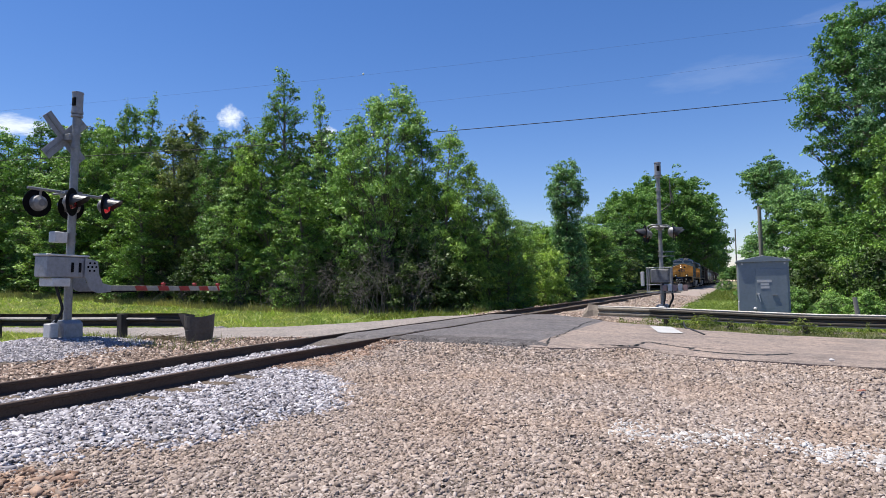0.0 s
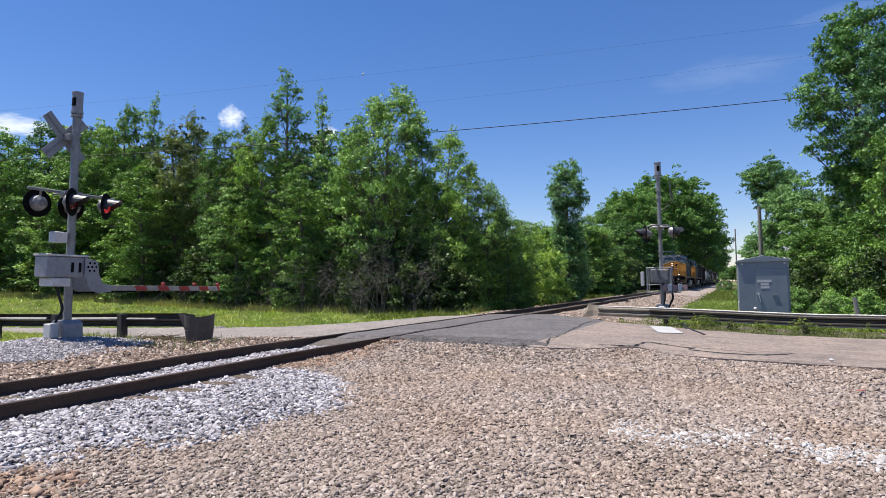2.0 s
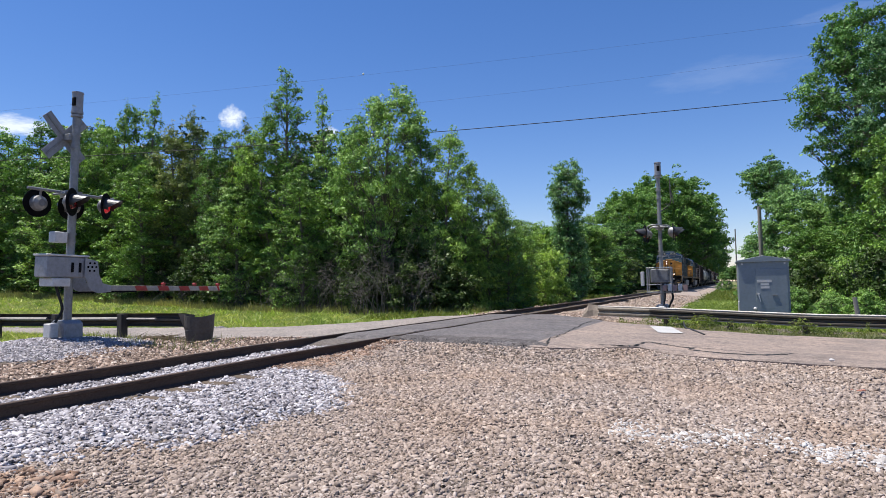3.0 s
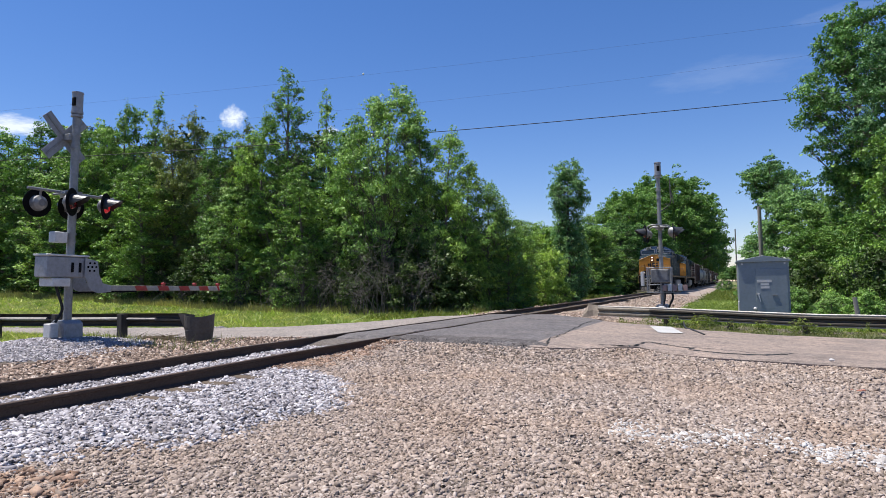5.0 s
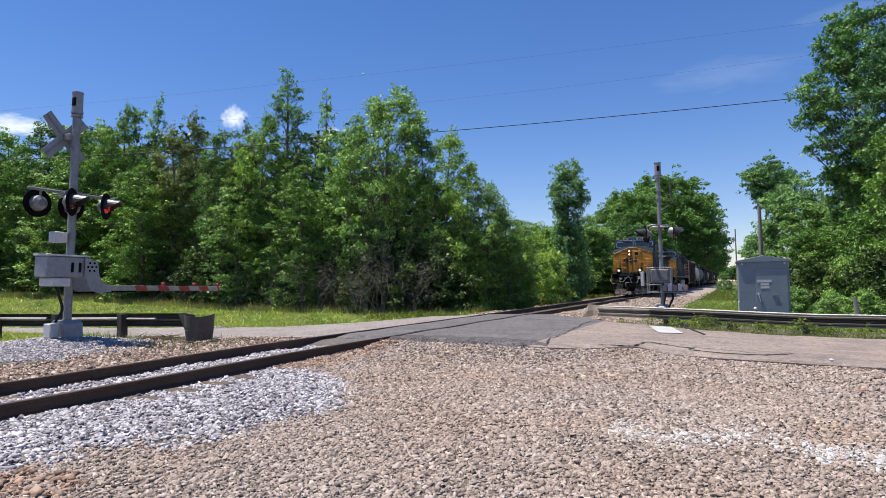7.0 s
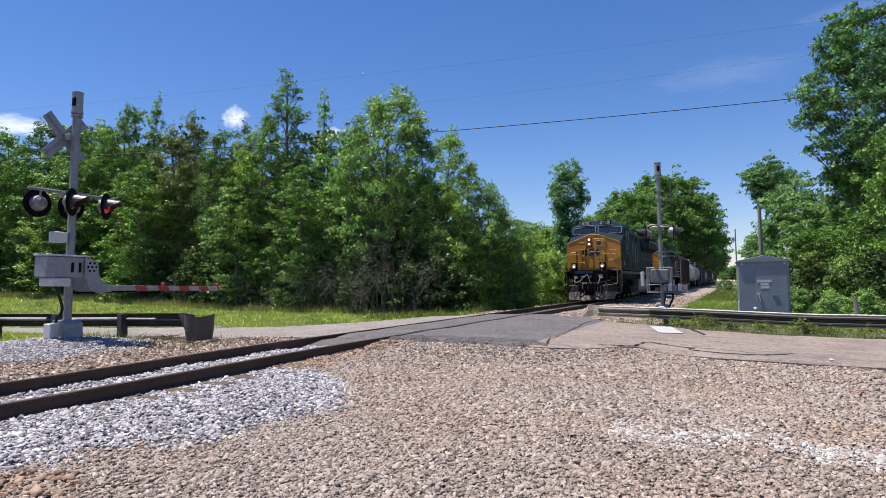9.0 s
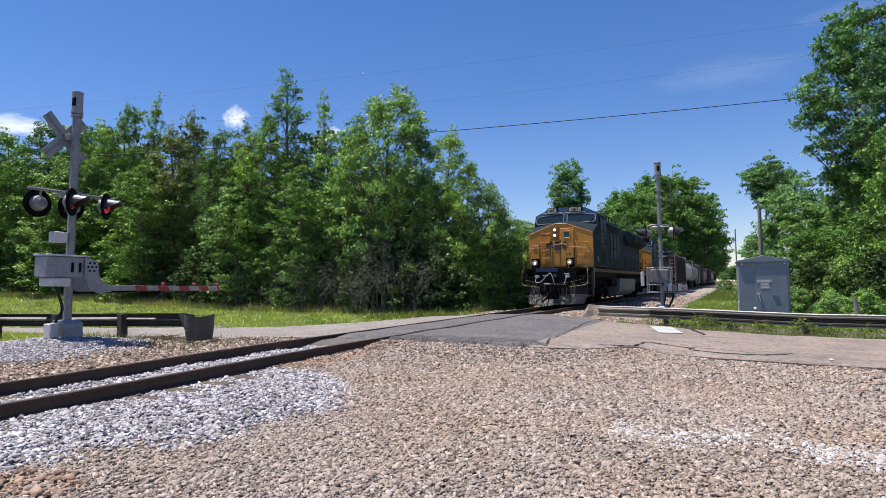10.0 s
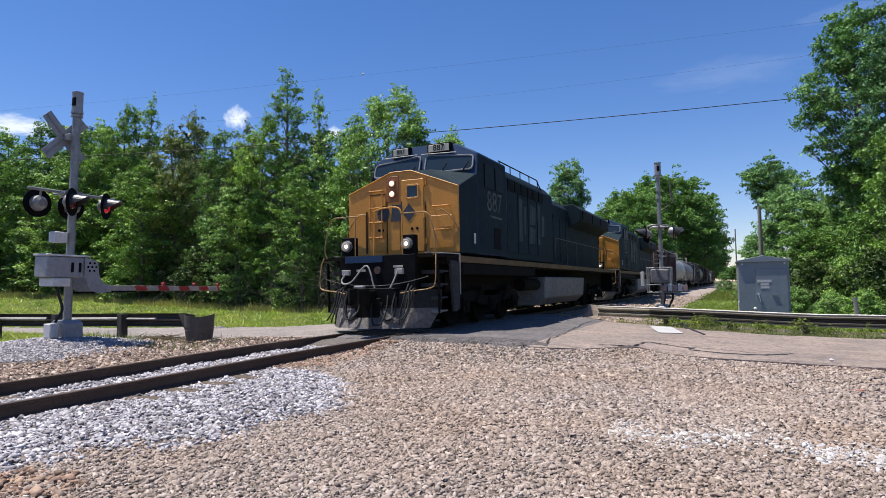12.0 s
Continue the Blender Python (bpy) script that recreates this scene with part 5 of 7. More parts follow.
def locomotive(label):
    """Wide-cab diesel freight locomotive; the nose's front lies at y = 0, the hood runs to +y."""
    L = thing("locomotive", label, "locomotive")
    # ---- nose
    front = [(-1.53, 1.80), (1.53, 1.80), (1.53, 3.38), (0.28, 3.85), (-0.28, 3.85), (-1.53, 3.38)]
    bm = B()
    prism(bm, front, 0.0, 0.05)
    nose = part("nose_front", bm, M_yellow, L, "yellow nose front", bevel=0.018)
    bm = B()
    a = [bm.verts.new((x * 0.998, 0.05, z - 0.004)) for x, z in front]
    b = [bm.verts.new((x, 1.08, z)) for x, z in [(-1.55, 1.80), (1.55, 1.80), (1.55, 3.82), (0.28, 4.05), (-0.28, 4.05), (-1.55, 3.82)]]
    bm.faces.new(a[::-1])
    bm.faces.new(b)
    for i in range(6):
        bm.faces.new((a[i], a[(i + 1) % 6], b[(i + 1) % 6], b[i]))
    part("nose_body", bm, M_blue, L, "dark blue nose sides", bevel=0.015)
    # trim ridge along the nose top
    bm = B()
    pipe(bm, [(-1.51, -0.005, 3.37), (-0.28, -0.005, 3.838), (0.28, -0.005, 3.838), (1.51, -0.005, 3.37)], 0.018, 6)
    part("nose_trim", bm, M_yellow, nose)
    # nose door and panels
    bm = B()
    box(bm, 0.02, 0.62, -0.022, 0.0, 1.86, 3.62)
    door = part("nose_door", bm, M_yellow, nose, "yellow nose door", bevel=0.01)
    bm = B()
    box(bm, 0.18, 0.46, -0.030, -0.020, 3.18, 3.46)
    part("door_window", bm, M_glass, door, "small dark door window", bevel=0.006)
    bm = B()
    for q in ((0.17, 0.47, 3.14, 3.185), (0.17, 0.47, 3.455, 3.50), (0.14, 0.185, 3.17, 3.47), (0.455, 0.50, 3.17, 3.47)):
        box(bm, q[0], q[1], -0.04, -0.018, q[2], q[3])
    part("door_window_frame", bm, M_yellow, door, bevel=0.005)
    for z in (3.52, 2.75, 2.1):
        bm = B()
        box(bm, 0.60, 0.70, -0.035, 0.0, z - 0.07, z + 0.07)
        rod(bm, (0.64, -0.035, z - 0.09), (0.64, -0.035, z + 0.09), 0.02, n=8)
        part("hinge", bm, M_yellow, door)
    bm = B()
    box(bm, -0.42, -0.06, -0.018, 0.0, 3.10, 3.74)
    part("headlight_bezel", bm, M_bezel, nose, "dark brown headlight surround", bevel=0.008)
    for z in (3.56, 3.30):
        bm = B()
        rod(bm, (-0.24, -0.012, z), (-0.24, -0.045, z), 0.108, 0.10, 20)
        lamp = part("headlight", bm, M_bezel, nose, "round rusty headlight ring")
        part("lens", rod(B(), (-0.24, -0.046, z), (-0.24, -0.055, z), 0.072, 0.056, 20), M_head, lamp, "lit warm headlight lens")
        part("bulb", rod(B(), (-0.24, -0.0555, z), (-0.24, -0.060, z), 0.036, 0.028, 16), M_bulb, lamp, "glowing bulb")
    for x0, x1, z0, z1 in ((-1.36, -1.02, 1.9, 2.86), (-0.90, -0.44, 1.9, 3.30), (-0.38, -0.04, 1.9, 3.05), (0.78, 1.40, 1.92, 2.70), (-1.28, -1.10, 2.45, 2.75)):
        bm = B()
        box(bm, x0, x1, -0.012, 0.0, z0, z1)
        part("nose_panel", bm, M_yellow, nose, bevel=0.006)
    # dark maker's emblem as plain shapes
    bm = B()
    prism(bm, [(-0.50 + 0.17 * math.cos(radians(v)), 2.82 + 0.21 * math.sin(radians(v))) for v in range(0, 360, 30)], -0.030, -0.024)
    prism(bm, [(-0.28, 2.62), (0.0, 2.62), (0.03, 3.02), (-0.25, 3.02)], -0.030, -0.024)
    prism(bm, [(0.22, 2.60), (0.40, 2.82), (0.22, 3.04), (0.04, 2.82)], -0.030, -0.024)
    part("emblem", bm, M_emblem, nose, "dark blue plain emblem shapes")
    for x in (-0.62, -0.52, 0.30, 0.44):
        part("vent_hole", rod(B(), (x, -0.005, 2.42), (x, -0.03, 2.42), 0.035, n=10), M_black, nose)
    for x, z0, z1 in ((-0.98, 1.86, 2.92), (-0.40, 1.84, 3.12), (0.01, 1.84, 3.10), (0.66, 1.84, 3.05), (-1.0, 1.86, 2.9)):
        bm = B()
        box(bm, x - 0.006, x + 0.006, -0.026, -0.001, z0, z1)
        part("panel_seam", bm, M_seam, nose, "dark panel joint")
    bm = B()
    box(bm, -0.92, -0.44, -0.016, -0.001, 3.31, 3.33)
    part("panel_seam", bm, M_seam, nose)
    for x0, x1, z in ((-0.88, -0.50, 3.40), (-0.88, -0.50, 2.98), (-0.88, -0.50, 2.62), (-0.88, -0.50, 2.24), (0.88, 1.30, 2.92), (0.88, 1.30, 2.36)):
        bm = B()
        grab(bm, (x0, 0.0, z), (x1, 0.0, z), (0, -0.07, 0))
        part("grab_iron", bm, M_yellow, nose)
    for x in (-0.86, -0.52):
        bm = B()
        pipe(bm, [(x, -0.06, 2.20), (x, -0.06, 3.44)], 0.016, 6)
        part("ladder_upright", bm, M_yellow, nose)
    # ---- cab
    prof = [(-1.55, 1.80), (1.55, 1.80), (1.55, 3.82), (1.53, 4.40), (0.90, 4.72), (0.28, 4.77), (-0.28, 4.77), (-0.90, 4.72), (-1.53, 4.40), (-1.55, 3.82)]
    bm = B()
    fr = [bm.verts.new((x, 1.08 + max(0, z - 3.82) * 0.32, z)) for x, z in prof]
    bk = [bm.verts.new((x, 3.35, z)) for x, z in prof]
    bm.faces.new(fr[::-1])
    bm.faces.new(bk)
    for i in range(10):
        bm.faces.new((fr[i], fr[(i + 1) % 10], bk[(i + 1) % 10], bk[i]))
    cab = part("cab", bm, [M_cabblue, M_blue], L, "blue wide cab, sides coloured darker for shade", bevel=0.03)
    # side faces take the darker blue that stands in for shade
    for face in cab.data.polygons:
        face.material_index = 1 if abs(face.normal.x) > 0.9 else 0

    def onfront(x0, x1, z0, z1, out, thick, za=None, zb=None):
        """A panel on the raked cab front; za, zb: upper corner heights."""
        bmx = B()
        zz = [(x0, z0), (x1, z0), (x1, z1 if zb is None else zb), (x0, z1 if za is None else za)]
        lo = [bmx.verts.new((x, 1.08 + (z - 3.82) * 0.32 - out, z)) for x, z in zz]
        hi = [bmx.verts.new((x, 1.08 + (z - 3.82) * 0.32 - out - thick, z)) for x, z in zz]
        bmx.faces.new(lo)
        bmx.faces.new(hi[::-1])
        for i in range(4):
            bmx.faces.new((lo[i], lo[(i + 1) % 4], hi[(i + 1) % 4], hi[i]))
        return bmx

    for s in (-1, 1):
        x0, x1 = (0.08, 1.44) if s > 0 else (-1.44, -0.08)
        za, zb = (4.46, 4.33) if s > 0 else (4.33, 4.46)
        ws = part("windshield", onfront(x0, x1, 3.96, 4.4, 0.002, 0.02, za, zb), M_glass, cab, "dark raked windshield")
        bm = B()
        q = [(x0, 3.96), (x1, 3.96), (x1, zb), (x0, za)]
        pts = [Vector((x, 1.08 + (z - 3.82) * 0.32 - 0.025, z)) for x, z in q]
        loop = []
        for i, p in enumerate(pts):
            before, after = (pts[i - 1] - p).normalized(), (pts[(i + 1) % 4] - p).normalized()
            loop += [p + before * 0.09, p + (before + after) * 0.026, p + after * 0.09]
        pipe(bm, loop + [loop[0]], 0.026, 6)
        part("gasket", bm, M_gasket, ws, "grey window gasket")
        for k in (0.35, 0.8):
            u = x0 + (x1 - x0) * k
            part("wiper", pipe(B(), [(u, 1.06, 3.9), (u + 0.18, 1.10, 4.16)], 0.012, 5), M_black, ws)
        # number boards
        bm = B()
        c, half = (0.45, 0.34) if s > 0 else (-0.68, 0.27)
        box(bm, c - half, c + half, 1.24, 1.60, 4.50, 4.755)
        nb = part("number_board_box", bm, M_black, cab, "black number board housing", bevel=0.015)
        bm = B()
        box(bm, c - half + 0.045, c + half - 0.045, 1.228, 1.24, 4.535, 4.72)
        part("number_board", bm, M_board, nb, "pale lit number board", bevel=0.004)
        lettering("887", 0.215 * half / 0.34, Matrix.Translation((c, 1.224, 4.628)) @ Matrix.Rotation(radians(90), 4, "X"), M_black, nb, "numerals")
        bm = B()
        pipe(bm, [(c - 0.5, 1.22, 4.495), (c + 0.5, 1.22, 4.48 - 0.02 * s)], 0.015, 5)
        part("sun_rail", bm, M_hose, cab)
        for y0, y1 in ((1.62, 2.28), (2.40, 3.05)):
            bm = B()
            box(bm, s * 1.552, s * 1.575, y0, y1, 3.55, 4.18)
            part("side_window", bm, M_cabwin, cab, "dark side window", bevel=0.01)
        bm = B()
        box(bm, s * 1.552, s * 1.565, 2.28, 2.78, 1.98, 2.55)
        part("side_grille", bm, M_black, cab, "black grille", bevel=0.008)
        lettering("887", 0.76, Matrix.Translation((s * 1.553, 2.35, 3.2)) @ Matrix.Rotation(radians(90 * s), 4, "Z") @ Matrix.Rotation(radians(90), 4, "X"), M_ghostnum, cab, "side_numerals")
        bm = B()
        box(bm, s * 1.553, s * 1.556, 2.0, 2.9, 2.80, 2.86)
        part("faded_line", bm, M_ghostnum, cab, "faded line of small writing")
        bm = B()
        box(bm, s * 1.553, s * 1.562, 0.85, 0.95, 2.05, 2.3)
        part("placard", bm, M_whitep, cab)
    # beacon, roof and air conditioner
    bm = B()
    box(bm, -0.62, 0.62, 1.9, 3.2, 4.72, 4.81)
    part("roof_unit", bm, M_cabblue, cab, bevel=0.03)
    # ---- hood
    bm = B()
    prism(bm, [(-1.50, 1.75), (1.50, 1.75), (1.50, 4.12), (1.22, 4.42), (-1.22, 4.42), (-1.50, 4.12)], 3.35, 8.4)
    part("equipment_hood", bm, M_blue, L, "dark blue equipment hood", bevel=0.03)
    bm = B()
    prism(bm, [(-0.95, 1.75), (0.95, 1.75), (0.95, 4.15), (0.7, 4.42), (-0.7, 4.42), (-0.95, 4.15)], 8.6, 13.0)
    part("engine_hood", bm, M_blue, L, "dark blue engine hood", bevel=0.03)
    bm = B()
    prism(bm, [(-0.95, 1.75), (0.95, 1.75), (0.95, 3.45), (1.5, 3.70), (1.5, 4.18), (1.2, 4.42), (-1.2, 4.42), (-1.5, 4.18), (-1.5, 3.70), (-0.95, 3.45)], 13.0, 19.4)
    part("radiator_hood", bm, M_blue, L, "dark blue radiator section with flared top", bevel=0.03)
    for s in (-1, 1):
        for y0 in (13.3, 15.3, 17.3):
            bm = B()
            box(bm, s * 1.503, s * 1.53, y0, y0 + 1.8, 3.74, 4.15)
            grille = part("radiator_grille", bm, M_black, L, bevel=0.01)
        for k in range(10):
            if k == 4:
                continue
            bm = B()
            y0 = 3.45 + k * 1.0
            w = 1.5 if y0 < 7.6 else 0.95
            box(bm, s * (w + 0.002), s * (w + 0.022), y0, y0 + 0.92, 1.95, 3.75)
            part("hood_door", bm, M_blue, L, bevel=0.008)
        bm = B()
        for y0, z0, wide, h in ((4.5, 2.3, 0.32, 1.3), (5.0, 2.5, 0.18, 0.9), (5.5, 2.3, 0.62, 0.5), (5.6, 2.9, 0.6, 0.6), (6.45, 2.3, 0.26, 1.3), (6.9, 2.6, 0.3, 0.7)):
            prism(bm, [(y0, z0), (y0 + wide, z0 + 0.04), (y0 + wide + 0.05, z0 + h), (y0 + 0.04, z0 + h + 0.05)], s * 1.524, s * 1.528, "x")
        part("hood_emblem", bm, M_ghost, L, "large faded plain emblem shapes")
        # walkway handrail
        for y in np.arange(8.7, 20.3, 1.66):
            part("stanchion", rod(B(), (s * 1.5, y, 1.72), (s * 1.5, y, 2.68), 0.018, n=6), M_railgrey, L)
        bm = B()
        pipe(bm, [(s * 1.5, 8.7, 2.68), (s * 1.5, 20.25, 2.68)], 0.018, 6)
        part("handrail", bm, M_railgrey, L, "dull walkway handrail")
        for y in np.arange(3.5, 7.4, 0.95):
            part("roof_stanchion", rod(B(), (s * 1.3, y, 4.3), (s * 1.3, y, 4.58), 0.016, n=6), M_black, L)
        bm = B()
        pipe(bm, [(s * 1.3, 3.4, 4.58), (s * 1.3, 7.2, 4.58), (s * 1.46, 8.6, 3.45)], 0.018, 6)
        part("roof_rail", bm, M_black, L)
        # sill, stripe
        bm = B()
        box(bm, s * 1.50, s * 1.56, -0.02, 20.4, 1.57, 1.72)
        part("sill_stripe", bm, M_sill, L, "dirty yellow sill stripe")
        bm = B()
        box(bm, s * 1.40, s * 1.53, 0.2, 6.0, 1.28, 1.585)
        part("air_duct", bm, M_under, L, bevel=0.03)
        # side steps at the front
        bm = B()
        prism(bm, [(-0.50, 1.6), (-0.25, 1.6), (-0.02, 1.55), (-0.02, 0.48), (-0.20, 0.44), (-0.34, 0.44)], s * 1.46, s * 1.53, "x")
        part("step_side", bm, M_stepside, L, "grey step side plate", bevel=0.01)
        for k in range(4):
            bm = B()
            z = 0.46 + 0.29 * k
            box(bm, s * 0.98, s * 1.50, -0.95 + 0.03 * k, -0.66 + 0.03 * k, z, z + 0.035)
            box(bm, s * 0.98, s * 1.50, -0.965 + 0.03 * k, -0.95 + 0.03 * k, z - 0.03, z + 0.05)
            part("step", bm, M_tank if k == 0 else M_stepside, L, "grey steel step tread")
        bm = B()
        prism(bm, [(-1.05, 1.6), (-0.98, 1.6), (-0.93, 0.44), (-1.0, 0.44)], s * 1.44, s * 1.47, "x")
        prism(bm, [(-0.62, 1.6), (-0.55, 1.6), (-0.60, 0.44), (-0.67, 0.44)], s * 0.96, s * 0.99, "x")
        part("step_stringer", bm, M_under, L)
        bm = B()
        for k in range(6):
            box(bm, s * 1.502, s * 1.53, 3.55 + 0.62 * k, 4.05 + 0.62 * k, 3.72, 4.08)
        part("upper_grille", bm, M_black, L, "row of black screens under the roof edge", bevel=0.01)
    # deck and frame
    bm = B()
    box(bm, -1.50, 1.50, -0.62, 20.4, 1.52, 1.72)
    box(bm, -1.02, 1.0, -1.15, -0.62, 1.52, 1.72)
    box(bm, -1.48, 1.48, -1.12, -0.62, 1.66, 1.725)
    part("deck", bm, M_under, L)
    bm = B()
    box(bm, -0.9, 0.9, -0.9, 20.2, 0.95, 1.52)
    part("frame", bm, M_under, L)
    # fuel tank
    bm = B()
    prism(bm, [(-1.15, 0.30), (1.15, 0.30), (1.45, 0.56), (1.50, 1.27), (-1.50, 1.27), (-1.45, 0.56)], 7.3, 13.25)
    part("fuel_tank", bm, M_tank, L, "grey fuel tank", bevel=0.03)
    for s in (-1, 1):
        part("air_reservoir", rod(B(), (s * 1.15, 5.5, 1.02), (s * 1.15, 7.2, 1.02), 0.2, n=14), M_under, L, "dark air reservoir")
    loco_truck(L, 2.95)
    loco_truck(L, 16.35)
    # ---- pilot
    bm = B()
    box(bm, -1.0, 0.98, -1.17, -1.05, 0.85, 1.74)
    part("end_plate", bm, M_black, L, "black end plate", bevel=0.01)
    bm = B()
    box(bm, -0.85, 0.15, -1.185, -1.165, 1.58, 1.73)
    part("blue_panel", bm, M_cabblue, L)
    bm = B()
    pl = [(-1.42, -0.80), (-0.95, -1.22), (-0.35, -1.42), (0.35, -1.42), (0.95, -1.22), (1.42, -0.80)]
    low = [bm.verts.new((x * 0.88, y - 0.24, 0.12)) for x, y in pl]
    mid = [bm.verts.new((x, y, 0.55)) for x, y in pl]
    top = [bm.verts.new((x, y + 0.06, 0.95)) for x, y in pl]
    for r0, r1 in ((low, mid), (mid, top)):
        for i in range(5):
            bm.faces.new((r0[i], r0[i + 1], r1[i + 1], r1[i]))
    r = bmesh.ops.solidify(bm, geom=bm.faces[:], thickness=0.03)
    plow = part("snow_plow", bm, [M_plowlow, M_plow], L, "worn grey plow blade, dusty lit-toned lower half, dark upper half", bevel=0)
    # paler lower half: dust, and the light it catches put into the colour
    for face in plow.data.polygons:
        face.material_index = 1 if face.center.z > 0.5 else 0
    bm = B()
    box(bm, -0.62, 0.62, -1.46, -1.20, 0.62, 1.0)
    part("coupler_pocket", bm, M_black, L, bevel=0.02)
    bm = B()
    box(bm, -0.14, 0.14, -1.75, -1.2, 0.72, 0.95)
    prism(bm, [(-0.26, -1.75), (0.08, -1.75), (0.24, -1.85), (0.22, -2.0), (0.05, -2.06), (-0.02, -1.9), (-0.22, -1.98), (-0.30, -1.88)], 0.66, 1.0, "z")
    coupler = part("coupler", bm, M_under, L, "dark steel knuckle coupler", bevel=0.02)
    bm = B()
    box(bm, -0.40, -0.12, -1.54, -1.44, 0.72, 1.06)
    part("coupler_block", bm, M_tank, L, "grey lit coupler release box", bevel=0.02)
    bm = B()
    pipe(bm, arc([(-0.80, -1.24, 1.34), (-0.86, -1.32, 1.18), (-0.76, -1.35, 1.10), (-0.55, -1.36, 1.16), (-0.30, -1.36, 1.42), (-0.15, -1.36, 1.50), (-0.04, -1.37, 1.32), (0.06, -1.38, 1.00), (0.28, -1.40, 0.83), (0.44, -1.38, 0.96), (0.58, -1.26, 1.36)], 5), 0.019)
    part("white_hose", bm, M_hose, L, "pale looped cable")
    for s in (-1, 1):
        bm = B()
        x = -0.80 if s < 0 else 0.60
        box(bm, x - 0.10, x + 0.10, -1.26, -1.16, 1.30, 1.42)
        part("receptacle", bm, M_hose, L, bevel=0.01)
        for k in range(3):
            bm = B()
            x = s * (0.82 + 0.08 * k)
            pipe(bm, arc([(x, -1.20, 1.08 - 0.05 * k), (x + 0.03, -1.38, 0.92), (x + 0.02 * k - 0.05, -1.48, 0.52), (x - 0.06 - 0.03 * k, -1.56, 0.20 + 0.04 * k)], 4), 0.017)
            part("air_hose", bm, M_rubber, L, "black air hose")
        bm = B()
        pipe(bm, arc([(s * 0.25, -1.40, 0.8), (s * 0.30, -1.52, 0.45), (s * 0.48, -1.54, 0.30), (s * 0.62, -1.5, 0.42), (s * 0.64, -1.44, 0.8)], 5), 0.024)
        part("brake_hose", bm, M_rubber, L)
        # ditch lights
        x = -0.97 if s < 0 else 0.64
        bm = B()
        box(bm, x - 0.17, x + 0.17, -0.90, -0.70, 1.72, 2.20)
        ditch = part("ditch_light_box", bm, M_black, L, "black ditch light box", bevel=0.015)
        bm = B()
        rod(bm, (x, -0.90, 1.99), (x, -0.99, 1.99), 0.140, 0.125, 22)
        part("ditch_light", bm, M_galv, ditch, "round steel ditch light ring")
        part("ditch_lens", rod(B(), (x, -0.991, 1.99), (x, -1.005, 1.99), 0.108, 0.08, 20), M_ditch, ditch, "lit ditch light lens")
        part("bulb", rod(B(), (x + 0.02, -1.0055, 1.985), (x + 0.02, -1.010, 1.985), 0.046, 0.036, 16), M_bulb, ditch, "glowing bulb")
        # corner handrails
        bm = B()
        pipe(bm, arc([(s * 1.40, -1.12, 1.70), (s * 1.46, -1.12, 1.95), (s * 1.30, -1.10, 2.58), (s * 1.02, -1.08, 2.66), (s * 0.62, -1.08, 2.66)], 4), 0.015)
        part("corner_handrail", bm, M_railyel, L, "pale yellow corner handrail")
        bm = B()
        pipe(bm, arc([(s * 1.54, -0.02, 1.95), (s * 1.52, -0.05, 2.4), (s * 1.22, -0.10, 2.78), (s * 1.02, -0.1, 2.82)], 4), 0.015)
        part("nose_handrail", bm, M_railyel, L, "pale yellow nose handrail")
        bm = B()
        pipe(bm, [(s * 0.62, -1.10, 2.66), (s * 0.62, -1.10, 1.72)], 0.015, 6)
        part("handrail_post", bm, M_railyel, L, "pale yellow handrail post")
        bm = B()
        pipe(bm, arc([(s * 1.47, -1.14, 1.72), (s * 1.50, -1.22, 1.5), (s * 1.50, -1.26, 1.1), (s * 1.40, -1.30, 0.98), (s * 0.95, -1.36, 0.92), (s * 0.72, -1.40, 0.88)], 4), 0.014)
        part("step_grab", pipe(B(), [(s * 1.55, -0.03, 1.78), (s * 1.55, -0.03, 0.82)], 0.016, 6), M_hose, L, "pale upright grab rail")
        part("deck_edge", pipe(B(), [(s * 1.55, -0.03, 1.76), (s * 1.2, -1.12, 1.76)], 0.014, 6), M_hose, L)
        part("step_handrail", bm, M_railyel, L, "pale gold step handrail")
    bm = B()
    pipe(bm, arc([(-0.12, -1.10, 2.74), (0.1, -1.1, 2.80), (0.5, -1.1, 2.80), (0.62, -1.10, 2.66)], 4), 0.02)
    for x in (-0.12, 0.62):
        pipe(bm, [(x, -1.10, 2.7), (x, -1.10, 1.72)], 0.016, 6)
    part("centre_handrail", bm, M_yellow, L)
    for x0, x1, low in ((-0.62, -0.25, 0.32), (0.10, 0.46, 0.20), (0.62, 0.98, 0.30)):
        bm = B()
        pipe(bm, arc([(x0, -1.42, 0.92), (x0 - 0.02, -1.55, 0.6), (x0 + 0.06, -1.66, low + 0.06), ((x0 + x1) / 2, -1.70, low), (x1 - 0.05, -1.66, low + 0.08), (x1, -1.55, 0.55), (x1 - 0.03, -1.42, 0.9)], 4), 0.019)
        part("brake_hose", bm, M_rubber, L, "black hanging brake hose")
    bm = B()
    prism(bm, [(-0.42, 0.78), (0.30, 0.78), (0.24, 0.22), (-0.30, 0.22)], -1.53, -1.50)
    part("coupler_apron", bm, M_black, L, bevel=0.01)
    part("cut_lever", pipe(B(), arc([(-1.36, -1.24, 1.22), (-0.9, -1.3, 1.12), (-0.3, -1.42, 1.06), (0.3, -1.42, 1.05), (0.85, -1.32, 1.12), (1.34, -1.24, 1.24)], 3), 0.009), M_railgrey, L, "thin uncoupling lever")
    for x, z in ((0.55, 1.45), (-0.42, 1.38)):
        part("tag_plate", box(B(), x - 0.12, x + 0.12, -1.185, -1.17, z, z + 0.05), M_hose, L)
    bm = B()
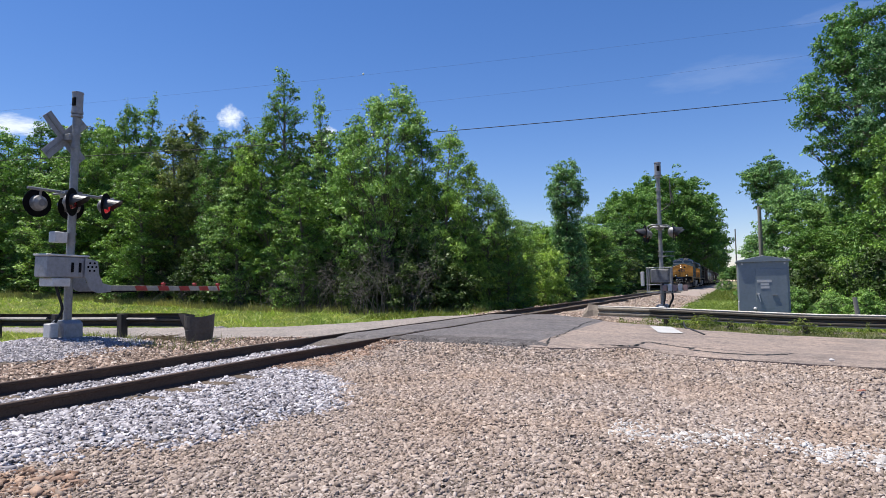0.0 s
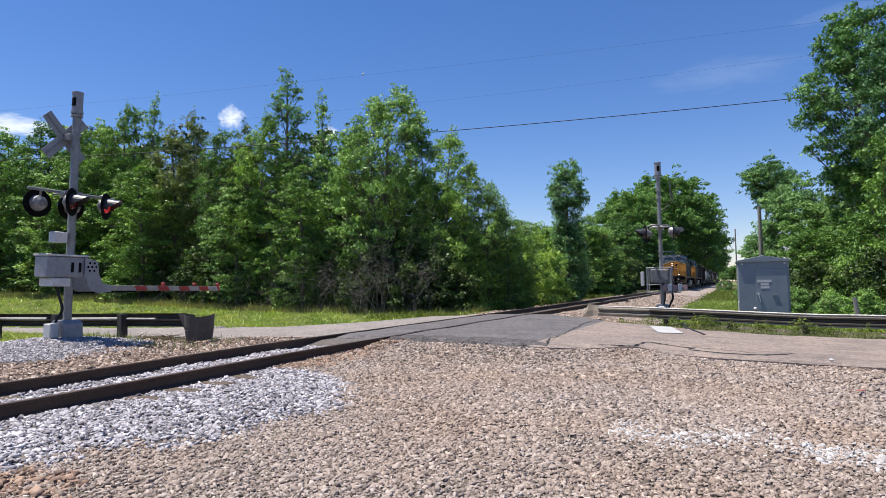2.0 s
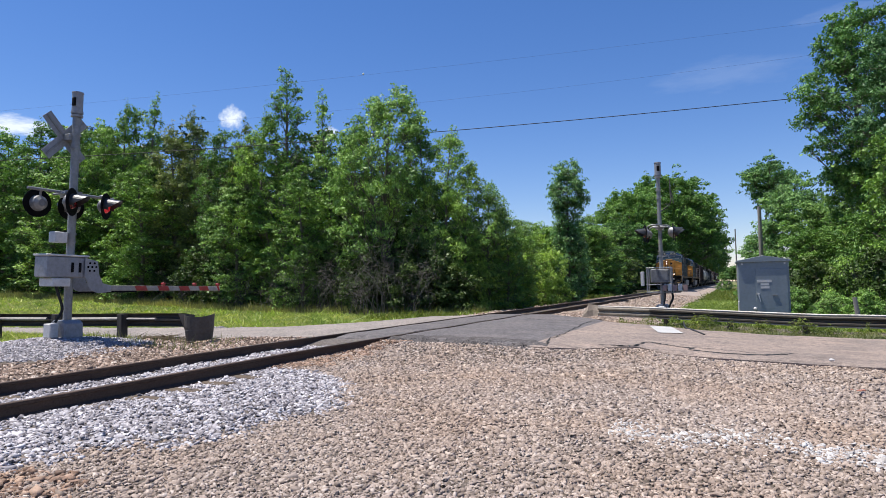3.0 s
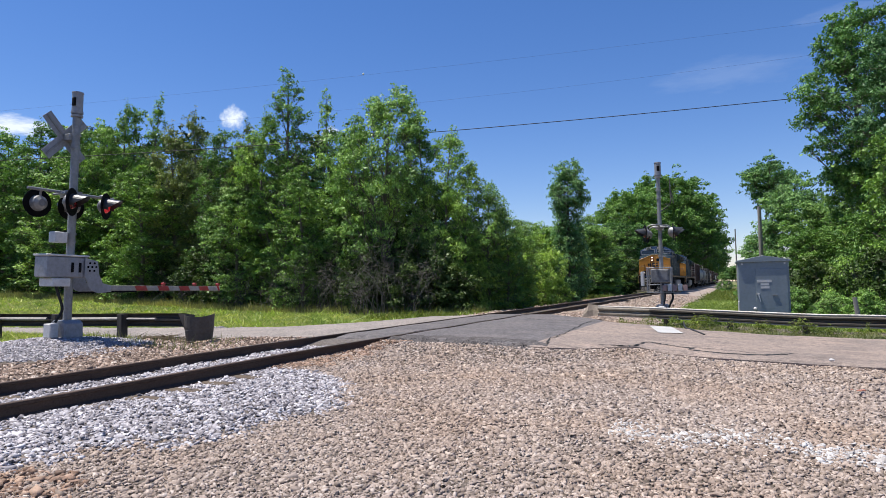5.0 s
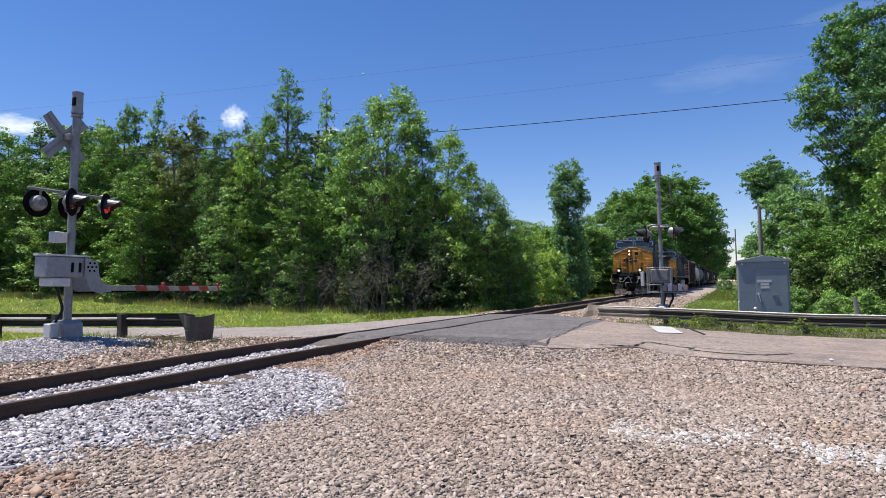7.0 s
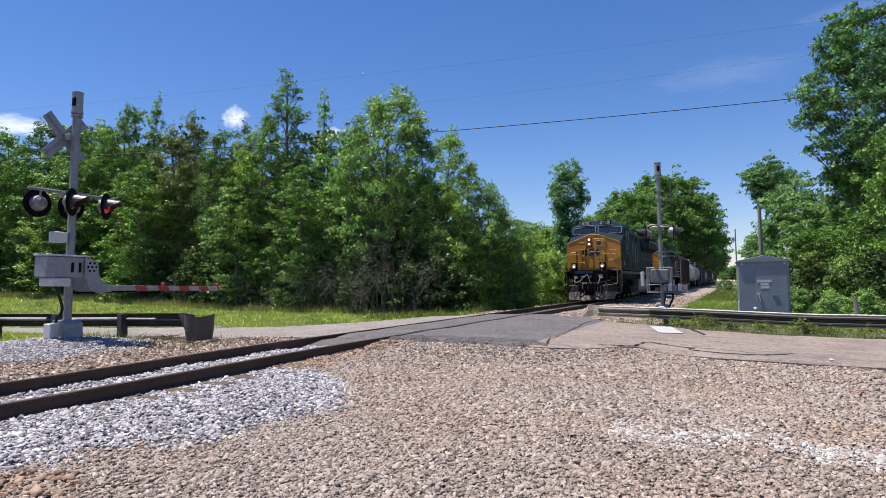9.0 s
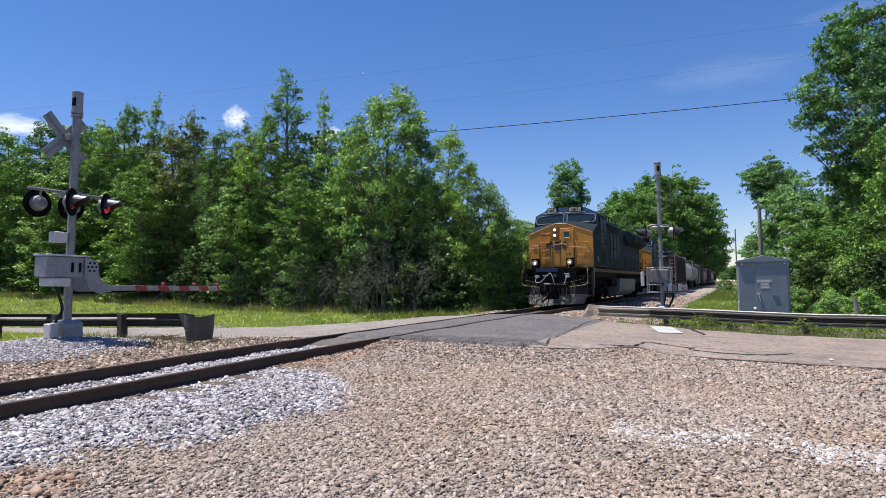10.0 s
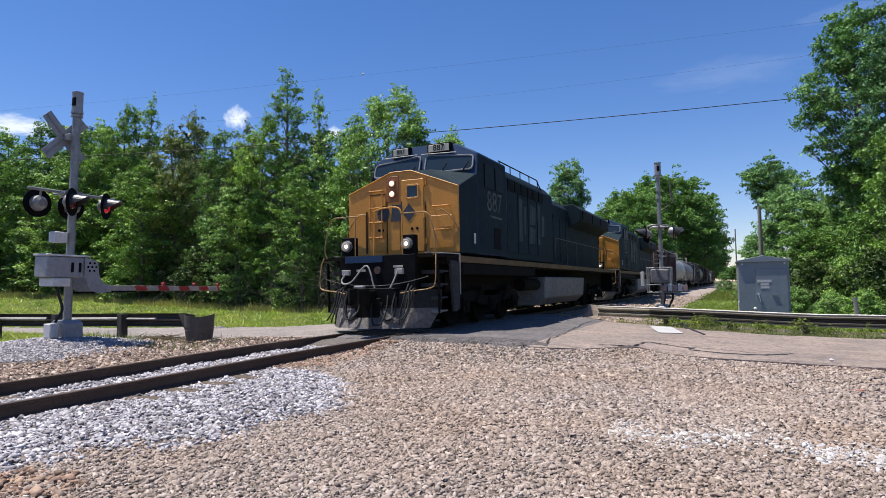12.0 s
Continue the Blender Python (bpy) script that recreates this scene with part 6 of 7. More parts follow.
    rod(bm, (0.02, -1.17, 1.40), (0.02, -1.20, 1.40), 0.085, n=16)
    part("round_cover", bm, M_car, L)
    # rear end
    bm = B()
    box(bm, -1.42, 1.42, 20.3, 20.42, 0.6, 1.72)
    part("rear_plate", bm, M_black, L)
    bm = B()
    box(bm, -0.14, 0.14, 20.3, 20.8, 0.72, 0.95)
    part("rear_coupler", bm, M_under, L)
    return L


def freight_truck(parent, yc):
    for s in (-1, 1):
        bm = B()
        prism(bm, [(-1.15, 0.62), (-0.5, 0.78), (0.5, 0.78), (1.15, 0.62), (1.15, 0.4), (0.9, 0.4), (0.45, 0.22), (-0.45, 0.22), (-0.9, 0.4), (-1.15, 0.4)], s * 0.95, s * 1.08, "x")
        bmesh.ops.translate(bm, vec=(0, yc, 0), verts=bm.verts)
        part("truck_frame", bm, M_under, parent, bevel=0.02)
    for y in (-0.86, 0.86):
        wheelset(parent, yc + y, 0.457)


def couplers(parent, length):
    for a, b in ((-0.6, 0.3), (length - 0.3, length + 0.6)):
        bm = B()
        box(bm, -0.13, 0.13, a, b, 0.72, 0.96)
        part("coupler", bm, M_under, parent)


def tank_car(label, shell, length=16.0, r=1.42):
    c = thing("tank_car", label, "tank car", group="freight cars")
    bm = B()
    zc = 2.55
    rings = [(0.45, 0.3), (0.55, 0.7), (0.75, 0.92), (1.1, 1.0), (length - 1.1, 1.0), (length - 0.75, 0.92), (length - 0.55, 0.7), (length - 0.45, 0.3)]
    last = None
    for y, k in rings:
        ring = [bm.verts.new((r * k * math.cos(radians(15 * i)), y, zc + r * k * math.sin(radians(15 * i)))) for i in range(24)]
        if last:
            for i in range(24):
                bm.faces.new((last[i], last[(i + 1) % 24], ring[(i + 1) % 24], ring[i]))
        else:
            bm.faces.new(ring)
        last = ring
    bm.faces.new(last)
    part("tank", bm, shell, c, smooth=True)
    bm = B()
    for y in (3.2, 6.4, 9.6, 12.8):
        rod(bm, (0, y - 0.03, zc), (0, y + 0.03, zc), r + 0.015, n=24)
    part("seam_band", bm, shell, c)
    bm = B()
    rod(bm, (0, length / 2, zc + r - 0.1), (0, length / 2, zc + r + 0.32), 0.45, n=16)
    part("dome", bm, M_tankcar, c)
    bm = B()
    for s in (-1, 1):
        for y in (length / 2 - 1.2, length / 2, length / 2 + 1.2):
            rod(bm, (s * 0.9, y, zc + r - 0.35), (s * 0.9, y, zc + r + 0.62), 0.03, n=6)
        for z in (0.3, 0.62):
            rod(bm, (s * 0.9, length / 2 - 1.2, zc + r + z), (s * 0.9, length / 2 + 1.2, zc + r + z), 0.03, n=6)
        for y in (length / 2 - 1.2, length / 2 + 1.2):
            rod(bm, (-0.9, y, zc + r + 0.62), (0.9, y, zc + r + 0.62), 0.03, n=6)
    box(bm, -0.95, 0.95, length / 2 - 1.25, length / 2 + 1.25, zc + r + 0.05, zc + r + 0.1)
    part("platform", bm, M_tankcar, c, "pale railed loading platform")
    bm = B()
    box(bm, -0.5, 0.5, 0.0, length, 0.82, 1.12)
    for a in (0.0, length - 1.3):
        box(bm, -1.35, 1.35, a, a + 1.3, 1.05, 1.18)
    part("underframe", bm, M_under, c)
    for a in (0.05, length - 0.05):
        for s in (-1, 1):
            bm = B()
            for x in (0.9, 1.3):
                rod(bm, (s * x, a, 0.5), (s * x, a, 2.1), 0.02, n=6)
            for z in (0.6, 0.95, 1.3, 1.65, 2.0):
                rod(bm, (s * 0.9, a, z), (s * 1.3, a, z), 0.016, n=5)
            part("ladder", bm, M_hose, c)
    freight_truck(c, 2.0)
    freight_truck(c, length - 2.0)
    couplers(c, length)
    return c


def hopper_car(label, paint, length=16.6, high=4.25):
    c = thing("hopper_car", label, "freight car", group="freight cars")
    bm = B()
    prism(bm, [(-1.45, 1.25), (-1.0, 0.75), (1.0, 0.75), (1.45, 1.25), (1.52, high - 0.25), (1.2, high), (-1.2, high), (-1.52, high - 0.25)], 1.2, length - 1.2)
    part("body", bm, paint, c, bevel=0.02)
    for y in np.arange(1.25, length - 1.1, 1.28):
        for s in (-1, 1):
            bm = B()
            box(bm, s * 1.50, s * 1.58, y - 0.05, y + 0.05, 1.2, high - 0.25)
            part("side_post", bm, paint, c)
    bm = B()
    box(bm, -1.45, 1.45, 0.0, length, 1.0, 1.2)
    for a in (0.0, length - 0.16):
        for x in (-1.4, -0.5, 0.4, 1.3):
            box(bm, x, x + 0.1, a, a + 0.1, 1.2, high - 0.5)
    part("underframe", bm, M_under, c)
    for a in (-0.02, length + 0.02):
        for s in (-1, 1):
            bm = B()
            for x in (0.98, 1.5):
                rod(bm, (s * x, a, 0.6), (s * x, a, high - 0.15), 0.024, n=6)
            for k in range(9):
                box(bm, s * 0.98, s * 1.5, a - 0.02, a + 0.02, 0.75 + 0.38 * k, 0.79 + 0.38 * k)
            part("ladder", bm, M_hose, c, "pale end ladder")
    freight_truck(c, 2.0)
    freight_truck(c, length - 2.0)
    couplers(c, length)
    return c


def build_train():
    a = locomotive("yellow-nosed dark blue diesel freight locomotive with lit headlights")
    TRAIN.append((a, 0.0))
    b = copy_thing(a, Matrix())
    tagged(b, "second dark blue diesel locomotive with a yellow nose", group="")
    homes = [w for w in WHEELS]
    sets = [o for o in b.children if o.name.startswith("wheelset")]
    for o, (_, home, r) in zip(sorted(sets, key=lambda o: o.location.y), sorted(homes, key=lambda w: w[1][1])):
        WHEELS.append((o, home, r))
    TRAIN.append((b, 22.3))
    at = 22.3 + 21.6
    order = [("hopper", M_car, "dark reddish brown covered hopper car with end ladders"), ("tank", M_tankcar, "dirty white tank car with a railed platform"),
             ("tank", M_greycar, "grey tank car with a pale platform"), ("hopper", M_blackcar, "dark weathered hopper car"), ("tank", M_blackcar, "black steel tank car"),
             ("hopper", M_car, "brown covered hopper car in train"), ("hopper", M_blackcar, "dark weathered hopper car"), ("tank", M_tankcar, "dirty white steel tank car"), ("hopper", M_car, "brown covered hopper car in train"), ("hopper", M_blackcar, "dark weathered hopper car")]
    for kind, paint, label in order:
        c = tank_car(label, paint) if kind == "tank" else hopper_car(label, paint)
        TRAIN.append((c, at))
        at += (16.0 if kind == "tank" else 16.6) + 1.25


build_train()

# ---------------------------------------------------------------- vegetation
def leaf_cloud(centres, radii, leaf, dense, flat, stray=0.12):
    """Small pointed leaves laid over the upper shell of each clump, so that clumps shade one another."""
    per = np.maximum(6, (dense * 7.5 * (radii / leaf) ** 2 * RNG.uniform(0.55, 1.3, len(radii)))).astype(int)
    which = np.repeat(np.arange(len(per)), per)
    n = len(which)
    up = 1 - 1.3 * RNG.random(n) ** 0.9
    az = RNG.uniform(0, 6.283, n)
    flatr = np.sqrt(np.maximum(0, 1 - up ** 2))
    d = np.stack([flatr * np.cos(az), flatr * np.sin(az), up], -1)
    rad = radii[which] * (0.55 + 0.5 * np.sqrt(RNG.random(n)))
    rad = np.where(RNG.random(n) < stray, rad * RNG.uniform(1.0, 1.55, n), rad)
    p = centres[which] + d * rad[:, None] * np.array([1, 1, flat]) + RNG.normal(0, 0.04, (n, 3))
    nrm = d * 0.75 + RNG.normal(size=(n, 3)) * 0.42 + np.array([-0.12, -0.10, 0.5])
    nrm /= np.linalg.norm(nrm, axis=1)[:, None]
    t = np.cross(nrm, RNG.normal(size=(n, 3)))
    t /= np.linalg.norm(t, axis=1)[:, None]
    b = np.cross(nrm, t)
    s = leaf * RNG.lognormal(0, 0.3, n)
    a, w = (s * 0.72)[:, None], (s * 0.46)[:, None]
    v = np.stack([p - t * a * 0.6 + b * w, p - t * a * 0.6 - b * w, p + t * a], 1)
    return v.reshape(-1, 3), np.arange(3 * n).reshape(-1, 3)


def limb_mesh(segs):
    """Tapered branches: rows of start, end, radii."""
    V, F, k = [], [], 0
    for a, b, r0, r1 in segs:
        n = 3 if r0 < 0.04 else 4 if r0 < 0.08 else 8
        ang = np.linspace(0, 2 * np.pi, n, endpoint=False)
        a, b = np.asarray(a, float), np.asarray(b, float)
        d = b - a
        d = d / (np.linalg.norm(d) + 1e-9)
        u = np.cross(d, [0.31, 0.77, 0.55])
        u /= np.linalg.norm(u) + 1e-9
        w = np.cross(d, u)
        ring = np.cos(ang)[:, None] * u + np.sin(ang)[:, None] * w
        V += [a + ring * r0, b + ring * r1]
        for i in range(n):
            j = (i + 1) % n
            F += [(k + i, k + j, k + n + j), (k + i, k + n + j, k + n + i)]
        k += 2 * n
    return np.concatenate(V), np.array(F)


def tree_parts(h, w, base, limbs, clump, form, r0, rise, lean=0.0, jag=0.5, mass=13):
    """Trunk, limbs and clump centres of one tree. form: width of the crown at a height from 0 to 1."""
    segs, cents, rads = [], [], []
    bend = RNG.normal(0, 0.012 * h, 2)
    n = 9

    def stem(q):
        return np.array([lean * q * h + bend[0] * math.sin(q * 5), bend[1] * math.sin(q * 4), q * h])
    for i in range(n):
        q0, q1 = 0.97 * i / n, 0.97 * (i + 1) / n
        segs.append((stem(q0), stem(q1), r0 * (1 - q0) ** 0.8 + 0.012, r0 * (1 - q1) ** 0.8 + 0.012))
    for i in range(limbs):
        u = (i + RNG.random()) / limbs
        q = base + (0.98 - base) * u
        az = i * 2.4 + RNG.normal(0, 0.45)
        reach = max(0.15, w / 2 * form(u) * RNG.uniform(1.12 - jag, 1.12))
        root = stem(max(base * 0.6, q - rise * reach / h))
        tip = stem(q) + np.array([math.cos(az), math.sin(az), 0]) * reach + np.array([0, 0, RNG.normal(0, 0.02 * h)])
        midp = root + (tip - root) * 0.5 + RNG.normal(0, 0.05 * reach + 0.03, 3)
        thin = 0.32 * r0 * (1 - 0.8 * q) + 0.008
        segs += [(root, midp, thin, thin * 0.6), (midp, tip, thin * 0.6, 0.008)]
        bulk = clump * RNG.uniform(2.0, 3.4) * min(1.0, 0.28 + reach / (7 * clump))
        for k in range(max(3, int(mass * (bulk / clump / 2.7) ** 2))):
            off = RNG.normal(0, 0.6, 3) * np.array([1, 1, 0.7]) * bulk
            p = tip - np.array([math.cos(az), math.sin(az), 0]) * bulk * 0.35 + off
            segs.append((midp + (tip - midp) * RNG.uniform(0.2, 0.95), p, thin * 0.3 + 0.003, 0.003))
            cents.append(p)
            rads.append(clump * RNG.lognormal(0, 0.3))
        for k in range(int(reach / (clump * 5.0))):
            p = root + (tip - root) * RNG.uniform(0.3, 0.75) + RNG.normal(0, 1.2, 3) * clump
            cents.append(p)
            rads.append(clump * 1.4 * RNG.lognormal(0, 0.25))
        if u > 0.35 and i % 2:
            shoot = tip + np.array([RNG.normal(0, 0.2), RNG.normal(0, 0.2), RNG.uniform(0.5, 1.5)]) * clump * 2.6
            segs.append((tip, shoot, 0.012, 0.004))
            cents += [shoot, (shoot + tip) / 2]
            rads += [clump * 0.55, clump * 0.75]
    for k in range(4):
        cents.append(stem(0.985 - 0.035 * k) + RNG.normal(0, 0.1, 3))
        rads.append(clump * (0.8 + 0.2 * k))
    return segs, np.array(cents), np.array(rads)


FORMS = {
    "round": lambda u: min(1.0, 0.62 + 1.2 * u) * (1 - u ** 3.2) ** 0.55 + 0.05,
    "tall": lambda u: (0.75 + 0.5 * u if u < 0.5 else (1 - ((u - 0.5) / 0.5) ** 1.8) ** 0.7 + 0.05),
    "spire": lambda u: 0.95 * (1 - u) ** 0.62 + 0.10,
    "umbrella": lambda u: 0.30 + 0.80 * smooth_f((u - 0.2) / 0.5) if u < 0.9 else 0.6,
    "column": lambda u: 0.85 + 0.2 * math.sin(u * 9) if u < 0.8 else 1.0 - 2.6 * (u - 0.8),
    "dome": lambda u: (1 - u ** 2.4) ** 0.5 + 0.02,
    "bush": lambda u: (1 - u ** 2) ** 0.5 + 0.08,
}


def smooth_f(t):
    t = min(1.0, max(0.0, t))
    return t * t * (3 - 2 * t)


KINDS, SWAY = {}, []
SEEDS = {"umbrella": 3, "bigtree": 8}


def tree_kind(key, name, label, category, form, leafmat, h, w, base, limbs, clump, leaf, dense, r0, flat=0.7, rise=0.7, lean=0.0, jag=0.5, mass=13, stray=0.10):
    """Build one tree of a kind; the first placing uses it, later ones copy it."""
    global RNG
    RNG = np.random.default_rng(SEEDS.get(key, 100 + len(KINDS)))
    t = thing(name, label, category)
    segs, cents, rads = tree_parts(h, w, base, limbs, clump, FORMS[form], r0, rise, lean, jag, mass)
    v, f = limb_mesh(segs)
    raw("trunk", v, f, M_bark, t, smooth=True)
    v, f = leaf_cloud(cents, rads, leaf, dense, flat, stray)
    raw("crown", v, f, leafmat, t, "")
    KINDS[key] = [t, h, w, False]


def plant(key, x, y, height, width, turn=0.0, sink=0.15, label=""):
    t, h, w, used = KINDS[key]
    m = Matrix.Translation((x, y, float(ground_z(x, y)) - sink)) @ Matrix.Rotation(radians(turn), 4, "Z")
    wide = max(width / w, 0.78 * height / h)
    sc = (wide, wide, height / h)
    if not used:
        KINDS[key][3] = True
        t.matrix_basis = m @ Matrix.Diagonal((*sc, 1))
        o = t
    else:
        o = copy_thing(t, m)
        o.scale = sc
    if label:
        tagged(o, label)
    if key in ("spire", "airy", "column", "springround", "bronze"):
        SWAY.append((o, m, key))
    return o


tree_kind("broad", "broadleaf_tree", "leafy green broadleaf tree at the wood edge", "tree", "round", M_leaf, 11, 4.6, 0.05, 58, 0.22, 0.1, 0.74, 0.13)
tree_kind("broad2", "broadleaf_tree", "leafy green broadleaf tree at the wood edge", "tree", "tall", M_leaf, 11, 4.4, 0.05, 60, 0.21, 0.096, 0.74, 0.13)
tree_kind("spring", "broadleaf_tree", "bright spring-green broadleaf tree", "tree", "tall", M_leaf2, 11, 3.8, 0.08, 52, 0.21, 0.1, 0.68, 0.12)
tree_kind("springround", "broadleaf_tree", "bright green round-topped broadleaf tree", "tree", "round", M_leaf2, 11, 4, 0.1, 54, 0.2, 0.096, 0.64, 0.12)
tree_kind("springround2", "broadleaf_tree", "bright green round-topped broadleaf tree", "tree", "round", M_leaf2, 11, 4.4, 0.22, 56, 0.21, 0.096, 0.62, 0.14, rise=1.0)
tree_kind("oakfar", "oak_tree", "distant green oak beside the track", "tree", "dome", M_leaf6, 18, 15, 0.30, 90, 0.75, 0.42, 0.9, 0.3, stray=0.02)
tree_kind("dark", "broadleaf_tree", "densely leaved tree, shade put into its dark green", "tree", "round", M_leaf3, 12, 8, 0.04, 34, 0.5, 0.22, 0.85, 0.16, stray=0.02)
tree_kind("bronze", "broadleaf_tree", "olive brown leafed tree draped in vines", "tree", "tall", M_leaf5, 11, 3.8, 0.06, 58, 0.19, 0.088, 0.74, 0.12)
tree_kind("spire", "young_tree", "slender pointed young tree with bright leaves", "tree", "spire", M_leaf2, 13, 2.6, 0.1, 60, 0.165, 0.092, 0.72, 0.1, rise=1.2)
tree_kind("airy", "young_tree", "tall thinly leaved tree with bare upper twigs", "tree", "spire", M_leaf2, 14, 3.8, 0.14, 84, 0.12, 0.08, 0.75, 0.12, rise=1.6, mass=8)
tree_kind("column", "column_tree", "narrow ivy-clad tree standing above the bushes", "tree", "column", M_leaf9, 9, 2.4, 0.05, 140, 0.14, 0.09, 0.8, 0.13, rise=0.5, jag=0.2)
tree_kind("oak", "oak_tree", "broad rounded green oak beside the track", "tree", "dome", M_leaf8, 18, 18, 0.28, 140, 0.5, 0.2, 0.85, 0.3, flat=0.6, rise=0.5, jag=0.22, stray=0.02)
tree_kind("oak2", "oak_tree", "spreading bluish green oak behind the cabinet", "tree", "dome", M_leaf4, 7, 4.6, 0.1, 64, 0.21, 0.09, 0.85, 0.16, flat=0.5)
tree_kind("oak3", "oak_tree", "dark green oak among the bushes beside the road", "tree", "round", M_leaf6, 6, 3.4, 0.05, 58, 0.19, 0.08, 0.85, 0.14, flat=0.6)
tree_kind("umbrella", "pine_tree", "flat-topped tree with bare limbs under its crown", "tree", "umbrella", M_leaf4, 9, 3.2, 0.7, 34, 0.2, 0.088, 0.85, 0.12, flat=0.42, rise=0.9)
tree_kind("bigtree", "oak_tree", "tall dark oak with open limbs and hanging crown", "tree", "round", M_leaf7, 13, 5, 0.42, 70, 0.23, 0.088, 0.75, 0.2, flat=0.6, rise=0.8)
tree_kind("lowbush", "bush", "tangled green bush at the wood edge", "bush", "bush", M_leaf2, 3, 3.2, 0, 24, 0.16, 0.078, 0.85, 0.04)
tree_kind("darkbush", "bush", "tangled bush under the trees, shade put into its colour", "bush", "bush", M_leaf3, 3, 3.2, 0.0, 18, 0.18, 0.1, 0.85, 0.04, stray=0.02)
tree_kind("springbush", "bush", "leafy green bush, sunlight put into its bright leaves", "bush", "bush", M_leafsun, 3, 3.2, 0, 24, 0.16, 0.08, 0.85, 0.04)
tree_kind("crowned", "broadleaf_tree", "full round-headed tree with bright spring leaves", "tree", "round", M_leaf2, 11, 5.2, 0.3, 84, 0.2, 0.096, 0.66, 0.16, rise=1.1, jag=0.3)
plant("broad", -55.65, 28.00, 13.45, 9.14, 300)
plant("spring", -51.35, 29.00, 13.36, 5.38, 20)
plant("broad2", -46.59, 28.50, 12.91, 5.53, 255)
plant("broad", -41.71, 28.00, 12.17, 4.82, 66)
plant("spring", -40.92, 29.50, 12.85, 4.12, 42)
plant("broad2", -38.11, 29.00, 13.44, 3.97, 294)
plant("spire", -36.58, 29.50, 14.23, 2.53, 260)
plant("bronze", -32.63, 28.30, 11.33, 3.68, 162)
plant("bronze", -31.43, 29.00, 12.30, 3.11, 165)
plant("broad", -27.83, 28.00, 10.70, 3.47, 326)
plant("bronze", -26.67, 28.60, 11.09, 2.92, 292)
plant("airy", -23.73, 28.60, 14.54, 4.6, 251)
plant("broad2", -24.81, 28.00, 11.51, 3.08, 322)
plant("spire", -20.98, 28.80, 12.74, 1.83, 358)
plant("broad", -20.97, 26.60, 7.81, 3.43, 244)
plant("springround", -18.1, 27.60, 10.7, 3.06, 334)
plant("crowned", -15.72, 27.00, 11.3, 4.7, 108)
plant("springround", -14.2, 27.80, 10.2, 2.8, 94)
plant("spring", -12.54, 27.40, 9.27, 2.36, 144)
plant("broad2", -11.54, 27.40, 7.41, 2.48, 322)
plant("springround2", -10.66, 27.80, 6.44, 2.31, 214)
plant("spring", -10.00, 28.40, 5.35, 1.77, 281)
plant("broad", -9.54, 29.50, 4.30, 1.70, 274)
plant("darkbush", -16.24, 25.80, 3.2, 3.0, 290)
plant("darkbush", -12.51, 25.80, 3.2, 2.6, 50)
plant("broad2", -25.67, 26.80, 7.16, 3.59, 60)
plant("broad", -33.67, 26.80, 8.53, 4.66, 250)
plant("broad2", -41.51, 26.80, 8.56, 5.45, 110)
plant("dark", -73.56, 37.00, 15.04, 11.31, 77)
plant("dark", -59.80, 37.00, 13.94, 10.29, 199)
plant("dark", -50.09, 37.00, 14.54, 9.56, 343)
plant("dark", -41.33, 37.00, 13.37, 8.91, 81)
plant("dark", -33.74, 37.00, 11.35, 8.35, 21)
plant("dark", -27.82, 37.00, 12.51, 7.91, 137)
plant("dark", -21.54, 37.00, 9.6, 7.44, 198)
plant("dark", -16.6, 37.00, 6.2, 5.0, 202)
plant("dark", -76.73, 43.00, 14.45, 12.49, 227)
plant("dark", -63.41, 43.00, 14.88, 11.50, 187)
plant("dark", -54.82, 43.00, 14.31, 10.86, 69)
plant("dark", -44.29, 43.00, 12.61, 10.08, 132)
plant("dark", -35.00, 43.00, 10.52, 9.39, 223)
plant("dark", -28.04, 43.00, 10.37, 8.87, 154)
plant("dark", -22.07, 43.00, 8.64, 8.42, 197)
plant("lowbush", -12.81, 28.20, 2.48, 2.56, 293)
plant("springbush", -11.56, 28.50, 3.86, 2.82, 179)
plant("lowbush", -12.00, 33.00, 3.37, 2.57, 273)
plant("springbush", -11.99, 36.00, 4.02, 2.42, 299)
plant("springbush", -12.33, 40.00, 4.83, 2.66, 208)
plant("lowbush", -12.61, 44.00, 5.53, 2.49, 299)
plant("broad", -13.04, 38.00, 5.81, 4.03, 118)
plant("broad", -13.13, 44.00, 5.92, 3.75, 172)
plant("broad", -13.76, 52.00, 6.42, 3.40, 349)
plant("broad", -13.97, 66.00, 8.64, 5.42, 14)
plant("column", -9.72, 40.00, 9.38, 2.22, 143)
plant("darkbush", -12.70, 48.00, 4.94, 2.24, 310)
plant("lowbush", -12.54, 52.00, 4.94, 2.88, 343)
plant("lowbush", -13.09, 60.00, 5.40, 3.30, 356)
plant("oak3", -12.00, 60.00, 6.99, 4.90, 83)
plant("lowbush", -11.29, 62.00, 3.49, 3.91, 357)
plant("oak3", -12.82, 80.00, 9.00, 7.14, 167)
plant("dark", -13.11, 72.00, 5.42, 5.84, 277)
plant("oak", -16.64, 115.00, 17.55, 14.5, 292)
plant("oak", -12.77, 140.00, 23.89, 22.06, 291)
plant("oakfar", -9.77, 175.00, 23.58, 11.93, 53)
plant("oakfar", -9.24, 230.00, 21.52, 7.78, 335)
plant("dark", -14.79, 110.00, 7.27, 10.68, 108)
plant("dark", -17.5, 96.00, 8.0, 9.0, 20)
plant("dark", -16.0, 125.00, 9.0, 9.0, 80)
plant("dark", -15.5, 150.00, 9.5, 9.0, 140)
plant("dark", -15.5, 180.00, 9.5, 9.0, 200)
plant("dark", -15.5, 215.00, 9.5, 10.0, 260)
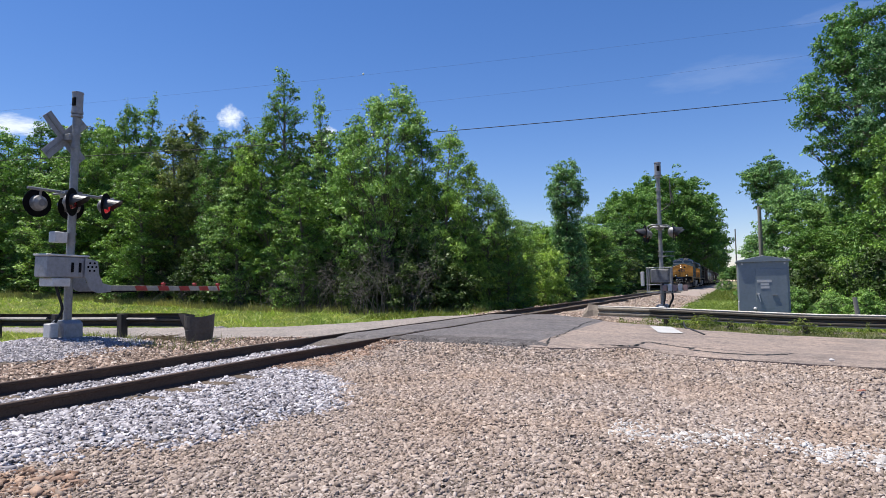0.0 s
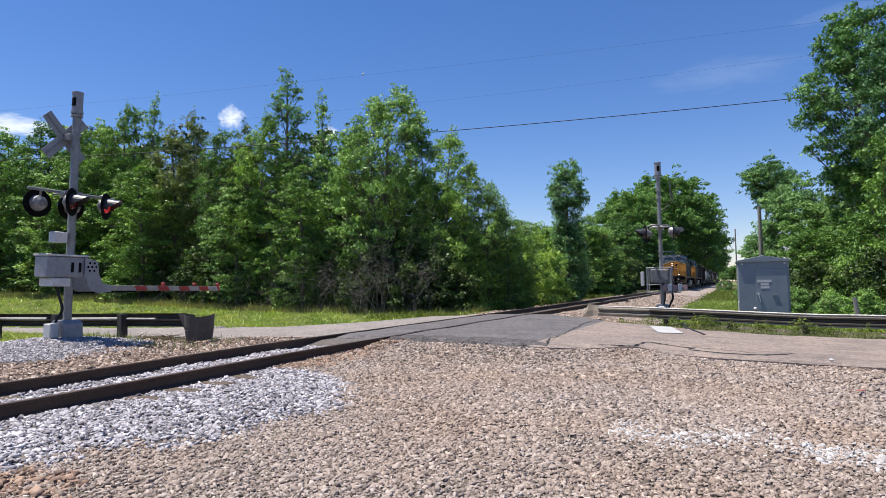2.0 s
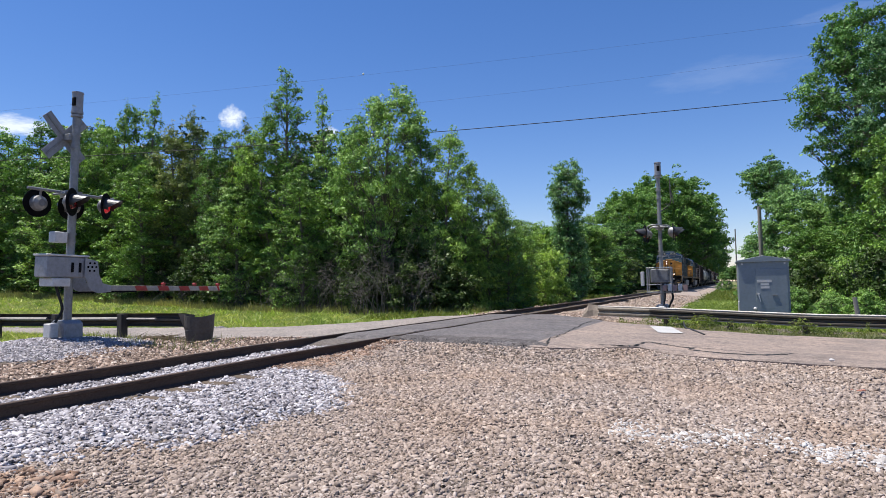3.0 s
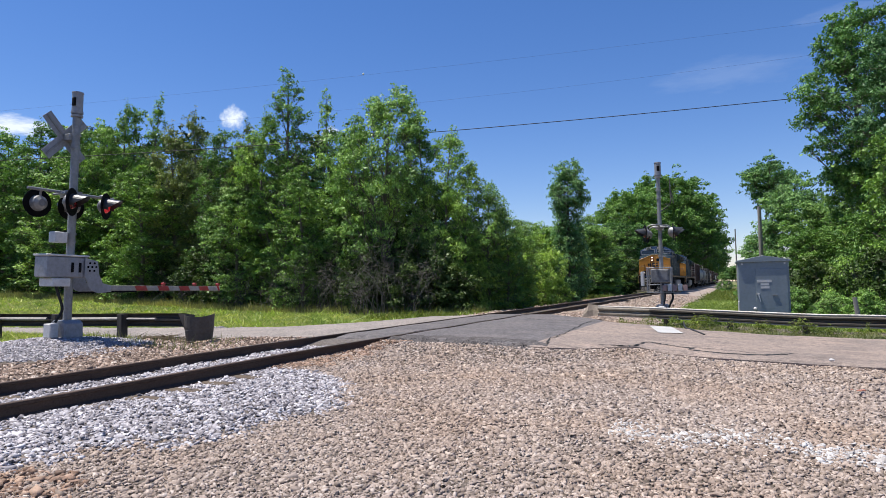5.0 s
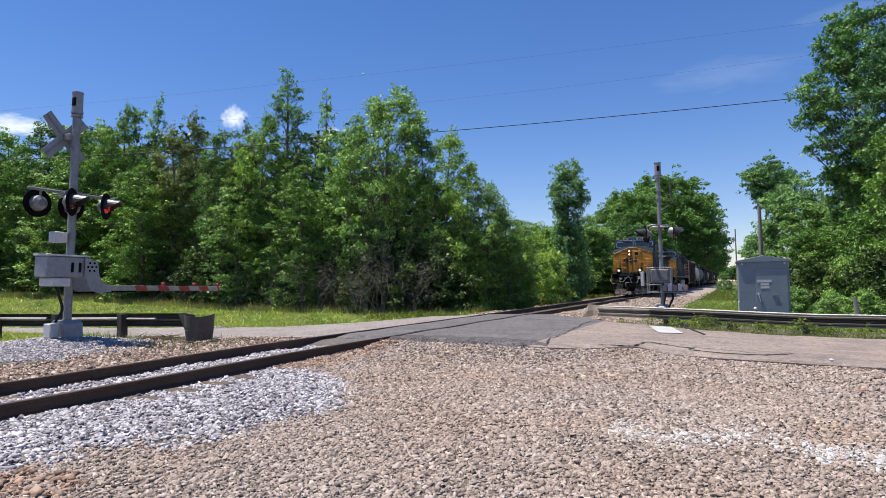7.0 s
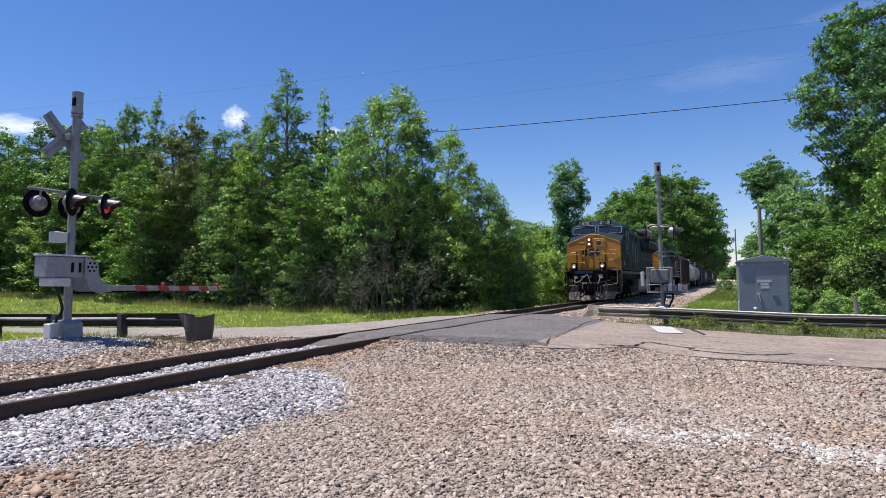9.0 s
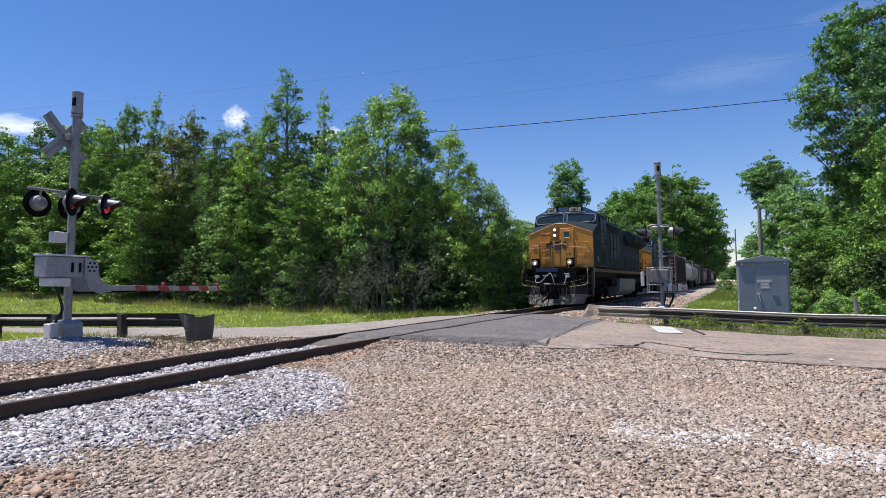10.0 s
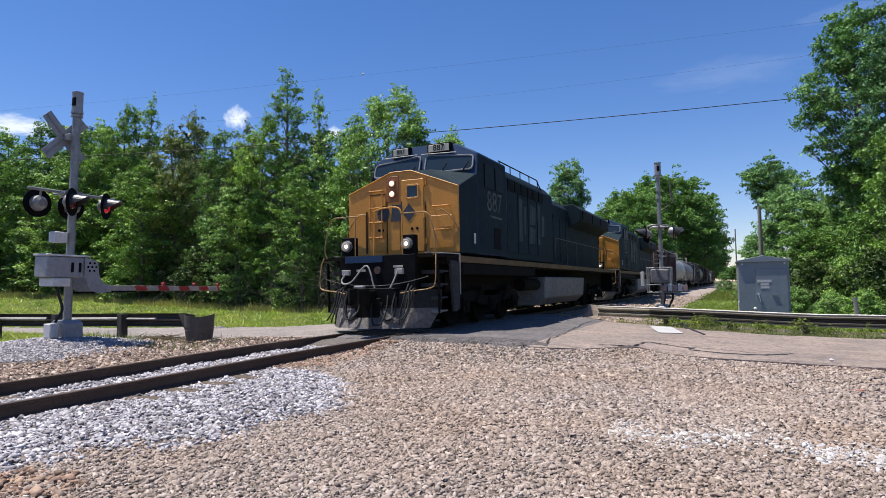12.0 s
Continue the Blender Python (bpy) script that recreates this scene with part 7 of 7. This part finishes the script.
plant("dark", -15.5, 260.00, 9.5, 10.0, 320)
plant("oakfar", -14, 300, 19, 15, 324)
plant("oakfar", -14, 380, 19, 16, 293)
plant("oakfar", -13, 480, 18, 16, 136)
plant("oakfar", 2, 640, 15, 20, 145)
plant("oakfar", -9, 760, 16, 24, 63)
plant("oakfar", -1, 900, 15, 24, 32)
plant("lowbush", -1.12, 90.00, 2.64, 2.25, 327)
plant("umbrella", 2.3, 46.00, 9.45, 3.3, 247)
plant("oak2", 3.25, 40.00, 7.2, 4.3, 45)
plant("oak2", 1.53, 50.00, 4.99, 2.04, 176)
plant("oak3", 4.29, 37.00, 5.56, 3.19, 34)
plant("bigtree", 5.47, 33.00, 13.83, 4.54, 210)
plant("bigtree", 6.68, 30.00, 11.53, 3.79, 77)
plant("oak3", 5.51, 33.00, 6.72, 2.52, 10)
plant("spring", 4.82, 34.50, 6.21, 1.66, 150)
plant("oak3", 5.39, 30.00, 4.40, 2.73, 218)
plant("oak3", 3.23, 32.00, 3.86, 2.78, 212)
plant("darkbush", 2.98, 28.50, 2.39, 2.25, 60)
plant("lowbush", 3.95, 28.00, 2.28, 2.17, 22)
plant("darkbush", 4.67, 26.50, 2.61, 2.02, 309)
plant("lowbush", 2.17, 27.00, 1.34, 1.29, 314)
plant("lowbush", 3.09, 25.50, 1.21, 1.40, 23)
plant("lowbush", 3.93, 24.50, 1.30, 1.50, 193)
plant("darkbush", 2.10, 30.00, 2.04, 1.69, 300)
plant("oak3", 6.06, 28.00, 7.27, 3.13, 169)
plant("oak3", 5.08, 36.00, 4.31, 3.63, 282)
plant("darkbush", -17.79, 27.60, 2.99, 2.90, 258)
plant("darkbush", -16.24, 27.60, 4.14, 2.40, 158)
plant("darkbush", -14.74, 27.60, 4.49, 2.41, 55)
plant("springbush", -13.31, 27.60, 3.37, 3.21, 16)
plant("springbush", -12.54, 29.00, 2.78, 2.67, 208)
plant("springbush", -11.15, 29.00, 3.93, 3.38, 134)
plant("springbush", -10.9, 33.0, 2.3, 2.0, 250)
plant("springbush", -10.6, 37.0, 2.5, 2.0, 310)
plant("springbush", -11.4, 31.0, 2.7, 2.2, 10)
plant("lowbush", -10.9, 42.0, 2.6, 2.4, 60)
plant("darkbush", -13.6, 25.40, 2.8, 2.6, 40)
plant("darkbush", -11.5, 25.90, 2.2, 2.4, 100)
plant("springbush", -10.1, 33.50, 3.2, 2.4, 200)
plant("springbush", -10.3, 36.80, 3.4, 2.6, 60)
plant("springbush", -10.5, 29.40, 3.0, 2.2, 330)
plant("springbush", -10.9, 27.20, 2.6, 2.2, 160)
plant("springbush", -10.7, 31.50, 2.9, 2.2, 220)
plant("lowbush", -52.02, 27.62, 3.09, 3.90, 184)
plant("darkbush", -51.14, 28.74, 2.88, 4.35, 266)
plant("darkbush", -46.95, 27.94, 1.76, 3.16, 317)
plant("darkbush", -45.62, 28.76, 3.29, 4.05, 324)
plant("lowbush", -42.51, 28.41, 3.05, 3.90, 132)
plant("darkbush", -39.69, 28.13, 2.83, 2.72, 212)
plant("darkbush", -38.27, 28.78, 4.45, 3.66, 315)
plant("lowbush", -35.34, 28.22, 4.22, 4.10, 321)
plant("darkbush", -32.81, 27.87, 2.84, 3.89, 142)
plant("lowbush", -31.46, 28.43, 1.80, 2.62, 346)
plant("darkbush", -28.48, 27.43, 3.34, 3.73, 233)
plant("darkbush", -27.07, 27.82, 3.10, 2.73, 186)
plant("darkbush", -25.18, 27.66, 1.93, 2.82, 153)
plant("lowbush", -24.24, 28.50, 4.36, 3.51, 350)
plant("darkbush", -22.53, 28.43, 2.36, 2.72, 334)
plant("lowbush", -21.02, 28.53, 3.09, 2.59, 347)
plant("darkbush", -19.14, 28.01, 3.93, 2.34, 307)


def blades(name, xy, height, width, material, label, category="grass", per=3, zfun=ground_z, bow=0.32):
    n = len(xy)
    k = n * per
    p = np.repeat(xy, per, 0) + RNG.normal(0, 0.05, (k, 2))
    z = zfun(p[:, 0], p[:, 1])
    h = height * RNG.lognormal(0, 0.35, k)
    a = RNG.uniform(0, 6.283, k)
    w = width * RNG.uniform(0.6, 1.4, k)
    lean = RNG.normal(0, bow, (k, 2)) * h[:, None]
    side = np.stack([np.cos(a), np.sin(a)], -1) * w[:, None]
    lo1 = np.concatenate([p - side, (z - 0.03)[:, None]], 1)
    lo2 = np.concatenate([p + side, (z - 0.03)[:, None]], 1)
    tip = np.concatenate([p + lean, (z + h)[:, None]], 1)
    v = np.stack([lo1, lo2, tip], 1).reshape(-1, 3)
    f = np.arange(3 * k).reshape(-1, 3)
    tagged(raw(name, v, f, material), label, category, kind="stuff")


def build_grass():
    strip = lambda x, y: (y > far_edge(x) + 0.25) & (y < 27.6 - 0.12 * np.maximum(0, x + 20)) & (x < -9.6 - 0.12 * np.maximum(0, 24 - y))
    xy = scatter(80000, -52, -9.4, 12, 28, lambda x, y: strip(x, y) & view_fan(x, y))
    blades("meadow_grass", xy, 0.08, 0.017, M_grass, "short bright green meadow grass between road and wood", per=2, bow=0.9)
    clump = scatter(9000, -52, -9.4, 12, 28, lambda x, y: strip(x, y) & view_fan(x, y) & (lumps(x, y, 1.1) + 0.5 * lumps(x, y, 3.1) > 0.45))
    blades("meadow_weeds", clump, 0.14, 0.045, M_weed, "leafy weeds in clumps in the meadow", per=4, bow=1.0)
    tall = scatter(9000, -52, -10, 24.6, 27.5, lambda x, y: strip(x, y) & view_fan(x, y))
    blades("tall_grass", tall, 0.26, 0.02, M_dry, "taller straw-tinged grass at the wood edge")
    west = scatter(11000, -26, -13.6, 5.5, 11.5, lambda x, y: (y < near_edge(x) - 0.05) & (y > 7.9 - 0.16 * (x + 14)) & view_fan(x, y) & (np.hypot((x + 12.9) / 2.3, (y - 7.8) / 1.5) > 1))
    blades("verge_grass", west, 0.09, 0.018, M_grass, "short green grass behind the guardrail", bow=0.8)
    east = scatter(4200, -3.5, 9, 16, 23, lambda x, y: (y > far_edge(x) + 0.15) & view_fan(x, y) & (y < 22.8 - 0.33 * (x + 0.5)) & (x > -3.8))
    blades("verge_weeds", east, 0.06, 0.016, M_dry, "low dry weeds under the guardrail", per=4, bow=0.9)
    weed = scatter(1100, -3.5, 9, 15, 22, lambda x, y: (np.abs(y - (20.2 - 0.33 * (x + 1.5))) < 0.4) & (RNG.random(len(x)) < 0.07 + 0.8 * np.exp(-((x + 1.2) / 1.3) ** 2)))
    blades("verge_weeds", weed, 0.13, 0.02, M_bankgrass, "leafy weeds growing through the guardrail", per=6, bow=0.8)
    fringe = scatter(5200, -3.6, 9, 15, 22, lambda x, y: (y > far_edge(x) + 0.35) & (y < 21.3 - 0.33 * (x + 1.5)) & (lumps(x, y, 2.2) > -0.35))
    blades("verge_weeds", fringe, 0.065, 0.022, M_dry, "mixed green weeds between road and guardrail", per=3, bow=1.0)
    clumps = scatter(270, -3.6, 6.5, 16, 21.5, lambda x, y: (np.abs(y - (19.75 - 0.33 * (x + 1.5))) < 0.5) & (RNG.random(len(x)) < 0.2 + 0.8 * np.exp(-((x + 0.6) / 1.6) ** 2)))
    heart = np.concatenate([np.stack([clumps[:, 0] + RNG.normal(0, 0.07, len(clumps)), clumps[:, 1], ground_z(clumps[:, 0], clumps[:, 1]) + k * RNG.uniform(0.7, 1.5, len(clumps))], -1) for k in (0.04, 0.12, 0.2, 0.27)])
    v, f = leaf_cloud(heart, RNG.uniform(0.05, 0.13, len(heart)), 0.04, 0.8, 0.8)
    tagged(raw("verge_weeds", v, f, M_bankgrass), "leafy weeds growing up before the guardrail", "weeds", kind="stuff")
    edge = scatter(260, -11.2, -9.25, 27.5, 42, lambda x, y: (x < -9.6 + 0.25 * lumps(x, y, 1.1)))
    heart = np.concatenate([np.stack([edge[:, 0] + RNG.normal(0, 0.12, len(edge)), edge[:, 1], ground_z(edge[:, 0], edge[:, 1]) + k * RNG.uniform(0.6, 1.5, len(edge))], -1) for k in (0.06, 0.18, 0.32, 0.5)])
    v, f = leaf_cloud(heart, RNG.uniform(0.08, 0.2, len(heart)), 0.06, 0.7, 0.8)
    tagged(raw("track_weeds", v, f, M_bankleaf), "green leafy weeds between the track and the wood", "weeds", kind="stuff")
    bank = scatter(22000, -3.4, 9, 21, 46, lambda x, y: (x > -2.5 + 0.005 * y + 0.3 * lumps(x, y, 0.5)) & view_fan(x, y) & (y > 23.0 - 0.33 * (x + 1.5)) & (lumps(x, y, 1.6) > -0.7))
    blades("bank_grass", bank, 0.13, 0.03, M_bankleaf, "rough green weeds and grass beside the track", per=5, bow=1.0)
    away = scatter(14000, -3.4, 12, 46, 110, lambda x, y: (x > -2.2 + 0.4 * lumps(x, y, 0.5)) & view_fan(x, y))
    blades("bank_grass", away, 0.2, 0.05, M_bankgrass, "rough grass along the track", bow=0.9)
    left = scatter(9000, -13.5, -9.6, 20.8, 60, lambda x, y: (x < -9.9 + 0.3 * lumps(x, y, 0.6)))
    blades("bank_grass", left, 0.17, 0.035, M_bankgrass, "rough grass on the wooded side of the track", bow=0.8)
    dirt = scatter(420, -13.2, -9.6, 8.6, 10.7, lambda x, y: RNG.random(len(x)) < 0.6)
    blades("dry_tufts", dirt, 0.12, 0.008, M_dry, "dry stalks on the bare soil")


build_grass()


def dead_brush():
    """Leafless grey twigs in the shade of the wood edge."""
    for x, y, h in ((-18.6, 25.2, 3.4), (-14.6, 24.6, 4.2), (-26.0, 26.0, 2.4), (-24.3, 25.8, 2.0), (-22.0, 25.6, 2.6), (-16.6, 24.2, 3.0), (-15.2, 24.0, 2.8), (-14.2, 24.2, 3.4), (-19.5, 25.2, 2.2), (-29.0, 26.2, 2.4), (-12.6, 24.4, 2.6), (-33.0, 26.4, 2.2)):
        segs = []
        for _ in range(int(6 + 2 * h)):
            a, r = RNG.uniform(0, 6.283), RNG.uniform(0.3, 1.3)
            p = np.array([RNG.normal(0, 0.5), RNG.normal(0, 0.3), 0.0])
            step, r = np.array([math.cos(a) * r * 0.12, math.sin(a) * r * 0.08, h * RNG.uniform(0.09, 0.17)]), 0.016
            for k in range(7):
                q = p + step + RNG.normal(0, 0.10, 3)
                segs.append((p, q, r, r * 0.82))
                if k > 1:
                    for _ in range(2):
                        e = q + RNG.normal(0, 0.28, 3) + np.array([0, 0, 0.1])
                        segs += [(q, e, 0.006, 0.004), (e, e + RNG.normal(0, 0.2, 3), 0.004, 0.002)]
                step = step + RNG.normal(0, 0.07, 3) - np.array([0, 0, 0.03 * k])
                p, r = q, r * 0.82
        t = thing("dead_bush", "tangle of leafless grey twigs", "bush", Matrix.Translation((x, y, float(ground_z(x, y)))), group="dead brush")
        v, f = limb_mesh(segs)
        tagged(raw("twig_tangle", v, f, M_twig, t), kind="stuff")



dead_brush()


def fallen_twigs():
    """A low heap of dead straw and twigs on the ballast beside the guardrail."""
    segs = []
    for _ in range(150):
        x, y = -12.1 + RNG.normal(0, 0.34), 10.0 + RNG.normal(0, 0.16)
        a, long = RNG.normal(0.35, 0.5), RNG.uniform(0.15, 0.5)
        z = float(ground_z(x, y)) + RNG.uniform(0.03, 0.10)
        p, q = np.array([x, y, z]), np.array([x + math.cos(a) * long, y + math.sin(a) * long, z + RNG.normal(0, 0.04)])
        segs.append((p, q, 0.007, 0.003))
    v, f = limb_mesh(segs)
    tagged(raw("twig_heap", v, f, M_straw), "low heap of dead straw and twigs on ballast", "twigs", kind="stuff")


fallen_twigs()

def motions():
    steps = [i * 0.5 for i in range(25)]
    for ob, lead in TRAIN:
        walk(ob, [(t, pose(TRACK_X, TRAIN_Y + lead + TRAIN_V * (SECONDS - t), 0)) for t in steps])
    # wind: slow leaning of the slender trees, in degrees away from rest
    gusts = {"spire": [(0, 0.0), (1.5, 0.6), (2.5, 0.6), (4.0, 1.3), (5.5, 1.9), (6.5, 1.9), (8.0, 1.5), (9.5, 1.2), (10.5, 1.1), (12, -0.3)],
             "airy": [(0, -0.5), (1.5, 0.5), (2.5, 0.2), (4.0, 0.5), (5.5, 0.6), (8.0, 0.4), (9.5, 0.3), (12, 0.4)],
             "column": [(0, -0.6), (1.5, -0.3), (2.5, 0.0), (4.0, 0.3), (5.5, 0.5), (8.0, 0.4), (9.5, 0.4), (12, 0.6)]}
    axis = Vector((-0.427, 0.904, 0))
    for i, (ob, m, key) in enumerate(SWAY):
        rows = gusts.get(key) or [(t, 0.35 * math.sin(t * 0.9 + i)) for t in range(13)]
        walk(ob, [(t, Matrix.Translation(m.translation) @ Matrix.Rotation(radians(a), 4, axis) @ m.to_3x3().to_4x4()) for t, a in rows])
    for ob, base, drift in CLOUDS:
        walk(ob, [(t, base @ Matrix.Translation((-drift * t / SECONDS, 0, 0))) for t in (0.0, 6.0, 12.0)])
    for ob, home, radius in WHEELS:
        turn = TRAIN_V / radius
        walk(ob, [(i * 0.1, Matrix.Translation(home) @ Matrix.Rotation(turn * i * 0.1, 4, "X")) for i in range(121)])


motions()
